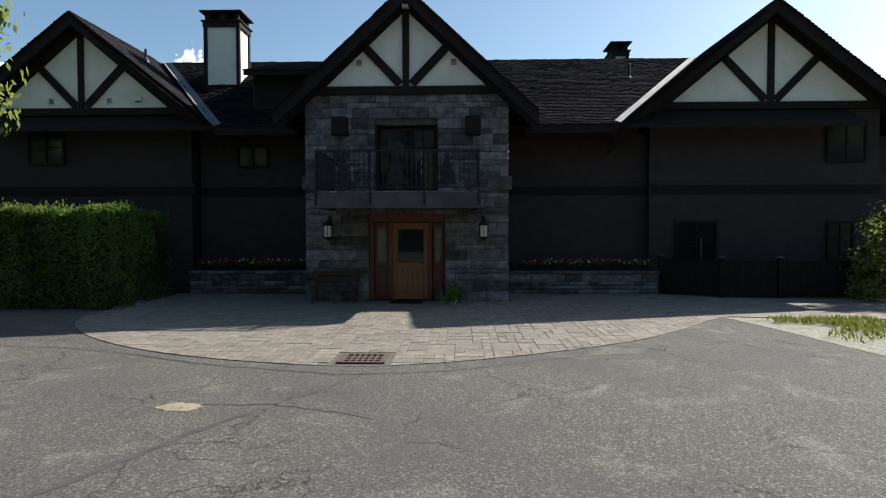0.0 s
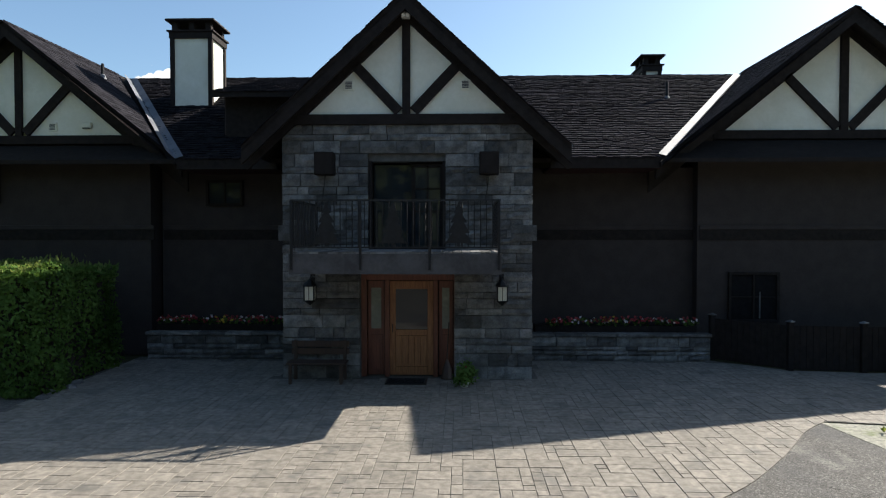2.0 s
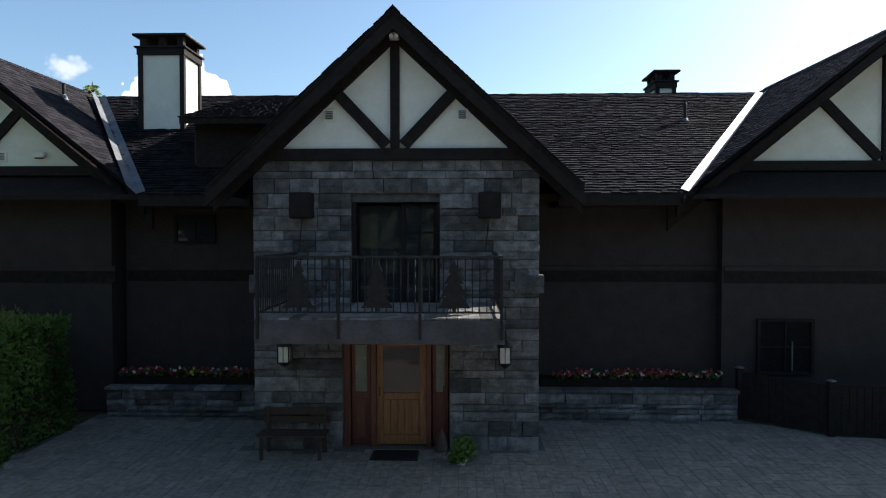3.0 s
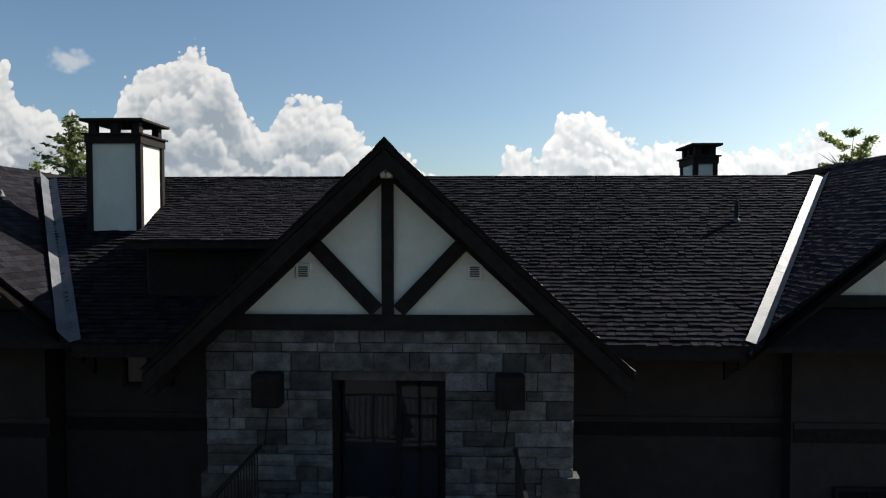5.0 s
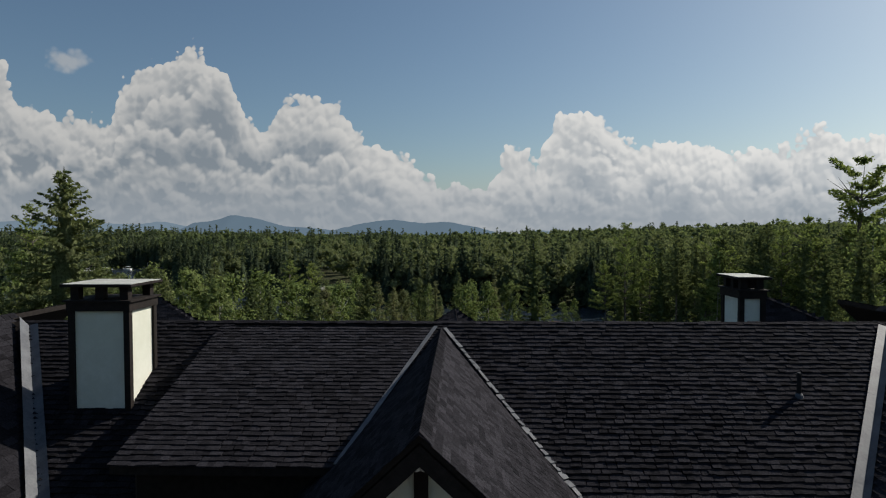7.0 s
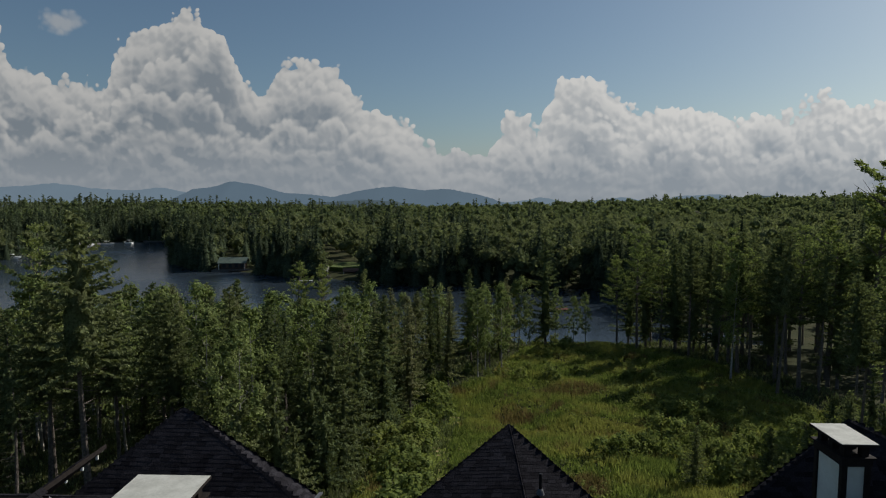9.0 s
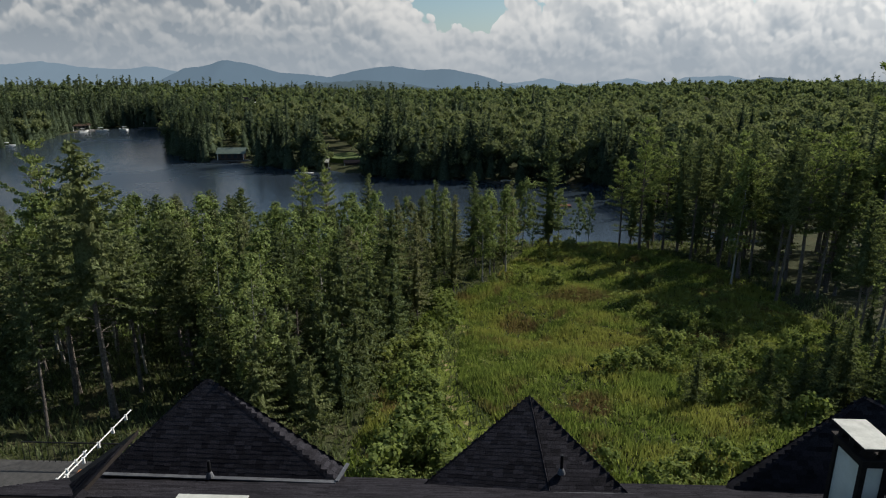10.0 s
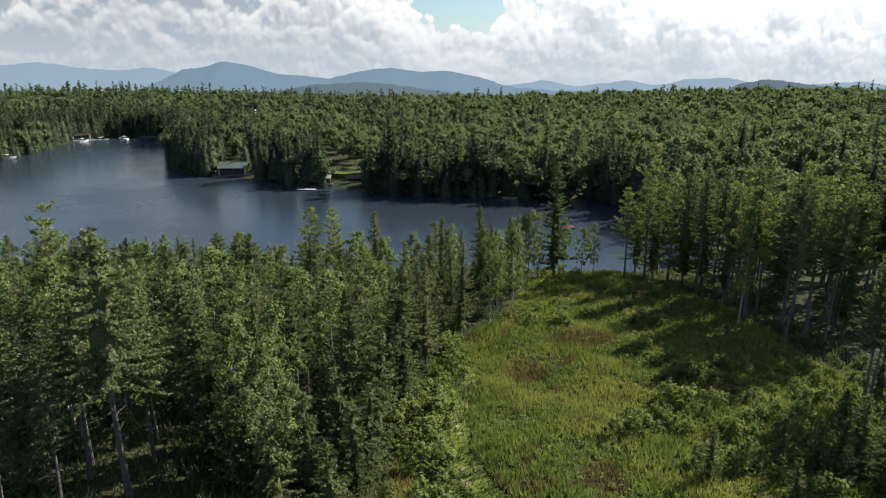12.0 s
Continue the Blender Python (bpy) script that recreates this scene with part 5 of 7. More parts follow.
# a close stand behind the tall spruce
shade_trees = scatter(35, 31, 50, lambda y: -0.74 * (y + 5) - 2, lambda y: edge_left(y) - 3, 3.8, lambda x, y, r: r.choice(("tall", "tall", "spruce")), {**HEIGHT, "tall": (0.55, 0.75), "spruce": (0.5, 0.75)}, "lakeside trees", CLEAR + tuple((x, y, 2.3) for x, y in left_trees))
right_trees = scatter(32, 64, 103, edge_right, lambda y: min(0.74 * (y + 4) + 3, 43 if y < 70 else 99), 3.7, lambda x, y, r: r.choice(("tall", "tall", "tall", "tall", "spruce", "spruce", "aspen", "pine")), {**HEIGHT, "tall": (0.9, 1.12), "spruce": (0.95, 1.2), "aspen": (0.95, 1.25), "pine": (0.85, 1.1)}, "lakeside trees", (), lambda x, y, r: 10.6 + (0.018 * y if x > 0.55 * y else 0) - r.uniform(0, 2.5))
# young firs at the wood's edge
for x, y, s in ((-9.5, 31.0, 1.2), (-10.8, 34.0, 1.5), (-8.6, 36.5, 1.2), (-9.0, 40.0, 1.4), (-7.6, 43.5, 1.3), (-12.0, 30.0, 1.4), (-13.5, 28.0, 1.3), (-10.2, 27.5, 1.0), (-7.5, 47.0, 1.2), (-11.0, 38.5, 1.6), (-8.8, 33.5, 1.0), (-14.3, 35.5, 1.15), (-12.6, 37.5, 0.95), (-15.8, 33.0, 1.3), (-17.5, 38, 1.2), (-11.5, 41.5, 1.1), (-10.4, 44, 1.25), (-9.2, 47.5, 1.1), (-13.2, 32.0, 0.9), (-12.5, 45, 1.4), (-19.5, 34.5, 1.2),
                (22.0, 33.5, 0.75), (23.8, 34.5, 0.9), (25.0, 32.6, 0.7), (26.5, 35.2, 1.0), (21.0, 31.5, 0.6), (27.5, 33.0, 0.9), (24.5, 37.5, 0.8), (29.0, 37.0, 0.7), (13.6, 33.2, 0.62), (19.6, 36.0, 0.6),
                (33.5, 47, 1.0), (35, 42, 1.0), (24.0, 30.5, 0.8), (30.5, 34.5, 0.8), (17.8, 30.5, 0.6), (26.0, 40.0, 0.55), (-8.0, 51, 1.0), (-7.4, 55, 1.2), (-6.3, 61, 1.1)):
    plant("fir", x, y, s, rnd, group="young firs")
for x, y, h in ((29.5, 43.0, 0.95), (30.3, 41.6, 1.02), (30.9, 44.4, 0.9), (32.0, 40.5, 0.95)):
    plant("tall", x, y, h * 0.82, rnd, group="lakeside trees", tilt=5)
for k in range(34):
    y = rnd.uniform(27, 52)
    x = edge_left(y) - rnd.uniform(0.5, 26)
    if not (-28 < x < -17 and y < 36):
        plant("fir", x, y, rnd.uniform(0.7, 1.25), rnd, group="young firs")
# shrubs along the mown path, the shore and in the meadow
PATH_LINE = ((20, 26.5, 30, 33, 36.7, 41.4, 48.7, 53, 54.6), (0.7, -0.35, -0.9, -2.05, -3.05, -3.3, -2.9, -1.95, -1.6))
path_x = lambda y: float(np.interp(y, *PATH_LINE))
for k in range(95):
    y = rnd.uniform(19, 66)
    x = path_x(y) - 1.2 - abs(rnd.gauss(0, 2.0)) - (1.0 if y < 30 else 0)
    plant("shrub", x, y, rnd.uniform(0.6, 1.35), rnd, group="meadow shrubs")
for k in range(60):
    y = rnd.uniform(68, 102)
    plant("shrub", rnd.uniform(-8, 24), y, rnd.uniform(0.5, 1.2), rnd, group="meadow shrubs")
for k in range(100):
    y = rnd.uniform(18, 60)
    x = rnd.uniform(17, 0.72 * y + 8) if y > 24 else rnd.uniform(4, 14)
    plant("shrub", x, y, rnd.uniform(0.45, 1.1), rnd, group="meadow shrubs")

for k in range(45):
    plant("shrub", rnd.uniform(19, 33), rnd.uniform(29, 56), rnd.uniform(0.7, 1.3), rnd, group="meadow shrubs")
# thickets that stand out into the grass
clump = random.Random(77)
for x, y, wide, count in ((13.5, 43.0, 1.6, 7), (18.0, 47.0, 2.2, 9), (10.5, 39.5, 1.0, 4), (21.0, 53.0, 2.4, 8), (15.5, 35.0, 1.3, 4)):
    for k in range(count):
        plant("shrub", x + clump.gauss(0, wide), y + clump.gauss(0, wide * 0.6), clump.uniform(0.7, 1.35), clump, group="meadow shrubs")
for x, y, h in ((23.0, 33.0, 1.0), (26.2, 32.0, 1.05), (21.4, 34.8, 0.85), (28.6, 34.8, 1.1)):
    plant("fir", x, y, h, clump, group="young firs")


# ---- meadow ----
def grass_field(name, label, n, seed, region, height, mat):
    rng = np.random.default_rng(seed)
    x, y = rng.uniform(-20 if "meadow" in name else -45, 42, n * 3), rng.uniform(15, 104, n * 3)
    ok = region(x, y) & (lake_distance(x, y) > 0.5)
    x, y = x[ok][:n], y[ok][:n]
    k = len(x)
    tall = height * (0.55 + 0.9 * np.abs(np.sin(x * 0.31 + 1.7 * np.sin(y * 0.23))) * rng.uniform(0.5, 1.2, k))
    base = np.stack([x, y, ground_height(x, y) - 0.04], 1)
    verts = []
    for b in range(3):
        az = rng.uniform(0, math.tau, k)
        lean = np.stack([np.cos(az), np.sin(az), np.zeros(k)], 1)
        side = np.stack([-np.sin(az), np.cos(az), np.zeros(k)], 1) * 0.06 * rng.uniform(0.6, 1.5, (k, 1))
        off = np.stack([rng.normal(0, 0.10, k), rng.normal(0, 0.10, k), np.zeros(k)], 1)
        hh = (tall * rng.uniform(0.6, 1.15, k))[:, None]
        verts.append(np.stack([base + off - side, base + off + side, base + off + lean * hh * 0.45 + np.array([0, 0, 1]) * hh], 1).reshape(-1, 3))
    verts = np.concatenate(verts)
    ob = arrays_object(name, verts, np.arange(len(verts)).reshape(-1, 3), M[mat])
    return tagged(ob, label, "grass", kind="stuff")


on_path = lambda x, y: np.abs(x - np.interp(y, *PATH_LINE)) < 1.15
in_meadow = lambda x, y: (x > np.interp(y, [15, 30, 45, 52, 58, 63, 70, 78, 86, 98], [-8, -7.5, -7.2, -6.8, -5, -3.6, 2.2, 4.6, 7, 11])) & (x < np.interp(y, [15, 45, 65, 104], [34, 36, 35, 26])) & ~(on_path(x, y) & (y < 54))
grass_field("meadow_grass", "tall uncut meadow grass, green and straw-coloured", 62000, 5, in_meadow, 0.50, "grass")
grass_field("path_grass", "short mown grass of a path through the meadow", 11000, 6, lambda x, y: on_path(x, y) & (y < 54) & (y > 20), 0.10, "grass")
grass_field("undergrowth", "low leafy undergrowth below the trees", 22000, 7, lambda x, y: ~in_meadow(x, y) & (x < 40), 0.6, "spruce")


def herb_clumps(n, seed):
    """Leafy weeds and young bushes that stand in the grass."""
    rng = np.random.default_rng(seed)
    x, y = rng.uniform(-14, 36, n * 4), rng.uniform(17, 100, n * 4)
    share = 0.25 + 0.75 * ((x > 15) | (y > 66)) + 0.5 * np.sin(x * 0.4 + 2) * np.sin(y * 0.33)
    ok = in_meadow(x, y) & (lake_distance(x, y) > 1) & (rng.random(n * 4) < share)
    x, y = x[ok][:n], y[ok][:n]
    k, m = len(x), 15
    size = rng.uniform(0.18, 0.55, k) * (0.7 + 0.5 * (x > 15))
    o = unit(rng, k * m).reshape(k, m, 3)
    o[..., 2] = np.abs(o[..., 2])
    c = np.stack([x, y, ground_height(x, y) + 0.1], 1)[:, None] + o * (size[:, None] * rng.uniform(0.5, 1.0, (k, m)))[..., None] * (1, 1, 1.35)
    d = unit(rng, k * m, 0.6) * 0.10 * rng.uniform(0.7, 1.4, (k * m, 1))
    v, f = rhombs(c.reshape(-1, 3), d, np.full(k * m, 0.07), rng, (o + unit(rng, k * m).reshape(k, m, 3) * 0.5).reshape(-1, 3))
    tagged(arrays_object("meadow_weeds", v, f, M["shrub"]), "clumps of leafy weeds among the meadow grass", "weeds", kind="stuff")


herb_clumps(2600, 9)

rows = []
for y in np.arange(19, 54.6, 0.8):
    px, w = path_x(y), 1.05 + 0.15 * math.sin(y * 1.3)
    rows.append([(px + s * w, y, float(ground_height(px + s * w, y)) + 0.015) for s in (-1, -0.4, 0.4, 1)])
pv = [p for r in rows for p in r]
pf = [(4 * i + j, 4 * i + j + 1, 4 * i + j + 5, 4 * i + j + 4) for i in range(len(rows) - 1) for j in range(3)]
tagged(mesh_object("path", pv, pf, M["mown"]), "mown grass path with bare sandy spots", "path", kind="structure")


# ---- far woods ----
def wood_at(x, y, z, seed, size, detail, conifers, label, fine=1.0):
    """A wood of many trees in two meshes: conifers where the share is high, leafy crowns elsewhere."""
    rng = np.random.default_rng(seed)
    for nm, sel in (("conifer", conifers > 0.55), ("broadleaf", conifers <= 0.55)):
        px, py, pz = x[sel], y[sel], z[sel]
        k, m = len(px), detail
        if not k:
            continue
        h = size * rng.uniform(9.5, 17.0, k) * (1.04 if nm == "conifer" else 0.96)
        az = rng.uniform(0, math.tau, (k, m))
        outward = None
        if nm == "conifer":
            t = rng.random((k, m)) ** 1.25
            r = (1 - t) ** 0.85 * h[:, None] * 0.185 * rng.uniform(0.7, 1.12, (k, m))
            ln, wd = 0.040, 0.015
            dirs = np.stack([np.cos(az), np.sin(az), rng.uniform(-0.8, 0.15, (k, m))], -1).reshape(-1, 3)
        else:
            # a crown of several rounded heads
            heads = 5 if detail > 60 else 3
            which = rng.integers(0, heads, (k, m))
            hx = rng.uniform(-0.25, 0.25, (k, heads)) * h[:, None]
            hy = rng.uniform(-0.25, 0.25, (k, heads)) * h[:, None]
            hz = rng.uniform(0.40, 0.62, (k, heads)) * h[:, None] + 0.24 * h[:, None] * np.maximum(0, 1 - np.hypot(hx, hy) / (0.2 * h[:, None]))
            hr = rng.uniform(0.14, 0.22, (k, heads)) * h[:, None]
            row = np.arange(k)[:, None]
            o = unit(rng, k * m).reshape(k, m, 3)
            o[..., 2] = np.abs(o[..., 2]) * 0.9 + 0.1 * o[..., 2] - 0.15
            rad = hr[row, which] * rng.uniform(0.75, 1.08, (k, m))
            outward = (o + unit(rng, k * m).reshape(k, m, 3) * 0.6).reshape(-1, 3)
            ln, wd = 0.029, 0.020
            dirs = unit(rng, k * m, 0.7)
        if nm == "conifer":
            c = np.stack([px[:, None] + r * np.cos(az), py[:, None] + r * np.sin(az), pz[:, None] + t * h[:, None]], -1).reshape(-1, 3)
        else:
            c = np.stack([px[:, None] + hx[row, which] + o[..., 0] * rad, py[:, None] + hy[row, which] + o[..., 1] * rad, pz[:, None] + hz[row, which] + o[..., 2] * rad], -1).reshape(-1, 3)
        grow = (150 / m) ** 0.5 * fine
        hh = np.repeat(h, m)[:, None]
        v, f = rhombs(c, dirs * hh * ln * grow * rng.uniform(0.7, 1.3, (k * m, 1)), (hh[:, 0] * wd * grow), rng, outward)
        # the close inner foliage that keeps light from shining through a crown
        if nm == "conifer":
            ring = np.array([(math.cos(a), math.sin(a), 0.0) for a in np.arange(6) * math.tau / 6] + [(0, 0, 1.0)])
            tris = np.array([(i, (i + 1) % 6, 6) for i in range(6)])
            core = np.stack([px, py, pz], 1)[:, None] + ring * np.stack([h * 0.13, h * 0.13, h * 0.84], 1)[:, None] + np.array([0, 0, 1.0]) * (h * 0.06)[:, None, None]
        else:
            ring, tris = OCTA, OCTA_FACES
            hub = np.stack([px[:, None] + hx, py[:, None] + hy, pz[:, None] + hz], -1).reshape(-1, 3)
            core = hub[:, None] + ring * (hr.reshape(-1, 1, 1) * 0.62) * rng.uniform(0.8, 1.15, (len(hub), len(ring), 1))
        k2 = core.shape[1]
        cf = (tris[None] + (np.arange(len(core)) * k2)[:, None, None]).reshape(-1, 3)
        v = np.concatenate([v, core.reshape(-1, 3)])
        tri2 = np.concatenate([f[:, :3], f[:, [0, 2, 3]], cf + len(f) * 4])
        ob = arrays_object(nm + "_woods", v, tri2, M["woods" if nm == "broadleaf" else "farspruce"])
        ob.data.shade_smooth()
        tagged(ob, "dense " + ("dark conifers" if nm == "conifer" else "leafy green trees") + " " + label, "woods", kind="stuff")


def far_wood(seed, y0, y1, spacing, size, detail):
    rng = np.random.default_rng(seed)
    n = int(0.76 * (y1 * y1 - y0 * y0) / spacing ** 2)
    y = np.sqrt(rng.uniform(y0 * y0, y1 * y1, n))
    x = rng.uniform(-1, 1, n) * (0.76 * y + 12)
    d = lake_distance(x, y)
    glade = lambda x, y: (np.abs(x + 3 + 0.184 * (y + 3)) < 5.0) & (y > 165) & (y < 210)
    ok = (d > 0.3) & ~glade(x, y) & (np.hypot(x + 41, y - 203) > 8) & (np.hypot(x + 79, y - 207) > 6.5) & (np.hypot((x + 77) / 1.5, y - 201) > 5) & (np.hypot(x + 40, y - 194) > 7) & ((y > 130) | (x > 40) & (y > 108) | (x > 62) | (x < -85))
    x, y, d = x[ok], y[ok], d[ok]
    if y0 < 200:
        # a close belt of trees that overhangs the water
        bx, by = rng.uniform(-200, 150, 24000), rng.uniform(130, 340, 24000)
        bd = lake_distance(bx, by)
        on = (bd > -0.6) & (bd < 5) & (np.hypot((bx + 78) / 1.4, by - 203) > 6.5) & ~glade(bx, by) & (np.abs(bx) < 0.76 * by + 12)
        bx, by, bd = bx[on][:520], by[on][:520], bd[on][:520]
        x, y, d = np.concatenate([x, bx]), np.concatenate([y, by]), np.concatenate([d, bd])
    kind = rng.random(len(x)) + 0.3 * np.sin(x * 0.03 + 1) * np.cos(y * 0.02) - 0.16 - 0.26 * (x > -0.1 * y) * (d > 22) + 0.45 * (d < 18)
    wood_at(x, y, ground_height(x, y), seed + 100, size, detail, kind, "across the lake")


far_wood(41, 106, 330, 6.4, 1.05, 150)
far_wood(42, 330, 640, 8.6, 1.05, 40)
far_wood(43, 640, 1100, 15, 1.10, 12)
# the wood on the other side of the drive, which shades and mirrors in the front windows
rng = np.random.default_rng(44)
bx, by = rng.uniform(-75, 75, 260), rng.uniform(-60, -36, 260)
wood_at(bx, by, np.zeros(260), 45, 1.2, 64, rng.random(260), "across the drive")


# ---- mountains ----
def mountains(name, label, ridge, y, depth, foot, mat, seed):
    """A far range: ridge heights along x, falling towards the viewer in rough spurs."""
    rng = np.random.default_rng(seed)
    xs = np.linspace(ridge[0][0], ridge[-1][0], 420)
    top = np.interp(xs, [a for a, b in ridge], [b for a, b in ridge])
    top = np.convolve(np.pad(top, 3, mode="edge"), np.ones(7) / 7, mode="valid")
    rows = []
    for j in range(9):
        s = j / 8
        rough = np.array([noise.noise((x * 0.006, j * 0.55, seed * 3.1)) for x in xs])
        zz = top * (1 - s) + foot * s + (rough * 26 * math.sin(math.pi * min(s * 1.1, 1)) if j else np.array([noise.noise((x * 0.008, 7, seed)) * 7 + noise.noise((x * 0.025, 3, seed)) * 4 + noise.noise((x * 0.07, 5, seed)) * 2 for x in xs]))
        rows.append(np.stack([xs, np.full(len(xs), y - depth * s) + rough * 60 * s, zz], 1))
    v = np.concatenate(rows)
    ids = np.arange(len(v)).reshape(9, -1)
    f = np.stack([ids[:-1, :-1], ids[1:, :-1], ids[1:, 1:], ids[:-1, 1:]], -1).reshape(-1, 4)
    ob = arrays_object(name, v, f, M[mat])
    ob.data.shade_smooth()
    return tagged(ob, label, "mountains", kind="structure")


def skyline(points, y):
    """Ridge points from tangents across and up, seen from over the lodge."""
    return [(-1.5 + (u - 0.029) * y, 20 + v * y) for u, v in points]


mountains("backdrop", "pale blue far mountain range in painted haze", skyline([(-0.80, 0.004), (-0.70, 0.010), (-0.63, 0.016), (-0.57, 0.008), (-0.50, 0.004), (-0.46, 0.009), (-0.40, 0.000), (-0.10, -0.012), (0.10, -0.014), (0.16, -0.006), (0.21, -0.016),
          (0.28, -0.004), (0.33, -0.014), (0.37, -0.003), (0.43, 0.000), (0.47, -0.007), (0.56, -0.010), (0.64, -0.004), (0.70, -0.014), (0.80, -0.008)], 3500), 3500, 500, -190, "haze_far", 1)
mountains("backdrop", "blue mountain range with two broad peaks in painted haze", skyline([(-0.46, -0.018), (-0.40, 0.006), (-0.36, 0.012), (-0.337, 0.0205), (-0.30, 0.013), (-0.25, -0.001), (-0.21, -0.002), (-0.175, -0.006), (-0.14, 0.003), (-0.10, 0.0095), (-0.075, 0.010),
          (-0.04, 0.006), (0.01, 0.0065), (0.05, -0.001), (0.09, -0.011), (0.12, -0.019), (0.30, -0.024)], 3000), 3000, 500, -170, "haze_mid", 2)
mountains("backdrop", "dark blue-green wooded hill in painted haze", skyline([(-0.26, -0.024), (-0.20, -0.016), (-0.14, -0.010), (-0.09, -0.012), (-0.04, -0.019), (0.02, -0.026), (0.1, -0.030)], 2400), 2400, 400, -160, "haze_near", 3)
mountains("backdrop", "dark blue-green wooded hill in painted haze", skyline([(0.42, -0.022), (0.46, -0.008), (0.50, -0.001), (0.53, -0.006), (0.58, -0.012), (0.66, -0.018), (0.8, -0.020)], 2500), 2500, 400, -160, "haze_near", 4)

# rear roofs behind the main ridge
def hip_roof(apex, corners, name, seed):
    """A hipped roof: its four eave corners, in turn from the front left."""
    a = Vector(apex)
    bm = bmesh.new()
    top = bm.verts.new(a)
    ring = [bm.verts.new(c) for c in corners]
    low = [bm.verts.new((c[0], c[1], c[2] - 1.2)) for c in corners]
    for i in range(4):
        j = (i + 1) % 4
        bm.faces.new((top, ring[i], ring[j])), bm.faces.new((ring[i], low[i], low[j], ring[j]))
    r = part(name, bm, M["shingle"], lodge, "hipped rear roof of dark shingles")
    for i in range(4):
        j = (i + 1) % 4
        p, q = Vector(corners[i]), Vector(corners[j])
        across = (q - p).normalized()
        w = (q - p).length
        foot = (a - p).dot(across)
        up = (a - p) - across * foot
        ln = up.length
        shingle_rows(r, p + across.cross(up).normalized() * (0.012 if across.cross(up).z > 0 else -0.012), across, up, ln - 0.05, lambda v, w=w, foot=foot, ln=ln: (foot * v / ln + 0.06, w - (w - foot) * v / ln - 0.06), seed + i, wide=(0.2, 0.26, 0.3), thick=0.16)
        ridge_caps(r, p - Vector((0, 0, 0.005)), a - Vector((0, 0, 0.005)), 0.07, 0.045, 0.13)
    return r


hip_roof((-9.65, 12.82, 8.32), [(-12.1, 10.83, 6.33), (-5.4, 10.7, 6.33), (-5.25, 11.4, 6.3), (-11.7, 14.8, 6.33)], "hip_roof", 60)
hip_roof((0.26, 12.98, 7.85), [(-2.86, 11.1, 5.99), (0.54, 9.92, 6.65), (2.65, 9.95, 6.63), (0.6, 15.5, 5.9)], "hip_roof", 70)
hip_roof((10.05, 12.5, 8.30), [(5.7, 11.3, 5.5), (15.0, 10.6, 6.1), (14.6, 12.6, 5.9), (6.3, 12.2, 5.5)], "hip_roof", 80)
part("wing_wall", box(-13.0, -6.4, 9.2, 11.3, -1.5, 5.5), M["siding"], lodge)
part("wing_wall", box(-1.2, 1.6, 10.9, 12.2, -1.5, 5.6), M["siding"], lodge)
part("wing_wall", box(7.0, 14.4, 9.2, 11.9, -1.5, 5.2), M["siding"], lodge)
part("step_flashing", beam((-12.1, 10.74, 6.34), (-5.35, 10.62, 6.33), 0.13, 0.04), M["flashing"], lodge)
part("step_flashing", beam((-5.32, 10.62, 6.36), (-5.15, 11.45, 6.36), 0.1, 0.05), M["flashing"], lodge)
part("step_flashing", beam((0.62, 9.84, 6.68), (2.75, 9.87, 6.68), 0.16, 0.03), M["flashing"], lodge)
for x, z in ((-13.15, 6.25), (-13.5, 6.05)):
    part("snow_rail", tube([(x, 9.7, z), (x, 14.4 if x > -13.4 else 12.3, z)], [0.022, 0.022], 6), M["white"], lodge, "pale metal snow rail")
    for k in range(6):
        y = 9.9 + k * (0.82 if x > -13.4 else 0.45)
        part("rail_bracket", box(x - 0.03, x + 0.05, y, y + 0.05, z - 0.16, z + 0.04), M["white"], lodge)


# openings
def casement(x0, x1, z0, z1, y, cols, rows, label, pane="glass"):
    w = part("window", box(x0, x1, y + 0.02, y + 0.05, z0, z1), M[pane], lodge, label)
    t = 0.05
    for a, b, c, d in ((x0 - t, x0 + 0.02, z0 - t, z1 + t), (x1 - 0.02, x1 + t, z0 - t, z1 + t), (x0 + 0.02, x1 - 0.02, z1 - 0.02, z1 + t), (x0 + 0.02, x1 - 0.02, z0 - t, z0 + 0.02)):
        part("window_frame", box(a, b, y - 0.03, y + 0.03, c, d), M["timber"], w)
    for i in range(1, cols):
        x = x0 + (x1 - x0) * i / cols
        part("mullion", box(x - 0.018, x + 0.018, y - 0.015, y + 0.022, z0 + 0.02, z1 - 0.02), M["timber"], w)
    for i in range(1, rows):
        z = z0 + (z1 - z0) * i / rows
        part("muntin", box(x0 + 0.02, x1 - 0.02, y - 0.012, y + 0.022, z - 0.014, z + 0.014), M["timber"], w)
    return w


casement(12.45, 13.55, 3.98, 5.12, 2.58, 2, 1, "dark two-light casement window")
casement(-11.85, -10.8, 3.98, 4.98, 2.42, 2, 2, "dark casement window with small panes")
casement(-5.5, -4.62, 3.92, 4.5, 2.89, 2, 1, "dark casement window under the eaves")
# this one has a dark matt pane in place of glass
matt_window = casement(7.98, 9.15, 0.95, 2.12, 2.58, 2, 2, "dark window with a matt pane", "matt_pane")
part("latch_bar", box(8.69, 8.72, 2.54, 2.56, 1.0, 1.67), M["flashing"], matt_window, "pale upright bar")
casement(12.5, 13.2, 1.05, 2.1, 2.58, 2, 2, "dark window with small panes")

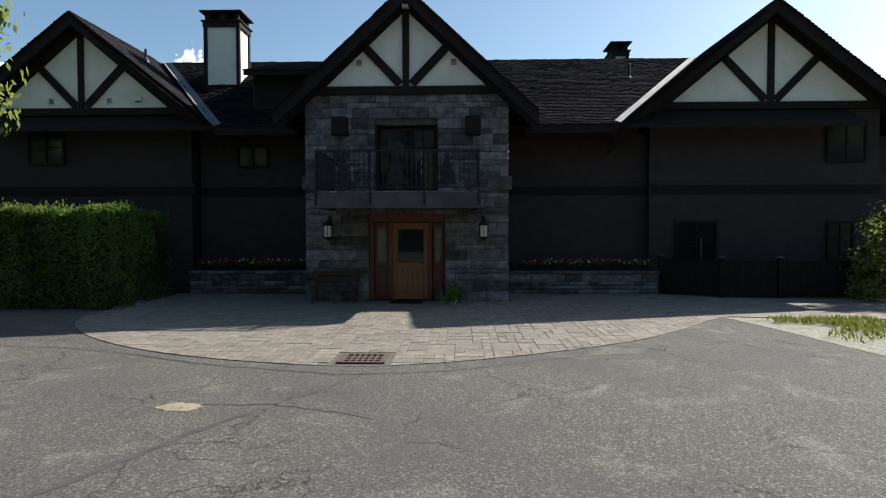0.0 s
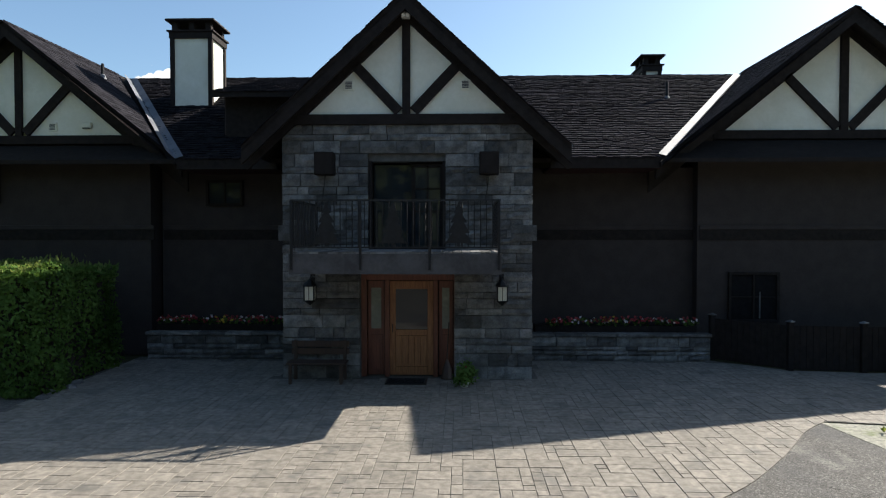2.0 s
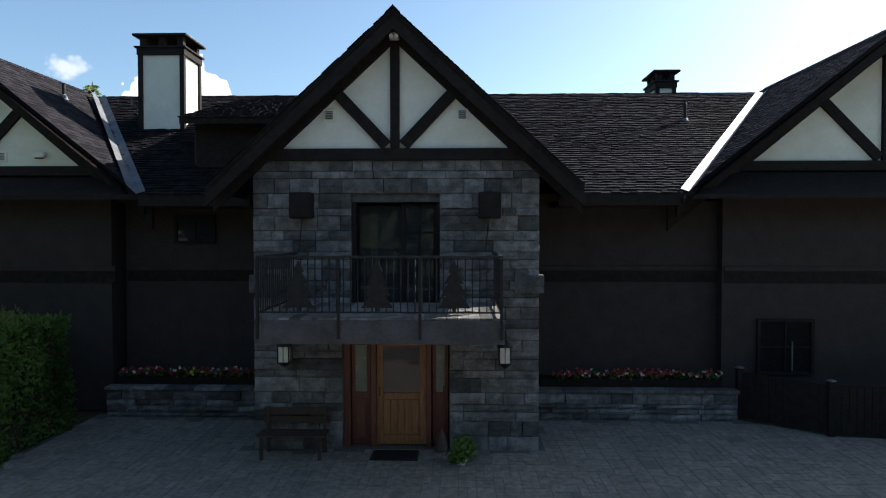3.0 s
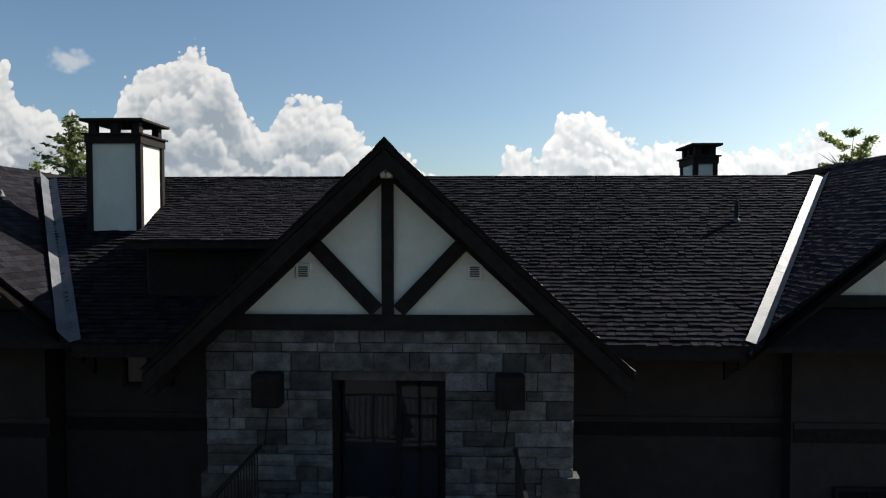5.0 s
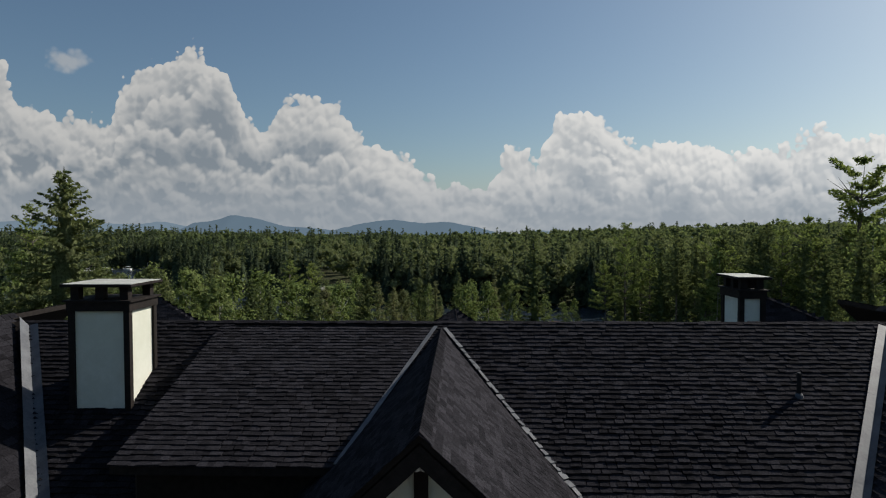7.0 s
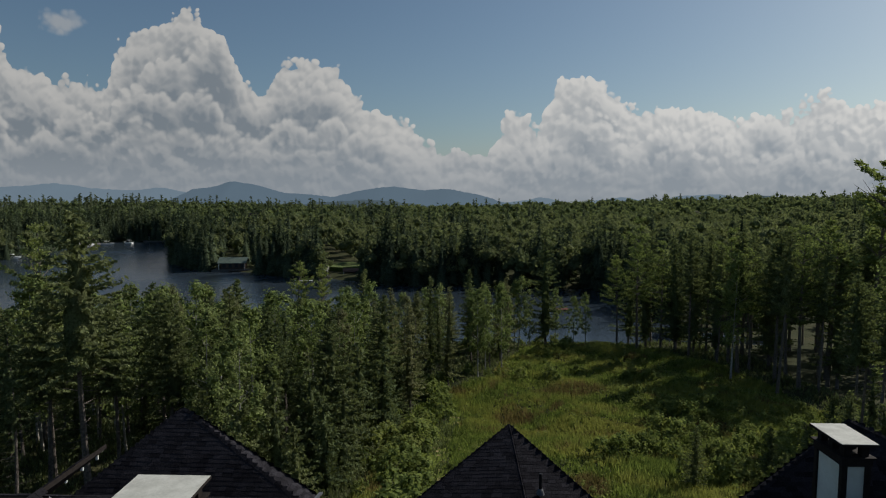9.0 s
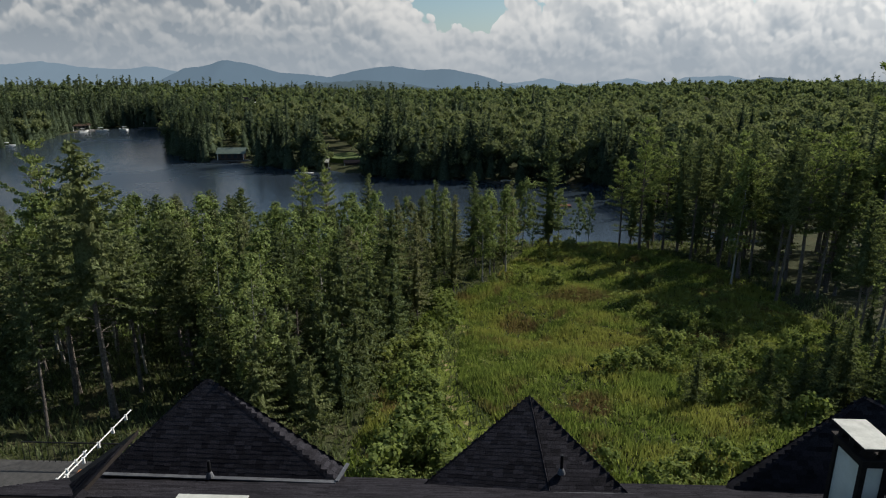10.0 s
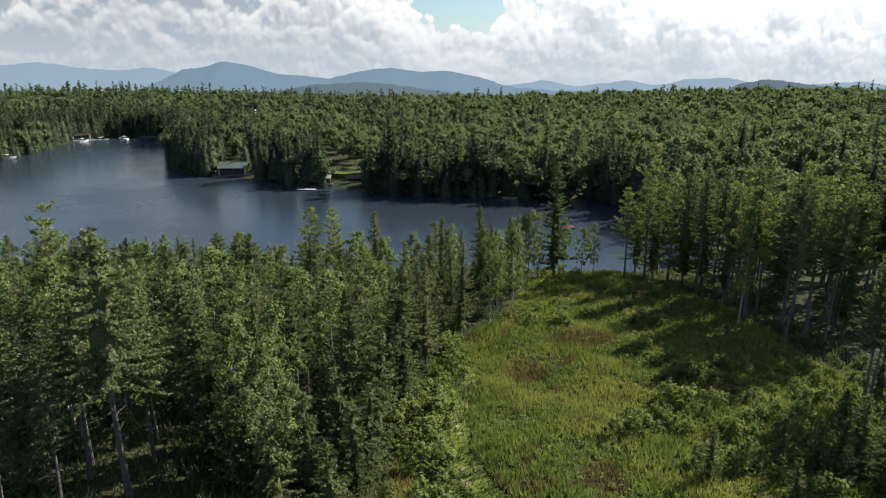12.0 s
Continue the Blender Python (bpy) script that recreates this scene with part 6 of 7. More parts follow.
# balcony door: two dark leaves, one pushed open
# black sheet painted for the unlit room behind the glass
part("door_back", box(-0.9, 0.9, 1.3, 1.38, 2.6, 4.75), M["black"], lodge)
for s in (-1, 1):
    part("door_jamb", box(min(s * 0.83, s * 0.77), max(s * 0.83, s * 0.77), 0.05, 0.30, 2.62, 4.70), M["timber"], lodge)
bd = part("balcony_door", box(0.10, 0.76, 0.26, 0.30, 2.66, 4.64), M["glass"], lodge, "glazed balcony door with dark bars")
for a, b, c, d in ((0.08, 0.16, 2.64, 4.66), (0.70, 0.77, 2.64, 4.66), (0.41, 0.45, 2.64, 4.66), (0.16, 0.70, 4.10, 4.14), (0.16, 0.70, 3.60, 3.64), (0.16, 0.70, 4.58, 4.66), (0.16, 0.70, 2.64, 2.85)):
    part("glazing_bar", box(a, b, 0.235, 0.258, c, d), M["timber"], bd)
part("balcony_door", box(-0.76, 0.10, 0.36, 0.40, 2.66, 4.64), M["glass"], lodge, "dark sliding glass leaf")

# entrance: frame, door, side lights
# a second black sheet, for the darkness behind the door frame
part("entrance_back", box(-1.1, 1.1, 0.46, 0.50, 0, 2.4), M["black"], lodge)
for a, b, c, d in ((-1.02, -0.90, 0, 2.32), (-0.50, -0.40, 0, 2.12), (0.56, 0.66, 0, 2.12), (1.00, 1.10, 0, 2.32), (-0.90, 1.00, 2.12, 2.32)):
    part("door_frame", box(a, b, 0.16, 0.34, c, d), M["redwood"], lodge, bevel=0.006)
door = part("entrance_door", box(-0.40, 0.56, 0.26, 0.32, 0.03, 2.10), M["door"], lodge, "honey-coloured wooden entrance door with a glass light")
for a, b, c, d in ((-0.40, -0.27, 0.03, 2.10), (0.43, 0.56, 0.03, 2.10), (-0.27, 0.43, 1.92, 2.10), (-0.27, 0.43, 0.90, 1.03), (-0.27, 0.43, 0.03, 0.22)):
    part("door_rail", box(a, b, 0.225, 0.262, c, d), M["door"], door, bevel=0.008)
for k in range(5):
    part("door_plank", box(-0.265 + k * 0.138, -0.265 + k * 0.138 + 0.130, 0.243, 0.262, 0.225, 0.895), M["door"], door, bevel=0.004)
part("door_light", box(-0.27, 0.43, 0.245, 0.255, 1.03, 1.92), M["glass"], door, "reflecting glass light")
part("door_handle", tube([(-0.335, 0.20, 0.98), (-0.335, 0.17, 0.98), (-0.335, 0.17, 1.14), (-0.335, 0.20, 1.14)], [0.012] * 4, 6), M["iron"], door)
for a, b in ((-0.88, -0.52), (0.68, 0.98)):
    sl = part("side_light", box(a, b, 0.26, 0.30, 0.03, 2.10), M["redwood"], lodge, "side panel with frosted glass")
    part("frosted_pane", box(a + 0.07, b - 0.07, 0.245, 0.262, 1.05, 1.95), M["frosted"], sl)
    part("side_panel", box(a + 0.05, b - 0.05, 0.245, 0.262, 0.15, 0.92), M["redwood"], sl, bevel=0.006)

# granite blocks of the tower
lay_blocks(tower, -2.70, 2.70, 0.0, 5.50, pose(0, 0, 0), 11, OPEN)
lay_blocks(tower, 0.0, 2.9, 0.0, 5.50, pose(2.7, 0.14, 0, 0, 0, 90), 12, lengths=(0.5, 0.8, 1.1))
lay_blocks(tower, -2.9, 0.0, 0.0, 5.50, pose(-2.7, 0.14, 0, 0, 0, -90), 13, lengths=(0.5, 0.8, 1.1))
for s in (-1, 1):
    q = part("quoin_band", rough_block(0.55, 0.3, 0.34, random.Random(s), 0.03), M["stone"], tower)
    q.matrix_local = pose(2.23 if s > 0 else -2.78, -0.055, 2.98)

# balcony
RX0, RX1, RY = -1.90, 1.84, -2.20
balcony = part("balcony", box(RX0 - 0.02, RX1 + 0.02, RY, -0.01, 2.67, 2.765), M["timber"], lodge, "timber balcony with black iron railing")
for k in range(22):
    x, w = RX0 - 0.03 + k * (RX1 - RX0 + 0.06) / 22, (RX1 - RX0 + 0.06) / 22
    part("deck_board", box(x, x + w - 0.008, RY - 0.04, -0.015, 2.767, 2.80), M["stone"], balcony)
part("balcony_fascia", box(RX0 - 0.05, RX1 + 0.05, RY - 0.05, RY, 2.40, 2.765), M["fascia"], balcony, "weathered grey fascia board")
for x in (RX0 - 0.05, RX1 - 0.01):
    part("balcony_fascia", box(x, x + 0.06, RY + 0.002, -0.02, 2.40, 2.668), M["fascia"], balcony)
for k in range(6):
    x = RX0 + 0.2 + k * 0.64
    part("joist", box(x, x + 0.1, RY + 0.002, -0.02, 2.46, 2.668), M["timber"], balcony)
part("handrail", box(RX0 - 0.03, RX1 + 0.03, RY - 0.025, RY + 0.025, 3.715, 3.75), M["rail"], balcony)
part("bottom_rail", box(RX0, RX1, RY - 0.015, RY + 0.015, 2.87, 2.895), M["iron"], balcony)
for x in (RX0, RX1):
    part("handrail", box(x - 0.025, x + 0.025, RY + 0.025, -0.02, 3.715, 3.75), M["rail"], balcony)
    part("bottom_rail", box(x - 0.015, x + 0.015, RY + 0.015, -0.02, 2.87, 2.895), M["iron"], balcony)
for x in (RX0, RX0 + 1.25, RX0 + 2.5, RX1):
    part("rail_post", box(x - 0.022, x + 0.022, RY - 0.072, RY - 0.028, 2.48, 3.715), M["iron"], balcony)
bar = bpy.data.meshes.new("baluster")
bm = box(-0.009, 0.009, -0.009, 0.009, 2.895, 3.715)
bm.to_mesh(bar), bm.free()
bar.materials.append(M["iron"])
twist = bpy.data.meshes.new("baluster")
bm = bmesh.new()
rings = []
for k in range(15):
    turn = Matrix.Rotation(radians(26 * k), 4, "Z")
    rings.append([bm.verts.new(turn @ Vector((a * 0.011, b * 0.011, 2.895 + k * 0.0586))) for a, b in ((-1, -1), (1, -1), (1, 1), (-1, 1))])
for lo, hi in zip(rings, rings[1:]):
    for k in range(4):
        bm.faces.new((lo[k], lo[(k + 1) % 4], hi[(k + 1) % 4], hi[k]))
bm.to_mesh(twist), bm.free()
twist.materials.append(M["iron"])
n = 34
for k in range(1, n):
    x = RX0 + (RX1 - RX0) * k / n
    ob = new("baluster", twist if k % 6 == 4 else bar)
    ob.parent, ob.location = balcony, (x, RY, 0)
for x in (RX0, RX1):
    for k in range(1, 19):
        ob = new("baluster", bar)
        ob.parent, ob.location = balcony, (x, RY + 2.15 * k / 19, 0)
for x in (-1.27, -0.06, 1.12):
    pts = []
    for s in (1, -1):
        side = [(0.03, 2.90), (0.03, 2.96), (0.25, 2.95), (0.12, 3.14), (0.20, 3.14), (0.09, 3.33), (0.15, 3.33), (0.05, 3.50), (0.09, 3.50), (0.0, 3.70)]
        pts += [(x + s * a, b) for a, b in (side if s > 0 else side[-2::-1])]
    part("tree_ornament", prism(pts, RY - 0.03, RY - 0.018), M["iron"], balcony, "flat iron fir tree on the railing")

# loudspeaker-like lantern boxes on the tower
for x in (-1.735, 1.755):
    bx = thing("wall_box", "dark square box fixed to the granite wall", "wall box", "boxes on the tower", at=(x, -0.04, 4.62))
    part("housing", box(-0.205, 0.205, -0.26, 0.0, -0.24, 0.24), M["timber"], bx, bevel=0.015)
    part("front", box(-0.17, 0.17, -0.27, -0.262, -0.20, 0.20), M["timber"], bx)
    part("arm", tube([(0.0, -0.1, -0.24), (-0.04, -0.08, -0.55), (-0.08, -0.05, -0.85)], [0.012, 0.012, 0.012], 6), M["iron"], bx)


def lantern(x, z):
    la = thing("wall_lantern", "black iron wall lantern with frosted panes", "lamp", "entrance lanterns", at=(x, -0.28, z))
    part("bracket", tube([(0, 0.27, 0.28), (0, 0.12, 0.36), (0, 0.0, 0.30)], [0.016, 0.014, 0.012], 6), M["iron"], la)
    part("back_plate", box(-0.05, 0.05, 0.255, 0.275, 0.1, 0.4), M["iron"], la)
    for k in range(4):
        turn = Matrix.Rotation(radians(90 * k), 4, "Z")
        part("pane", box(-0.085, 0.085, -0.10, -0.092, -0.15, 0.13, turn), M["opal"], la)
        part("corner_bar", box(-0.112, -0.092, -0.112, -0.092, -0.17, 0.16, turn), M["iron"], la)
        part("middle_bar", box(-0.006, 0.006, -0.11, -0.10, -0.15, 0.13, turn), M["iron"], la)
    part("roof", tube([(0, 0, 0.14), (0, 0, 0.18), (0, 0, 0.26), (0, 0, 0.30)], [0.15, 0.14, 0.06, 0.015], 8), M["iron"], la)
    part("base", tube([(0, 0, -0.16), (0, 0, -0.20), (0, 0, -0.26)], [0.13, 0.09, 0.015], 8), M["iron"], la)
    return la


lantern(-2.04, 1.88)
lantern(2.03, 1.88)


# planters with flowers
def flower_bed(x0, x1, y, z, seed):
    rng = np.random.default_rng(seed)
    bed = thing("flower_bed", "row of red and white bedding flowers in a stone planter", "flowers", "flower beds")
    n = int((x1 - x0) * 90)
    c = np.stack([rng.uniform(x0, x1, n), y + rng.normal(0, 0.10, n), z + rng.uniform(0.0, 0.15, n)], 1)
    v, f = rhombs(c, unit(rng, n) * 0.05, np.full(n, 0.03), rng)
    arrays_object("foliage", v, f, M["hedge"], bed)
    for mat, k in (("red", 26), ("pale", 8), ("yellow", 2)):
        m = int((x1 - x0) * k)
        bloom = rng.uniform(x0, x1, m) if mat != "yellow" else rng.normal((x0 + x1) / 2 - 0.3, 0.12, m)
        c = np.stack([bloom, y - 0.08 + rng.normal(0, 0.09, m), z + 0.08 + rng.uniform(0.0, 0.13, m)], 1)
        c = np.repeat(c, 4, 0) + rng.normal(0, 0.012, (m * 4, 3))
        v, f = rhombs(c, unit(rng, m * 4) * 0.034, np.full(m * 4, 0.03), rng)
        tagged(arrays_object("blossoms", v, f, M[mat], bed), kind="stuff")


for x0, x1 in ((2.74, 7.28), (-6.72, -2.74)):
    pl = thing("stone_planter", "low raised planter of split grey stone", "planter", "stone planters")
    part("core", box(x0, x1, 2.12, 2.9, 0.0, 0.60), M["mortar"], pl)
    part("soil", box(x0 + 0.1, x1 - 0.1, 2.2, 2.88, 0.6, 0.64), M["soil"], pl)
    lay_blocks(pl, x0, x1, 0.0, 0.60, pose(0, 2.02, 0), 21 + int(x0), heights=(0.11, 0.14, 0.17), lengths=(0.3, 0.5, 0.7), depth=0.12)
    for k in range(6):
        w = (x1 - x0 + 0.06) / 6
        part("coping_stone", box(x0 - 0.03 + k * w, x0 - 0.03 + (k + 1) * w - 0.01, 1.97, 2.26, 0.602, 0.68), M["stone"], pl, bevel=0.01)
    part("trough", box(x0 + 0.3 if x0 > 0 else x0 + 0.05, x1 - 0.2, 2.4, 2.8, 0.64, 0.82), M["timber"], pl)
flower_bed(3.3, 7.1, 2.5, 0.82, 1)
flower_bed(-6.6, -2.85, 2.5, 0.82, 2)

# bench, mat, pot, broom by the entrance
bench = thing("bench", "dark wooden bench against the granite wall", "bench", at=(-1.85, -0.42, 0))
for k in range(3):
    part("seat_slat", box(-0.62, 0.62, -0.22 + k * 0.15, -0.09 + k * 0.15, 0.42, 0.45), M["benchwood"], bench, bevel=0.005)
for k in range(2):
    part("back_slat", box(-0.62, 0.62, 0.25, 0.28, 0.55 + k * 0.16, 0.68 + k * 0.16), M["benchwood"], bench, bevel=0.005)
for x in (-0.56, 0.50):
    for y, h in ((-0.22, 0.42), (0.22, 0.86)):
        part("leg", box(x, x + 0.06, y, y + 0.05, 0.012, h), M["benchwood"], bench)
mat_thing = thing("door_mat", "black rubber mat before the entrance door", "mat", at=(0.0, -0.33, 0.024))
part("mat", box(-0.42, 0.44, -0.28, 0.22, -0.012, 0.014), M["iron"], mat_thing, bevel=0.006)
for k in range(11):
    part("ridge", box(-0.38, 0.40, -0.25 + k * 0.042, -0.235 + k * 0.042, 0.014, 0.02), M["black"], mat_thing)
pot = thing("flower_pot", "white pot with a leafy red-flowering plant", "potted plant", at=(1.23, -0.75, 0.012))
pot.scale = (0.72, 0.72, 0.66)
part("pot", tube([(0, 0, 0), (0, 0, 0.03), (0, 0, 0.16), (0, 0, 0.18)], [0.10, 0.11, 0.16, 0.165], 14), M["terracotta"], pot)
v, f = broad_crown(0.62, 0.33, 0.25, 55, 16, 46, 0.05, 0.8)
arrays_object("foliage", v, f, M["hedge"], pot)
rng = np.random.default_rng(9)
c = np.repeat(unit(rng, 12) * 0.27 + np.array([0, 0, 0.42]), 3, 0)
v, f = rhombs(c + rng.normal(0, 0.012, c.shape), unit(rng, 36) * 0.03, np.full(36, 0.025), rng)
arrays_object("blossoms", v, f, M["red"], pot)
broom = thing("broom", "straw broom leaning at the door frame", "broom", at=(0.86, -0.06, 0.015))
part("bristles", tube([(0, 0, 0), (0, 0.02, 0.22), (0, 0.05, 0.40)], [0.13, 0.10, 0.025], 9), M["benchwood"], broom)
part("handle", tube([(0, 0.05, 0.38), (0.04, 0.12, 1.2)], [0.013, 0.012], 6), M["benchwood"], broom)

# drain grate: a frame, and bars over a black sheet painted as shaded depth
drain = thing("drain_grate", "rusted square iron drain grate in the paving", "drain", at=(0.02, -7.60, 0.010))
part("pit", box(-0.28, 0.28, -0.26, 0.26, -0.004, 0.002), M["black"], drain)
for a, b, c, d in ((-0.34, 0.34, -0.32, -0.24), (-0.34, 0.34, 0.24, 0.32), (-0.34, -0.26, -0.24, 0.24), (0.26, 0.34, -0.24, 0.24)):
    part("rim", box(a, b, c, d, 0.0, 0.022), M["rust"], drain)
for k in range(5):
    part("grate_bar", box(-0.26 + 0.0867 * (k + 1) - 0.014, -0.26 + 0.0867 * (k + 1) + 0.014, -0.24, 0.24, 0.004, 0.02), M["rust"], drain)
for k in range(3):
    part("grate_bar", box(-0.26, 0.26, -0.24 + 0.12 * (k + 1) - 0.028, -0.24 + 0.12 * (k + 1) + 0.028, 0.002, 0.0185), M["rust"], drain)

# dark board fence with capped posts
FENCE = [(7.40, 2.25), (8.68, 1.02), (10.2, 0.82), (12.2, 0.95)]
fence = thing("fence", "dark stained board fence with capped posts", "fence")
for x, y in FENCE:
    p = part("fence_post", box(x - 0.06, x + 0.06, y - 0.06, y + 0.06, 0, 1.12), M["timber"], fence)
    part("post_cap", tube([(x, y, 1.12), (x, y, 1.14), (x, y, 1.17)], [0.105, 0.10, 0.02], 4), M["flashing"], p)
for (ax, ay), (bx, by) in zip(FENCE, FENCE[1:]):
    ln = math.hypot(bx - ax, by - ay)
    ang = math.degrees(math.atan2(by - ay, bx - ax))
    n = int((ln - 0.14) / 0.13)
    for k in range(n):
        s = 0.07 + (ln - 0.14) * k / n
        b = part("fence_board", box(0, (ln - 0.14) / n - 0.008, -0.012, 0.012, 0.04, 1.04), M["timber"], fence)
        b.matrix_local = pose(ax, ay, 0, 0, 0, ang) @ pose(s, 0, 0)
    for z in (0.25, 0.85):
        b = part("fence_rail", box(0.06, ln - 0.06, 0.013, 0.06, z, z + 0.08), M["timber"], fence)
        b.matrix_local = pose(ax, ay, 0, 0, 0, ang)


# clipped hedge, shrub and tree of the forecourt
def hedge_leaves(x0, x1, y0, y1, h, n, seed):
    rng = np.random.default_rng(seed)
    areas = np.array([(x1 - x0) * h, (y1 - y0) * h, (x1 - x0) * (y1 - y0), (x1 - x0) * h])
    side = rng.choice(4, n, p=areas / areas.sum())
    a, b = rng.random(n), rng.random(n)
    inset = np.abs(rng.normal(0, 0.15, n))
    x = np.select([side == 0, side == 1, side == 2], [x0 + a * (x1 - x0), x1 - inset, x0 + a * (x1 - x0)], x0 + a * (x1 - x0))
    y = np.select([side == 0, side == 1, side == 2], [y0 + inset, y0 + a * (y1 - y0), y0 + b * (y1 - y0)], y1 - inset)
    z = np.where(side == 2, h - inset, b * h)
    wob = 0.13 * np.sin(x * 2.1 + z * 1.7) * np.cos(y * 1.9 + z) + 0.05 * np.sin(x * 7 + y * 5)
    out = np.stack([(side == 1) * 1.0, (side == 3) * 1.0 - (side == 0), (side == 2) * 1.0], 1)
    c = np.stack([x, y, np.maximum(z, 0.05)], 1) + out * wob[:, None]
    return rhombs(c, unit(rng, n) * rng.uniform(0.035, 0.075, (n, 1)), np.full(n, 0.03), rng, out + unit(rng, n) * 0.8)


hedge = thing("hedge", "tall clipped dense green hedge beside the forecourt", "hedge")
# dark core, its colour standing in for the shade between the leaves
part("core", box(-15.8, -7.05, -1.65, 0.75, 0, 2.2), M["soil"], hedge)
v, f = hedge_leaves(-16.0, -6.85, -1.9, 1.0, 2.42, 52000, 3)
arrays_object("foliage", v, f, M["hedge"], hedge)
# upright shoots along its top, in light green painted for the sun on them
rng = np.random.default_rng(12)
n = 9000
c = np.stack([rng.uniform(-16.0, -6.95, n), rng.uniform(-1.95, 1.0, n), np.full(n, 2.36)], 1)
c[:, 2] += np.abs(rng.normal(0, 0.07, n)) * (1 + np.sin(c[:, 0] * 3.1) * np.cos(c[:, 1] * 2.7)) + 0.10 * np.sin(c[:, 0] * 2.1) * np.cos(c[:, 1] * 1.9)
d = unit(rng, n) * 0.035
d[:, 2] = np.abs(d[:, 2]) + 0.03
v, f = rhombs(c, d, np.full(n, 0.022), rng)
tagged(arrays_object("new_growth", v, f, M["shrub"], hedge), "light green shoots, painted as sunlit", kind="stuff")
rnd = random.Random(77)
for x, y, h, seed in ((12.75, 0.2, 2.35, 18), (14.0, 0.0, 2.6, 19)):
    bush = tree("bush", "rounded bright green bush beside the house", broad_crown(h, 1.15, 0.02, seed, 46, 80, 0.05, 0.75), "shrub", h * 0.8, 0.03, "bark", seed, 0.05, limbs=7, base=0.1, spread=0.9)
    bush["category"] = "bush"
    bush.location = (x, y, 0)
maple = tree("maple_tree", "leafy green maple with bright sunlit leaves", broad_crown(9.5, 3.4, 0.35, 15, 90, 75, 0.10, 0.7), "shrub", 9.0, 0.17, "bark", 15, 0.2, limbs=12, base=0.35, spread=2.4)
maple.location = (-12.0, -3.4, 0)
for k in range(7):
    stone = thing("edging_stone", "rough grey stone along the hedge's foot", "stone", "hedge edging stones", at=(-6.75 - 0.1 * (k % 2) - (0.16 * k if k > 3 else 0), -1.9 + 0.42 * k, 0.0))
    bm = bmesh.new()
    bmesh.ops.create_icosphere(bm, subdivisions=2, radius=0.13)
    for w in bm.verts:
        w.co *= 1 + 0.25 * noise.noise(w.co * 9 + Vector((k, 0, 0)))
        w.co.z *= 0.7
    part("stone", bm, M["stone"], stone)

rng = np.random.default_rng(66)
n = 5000
tx, ty = rng.uniform(7.4, 16, n), -3.5 - np.abs(rng.normal(0, 1.3, n))
ok = (tx > 7.75 + 0.25 * np.maximum(-ty - 6, 0)) & (np.sin(tx * 1.3 + ty) + np.sin(ty * 2.1 - tx * 0.6) > -0.6)
c = np.stack([tx, ty, np.full(n, 0.02)], 1)[ok]
d = unit(rng, len(c)) * 0.045
d[:, 2] = np.abs(d[:, 2]) + 0.03
v, f = rhombs(c + d, d, np.full(len(c), 0.018), rng)
tagged(arrays_object("verge_grass", v, f, M["verge"]), "thin yellow-green grass on the gravel verge", "grass", kind="stuff")

# terrace with a bench behind the house
terrace = thing("terrace", "paved back terrace with an iron railing", "terrace")
part("terrace_floor", box(-24, -14.2, 9.0, 20.4, -1.8, 0.0), M["tar"], terrace)
for k in range(30):
    x = -22 + k * 0.29
    part("baluster", box(x, x + 0.02, 20.3, 20.32, 0.0, 1.0), M["iron"], terrace)
part("handrail", box(-22, -13.5, 20.28, 20.34, 1.0, 1.04), M["iron"], terrace)
for x, y in ((-19.2, 17.7), (-17.9, 18.7)):
    gb = thing("garden_bench", "orange-brown wooden garden bench on the terrace", "bench", "garden benches", at=(x, y, 0.0))
    for k in range(4):
        part("seat_slat", box(-0.75, 0.75, k * 0.12, k * 0.12 + 0.1, 0.42, 0.45), M["orange"], gb)
    for lx in (-0.7, 0.64):
        part("leg", box(lx, lx + 0.06, 0.02, 0.4, 0, 0.42), M["orange"], gb)


# ---- across the lake ----
def lake_house(x, y, w, d, h, wall, roof, label, turn=0):
    z = -11.2
    hs = thing("boathouse", label, "boathouse", "lakeside houses", at=(x, y, z))
    hs.rotation_euler.z = radians(turn)
    part("platform", box(-w * 0.8, w * 0.8, -d * 0.9, d * 0.6, -1.2, 0.5), M["stone"], hs)
    part("wall", box(-w / 2, w / 2, -d / 2, d / 2, 0.5, h), M[wall], hs)
    for s in (-1, 1):
        part("roof", add_slab(bmesh.new(), [(-w * 0.6, s * d * 0.68, h - 0.3), (w * 0.6, s * d * 0.68, h - 0.3), (w * 0.6, 0, h + d * 0.28), (-w * 0.6, 0, h + d * 0.28)], 0.15), M[roof], hs)
    for k in range(4):
        px = -w * 0.4 + k * w * 0.25
        part("window", box(px, px + w * 0.13, -d / 2 - 0.05, -d / 2 + 0.02, 1.1, h - 0.7), M["glass"], hs)
    for px in (-w * 0.55, w * 0.5):
        part("porch_post", box(px, px + 0.2, -d * 0.64, -d * 0.61, 0.5, h - 0.2), M["white"], hs)
    return hs


lake_house(-79.5, 207, 8, 5, 3.0, "benchwood", "greenroof", "low brown boathouse with a grey-green roof", 8)
lake_house(-196, 312, 8, 6, 3.2, "stone", "benchwood", "small tan boathouse on the far shore", 60)
lake_house(-168, 338, 10, 6, 3.6, "benchwood", "shingle", "dark boathouse with white posts", 10)
lake_house(-44.5, 189.5, 2.6, 2.6, 2.6, "benchwood", "cap", "small wooden pavilion on a stone jetty", 5)
lake_house(-36.5, 193.5, 4.5, 2.2, 1.8, "benchwood", "shingle", "low dark shelter beside the lawn", 10)


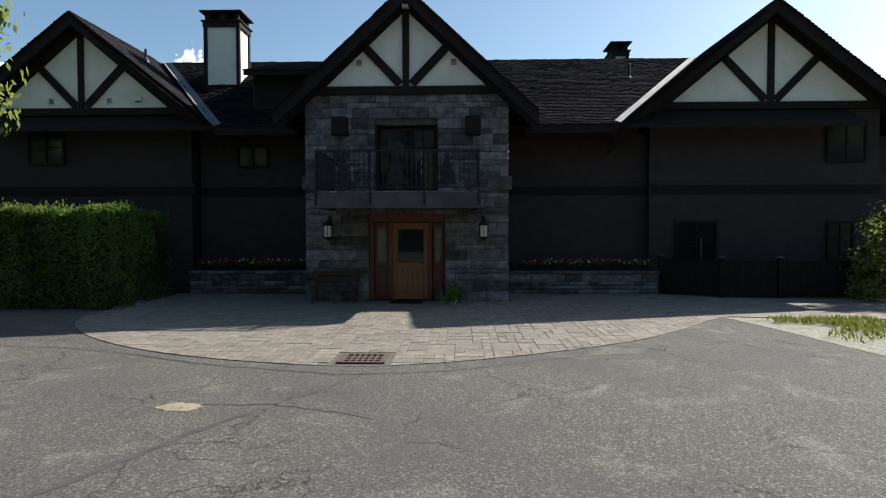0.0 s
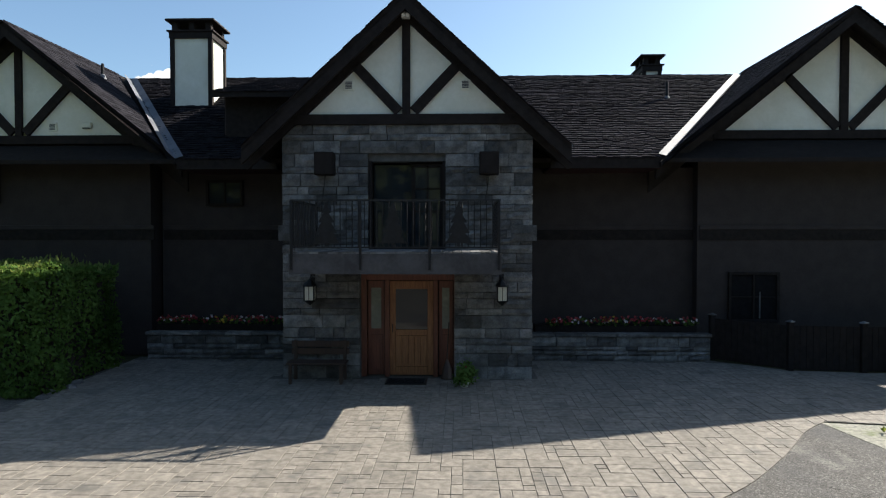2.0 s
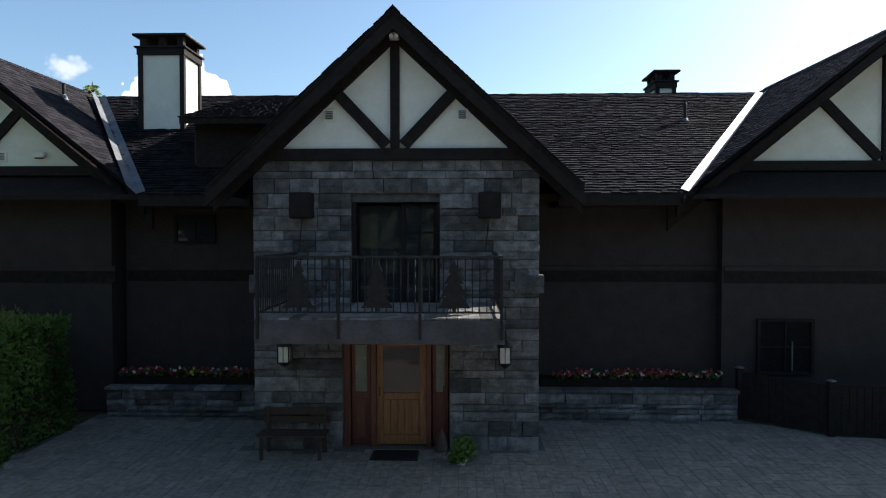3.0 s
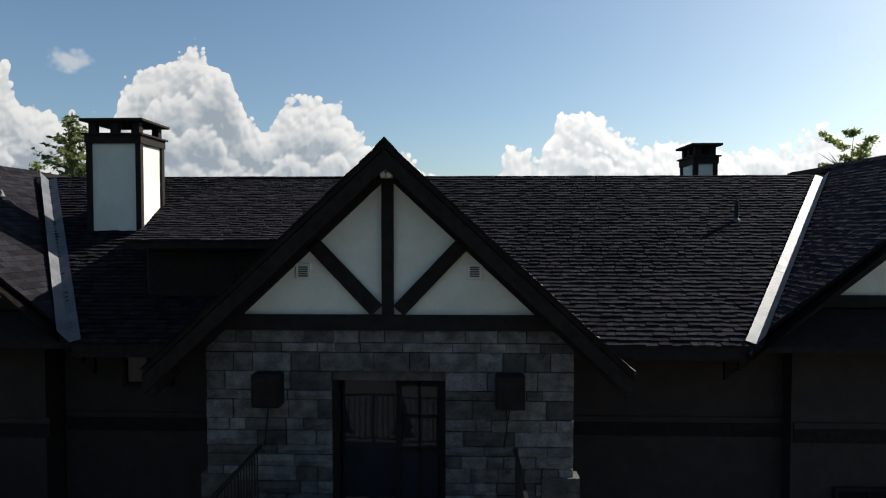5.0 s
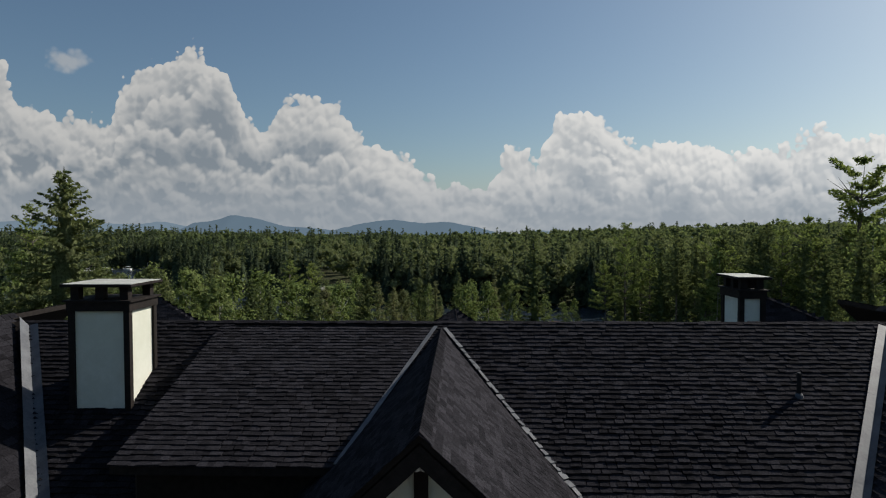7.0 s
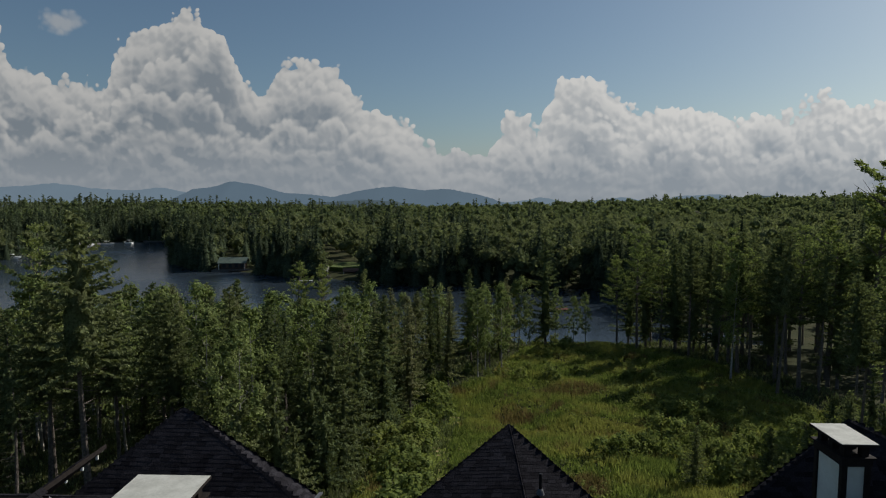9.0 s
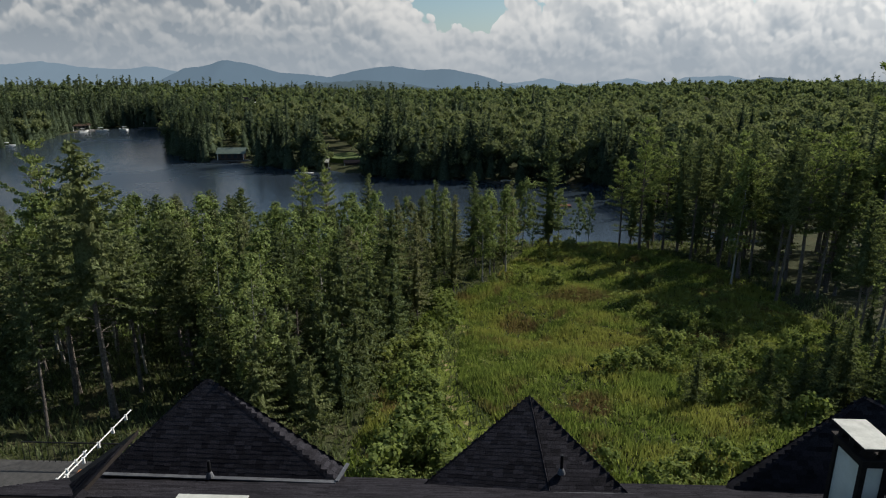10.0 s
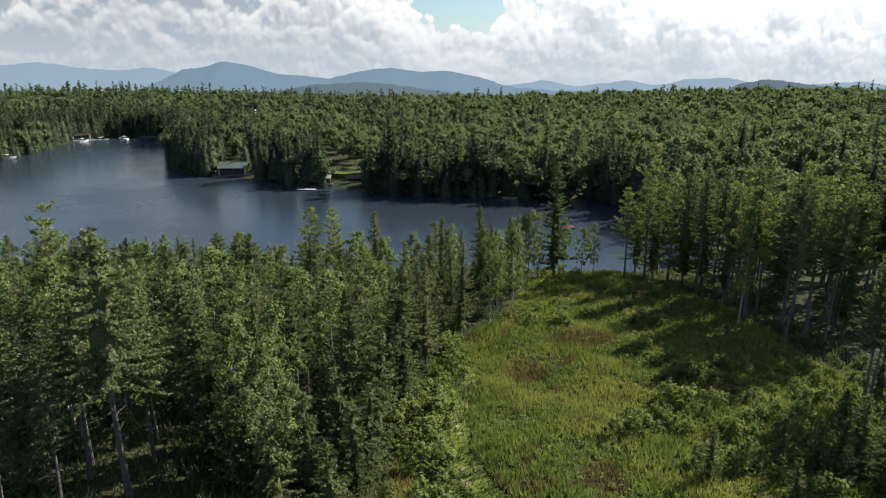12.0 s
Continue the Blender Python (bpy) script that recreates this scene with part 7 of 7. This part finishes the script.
def dock(x, y, w, d, mat, label, turn=0):
    dk = thing("dock", label, "dock", "docks", at=(x, y, -11.3))
    dk.rotation_euler.z = radians(turn)
    for k in range(6):
        part("plank", box(-w / 2 + k * w / 6, -w / 2 + (k + 1) * w / 6 - 0.03, -d / 2, d / 2, 0.25, 0.32), M[mat], dk)
    for px in (-w / 2 + 0.1, w / 2 - 0.2):
        part("float", box(px, px + 0.12, -d / 2 + 0.1, d / 2 - 0.1, -0.3, 0.25), M["benchwood"], dk)


dock(-48.5, 180, 5.5, 1.3, "white", "pale floating swim raft", 4)
dock(21.7, 136, 2.6, 2.2, "redwood", "red-brown floating raft on the lake")
dock(-75, 203, 9, 1.2, "benchwood", "dark wooden dock along the shore", 12)
dock(-104, 262, 7, 1.2, "benchwood", "dark wooden dock on the point", 0)


def boat(x, y, turn, ln=6.0):
    b = thing("motor_boat", "white motor boat moored at the shore", "boat", "moored boats", at=(x, y, -11.35))
    b.rotation_euler.z = radians(turn)
    bm = bmesh.new()
    secs = []
    for s, w, lo, hi in ((-0.5, 0.95, 0.0, 0.9), (-0.1, 1.1, -0.05, 0.95), (0.25, 0.85, 0.0, 1.05), (0.5, 0.05, 0.55, 1.2)):
        secs.append([bm.verts.new((s * ln, -w, hi)), bm.verts.new((s * ln, -w * 0.7, lo)), bm.verts.new((s * ln, w * 0.7, lo)), bm.verts.new((s * ln, w, hi))])
    for a, c in zip(secs, secs[1:]):
        for k in range(4):
            bm.faces.new((a[k], a[(k + 1) % 4], c[(k + 1) % 4], c[k]))
    bm.faces.new(secs[0]), bm.faces.new(secs[-1][::-1])
    part("hull", bm, M["white"], b)
    part("windscreen", box(0.02 * ln, 0.1 * ln, -0.75, 0.75, 0.95, 1.5), M["glass"], b)
    part("canopy", box(-0.3 * ln, 0.05 * ln, -0.85, 0.85, 1.9, 1.98), M["white"], b)
    for px in (-0.28, 0.0):
        part("canopy_post", box(px * ln, px * ln + 0.05, -0.8, -0.75, 0.9, 1.9), M["iron"], b)


boat(-183, 311, 15), boat(-176, 318, 170, 5), boat(-181, 240, 20, 5.5), boat(-189, 305, 60, 5)
tub = outline_mesh("lawn", [(-47, 199), (-40, 196), (-34, 198), (-35, 206), (-40, 214), (-46, 209)], -8.9, M["lawn"], 2.2)
tagged(tub, "bright mown lawn on the far shore", "lawn", kind="structure")
for k in range(2):
    fh = thing("far_house", "white house between the far trees", "house", "far houses", at=((-142, -60)[k], (410, 300)[k], (-5.5, -6.5)[k]))
    part("wall", box(-5, 5, -4, 4, -6, 5), M["white"], fh)
    for s in (-1, 1):
        part("roof", add_slab(bmesh.new(), [(-5.5, s * 4.6, 4.7), (5.5, s * 4.6, 4.7), (5.5, 0, 8), (-5.5, 0, 8)], 0.2), M["shingle"], fh)


# ---- pavers of the forecourt ----
def cut_to_apron(x0, x1, y0, y1):
    """A paver's outline, cut along the apron's edge where it crosses it."""
    poly = [(x0, y0), (x1, y0), (x1, y1), (x0, y1)]
    cx, cy = (x0 + x1) / 2, (y0 + y1) / 2
    if all(inside(APRON, px, py) for px, py in poly):
        return poly
    if not any(inside(APRON, px, py) for px, py in poly):
        return []
    def away(edge):
        (ax, ay), (bx, by) = edge
        ln = math.hypot(bx - ax, by - ay)
        s = min(max(((cx - ax) * (bx - ax) + (cy - ay) * (by - ay)) / (ln * ln + 1e-9), 0), 1)
        return math.hypot(cx - ax - s * (bx - ax), cy - ay - s * (by - ay)) if ln > 1e-6 else 99

    for (ax, ay), (bx, by) in [min(zip(APRON, APRON[1:] + APRON[:1]), key=away)]:
        side = lambda p: (bx - ax) * (p[1] - ay) - (by - ay) * (p[0] - ax)
        out = []
        for p, q in zip(poly, poly[1:] + poly[:1]):
            a, b = side(p), side(q)
            if a >= 0:
                out.append(p)
            if (a >= 0) != (b >= 0):
                t = a / (a - b)
                out.append((p[0] + (q[0] - p[0]) * t, p[1] + (q[1] - p[1]) * t))
        poly = out
        if len(poly) < 3:
            return []
    return poly


rnd = random.Random(91)
UNIT = 0.148
taken = {}
verts, faces, shared, single = [], [], {}, 0
for iy in range(-58, 17):
    for ix in range(-49, 110):
        if (ix, iy) in taken:
            continue
        w, d = rnd.choice(((1, 1), (2, 1), (2, 2), (3, 2), (2, 2), (2, 3), (3, 3), (2, 2), (1, 2), (3, 2)))
        while w > 1 and any((ix + i, iy) in taken for i in range(w)):
            w -= 1
        while d > 1 and any((ix + i, iy + j) in taken for i in range(w) for j in range(d)):
            d -= 1
        for i in range(w):
            for j in range(d):
                taken[(ix + i, iy + j)] = 1
        x0, y0 = ix * UNIT, iy * UNIT
        x1, y1 = x0 + w * UNIT, y0 + d * UNIT
        if x1 > -0.31 and x0 < 0.35 and y1 > -7.90 and y0 < -7.30:
            continue
        if x1 > -2.7 and x0 < 2.7 and y1 > 0.03 or y1 > 2.06:
            continue
        g, top, b = 0.0038, 0.0115 + rnd.choice((0, 0.0015, 0.003)), 0.004
        outline = cut_to_apron(x0 + g, x1 - g, y0 + g, y1 - g)
        mx, my = (sum(p[i] for p in outline) / max(len(outline), 1) for i in (0, 1))
        if len(outline) < 3 or not all(inside(APRON, mx + (p[0] - mx) * 0.8, my + (p[1] - my) * 0.8) for p in outline):
            continue
        if len(outline) == 4 and all(inside(APRON, px, py) for px, py in ((x0, y0), (x1, y0), (x1, y1), (x0, y1))) and -2.6 < x0 < 3.6 and -7.2 < y0 < -4.2 and single < 300:
            key = (w, d)
            if key not in shared:
                W2, D2 = w * UNIT - 2 * g, d * UNIT - 2 * g
                me = bpy.data.meshes.new("paver")
                me.from_pydata([(0, 0, -0.03), (W2, 0, -0.03), (W2, D2, -0.03), (0, D2, -0.03), (0, 0, -b), (W2, 0, -b), (W2, D2, -b), (0, D2, -b), (b, b, 0), (W2 - b, b, 0), (W2 - b, D2 - b, 0), (b, D2 - b, 0)], [],
                               [(8, 9, 10, 11)] + [(i, (i + 1) % 4, 4 + (i + 1) % 4, 4 + i) for i in range(4)] + [(4 + i, 4 + (i + 1) % 4, 8 + (i + 1) % 4, 8 + i) for i in range(4)])
                me.materials.append(M["paver"])
                shared[key] = me
            ob = new("paver", shared[key])
            ob.parent = apron
            ob.matrix_local = pose(x0 + g, y0 + g, top, rnd.uniform(-0.5, 0.5), rnd.uniform(-0.5, 0.5), rnd.uniform(-0.6, 0.6))
            single += 1
            continue
        k, n = len(verts), len(outline)
        mx, my = sum(p[0] for p in outline) / n, sum(p[1] for p in outline) / n
        verts += [(px, py, 0.0) for px, py in outline] + [(px, py, top - b) for px, py in outline]
        verts += [(px + math.copysign(min(b, abs(mx - px)), mx - px), py + math.copysign(min(b, abs(my - py)), my - py), top) for px, py in outline]
        faces += [tuple(range(k + 2 * n, k + 3 * n))] + [(k + r * n + i, k + r * n + (i + 1) % n, k + (r + 1) * n + (i + 1) % n, k + (r + 1) * n + i) for r in (0, 1) for i in range(n)]
tagged(mesh_object("pavers", verts, faces, M["paver"], apron), kind="stuff")
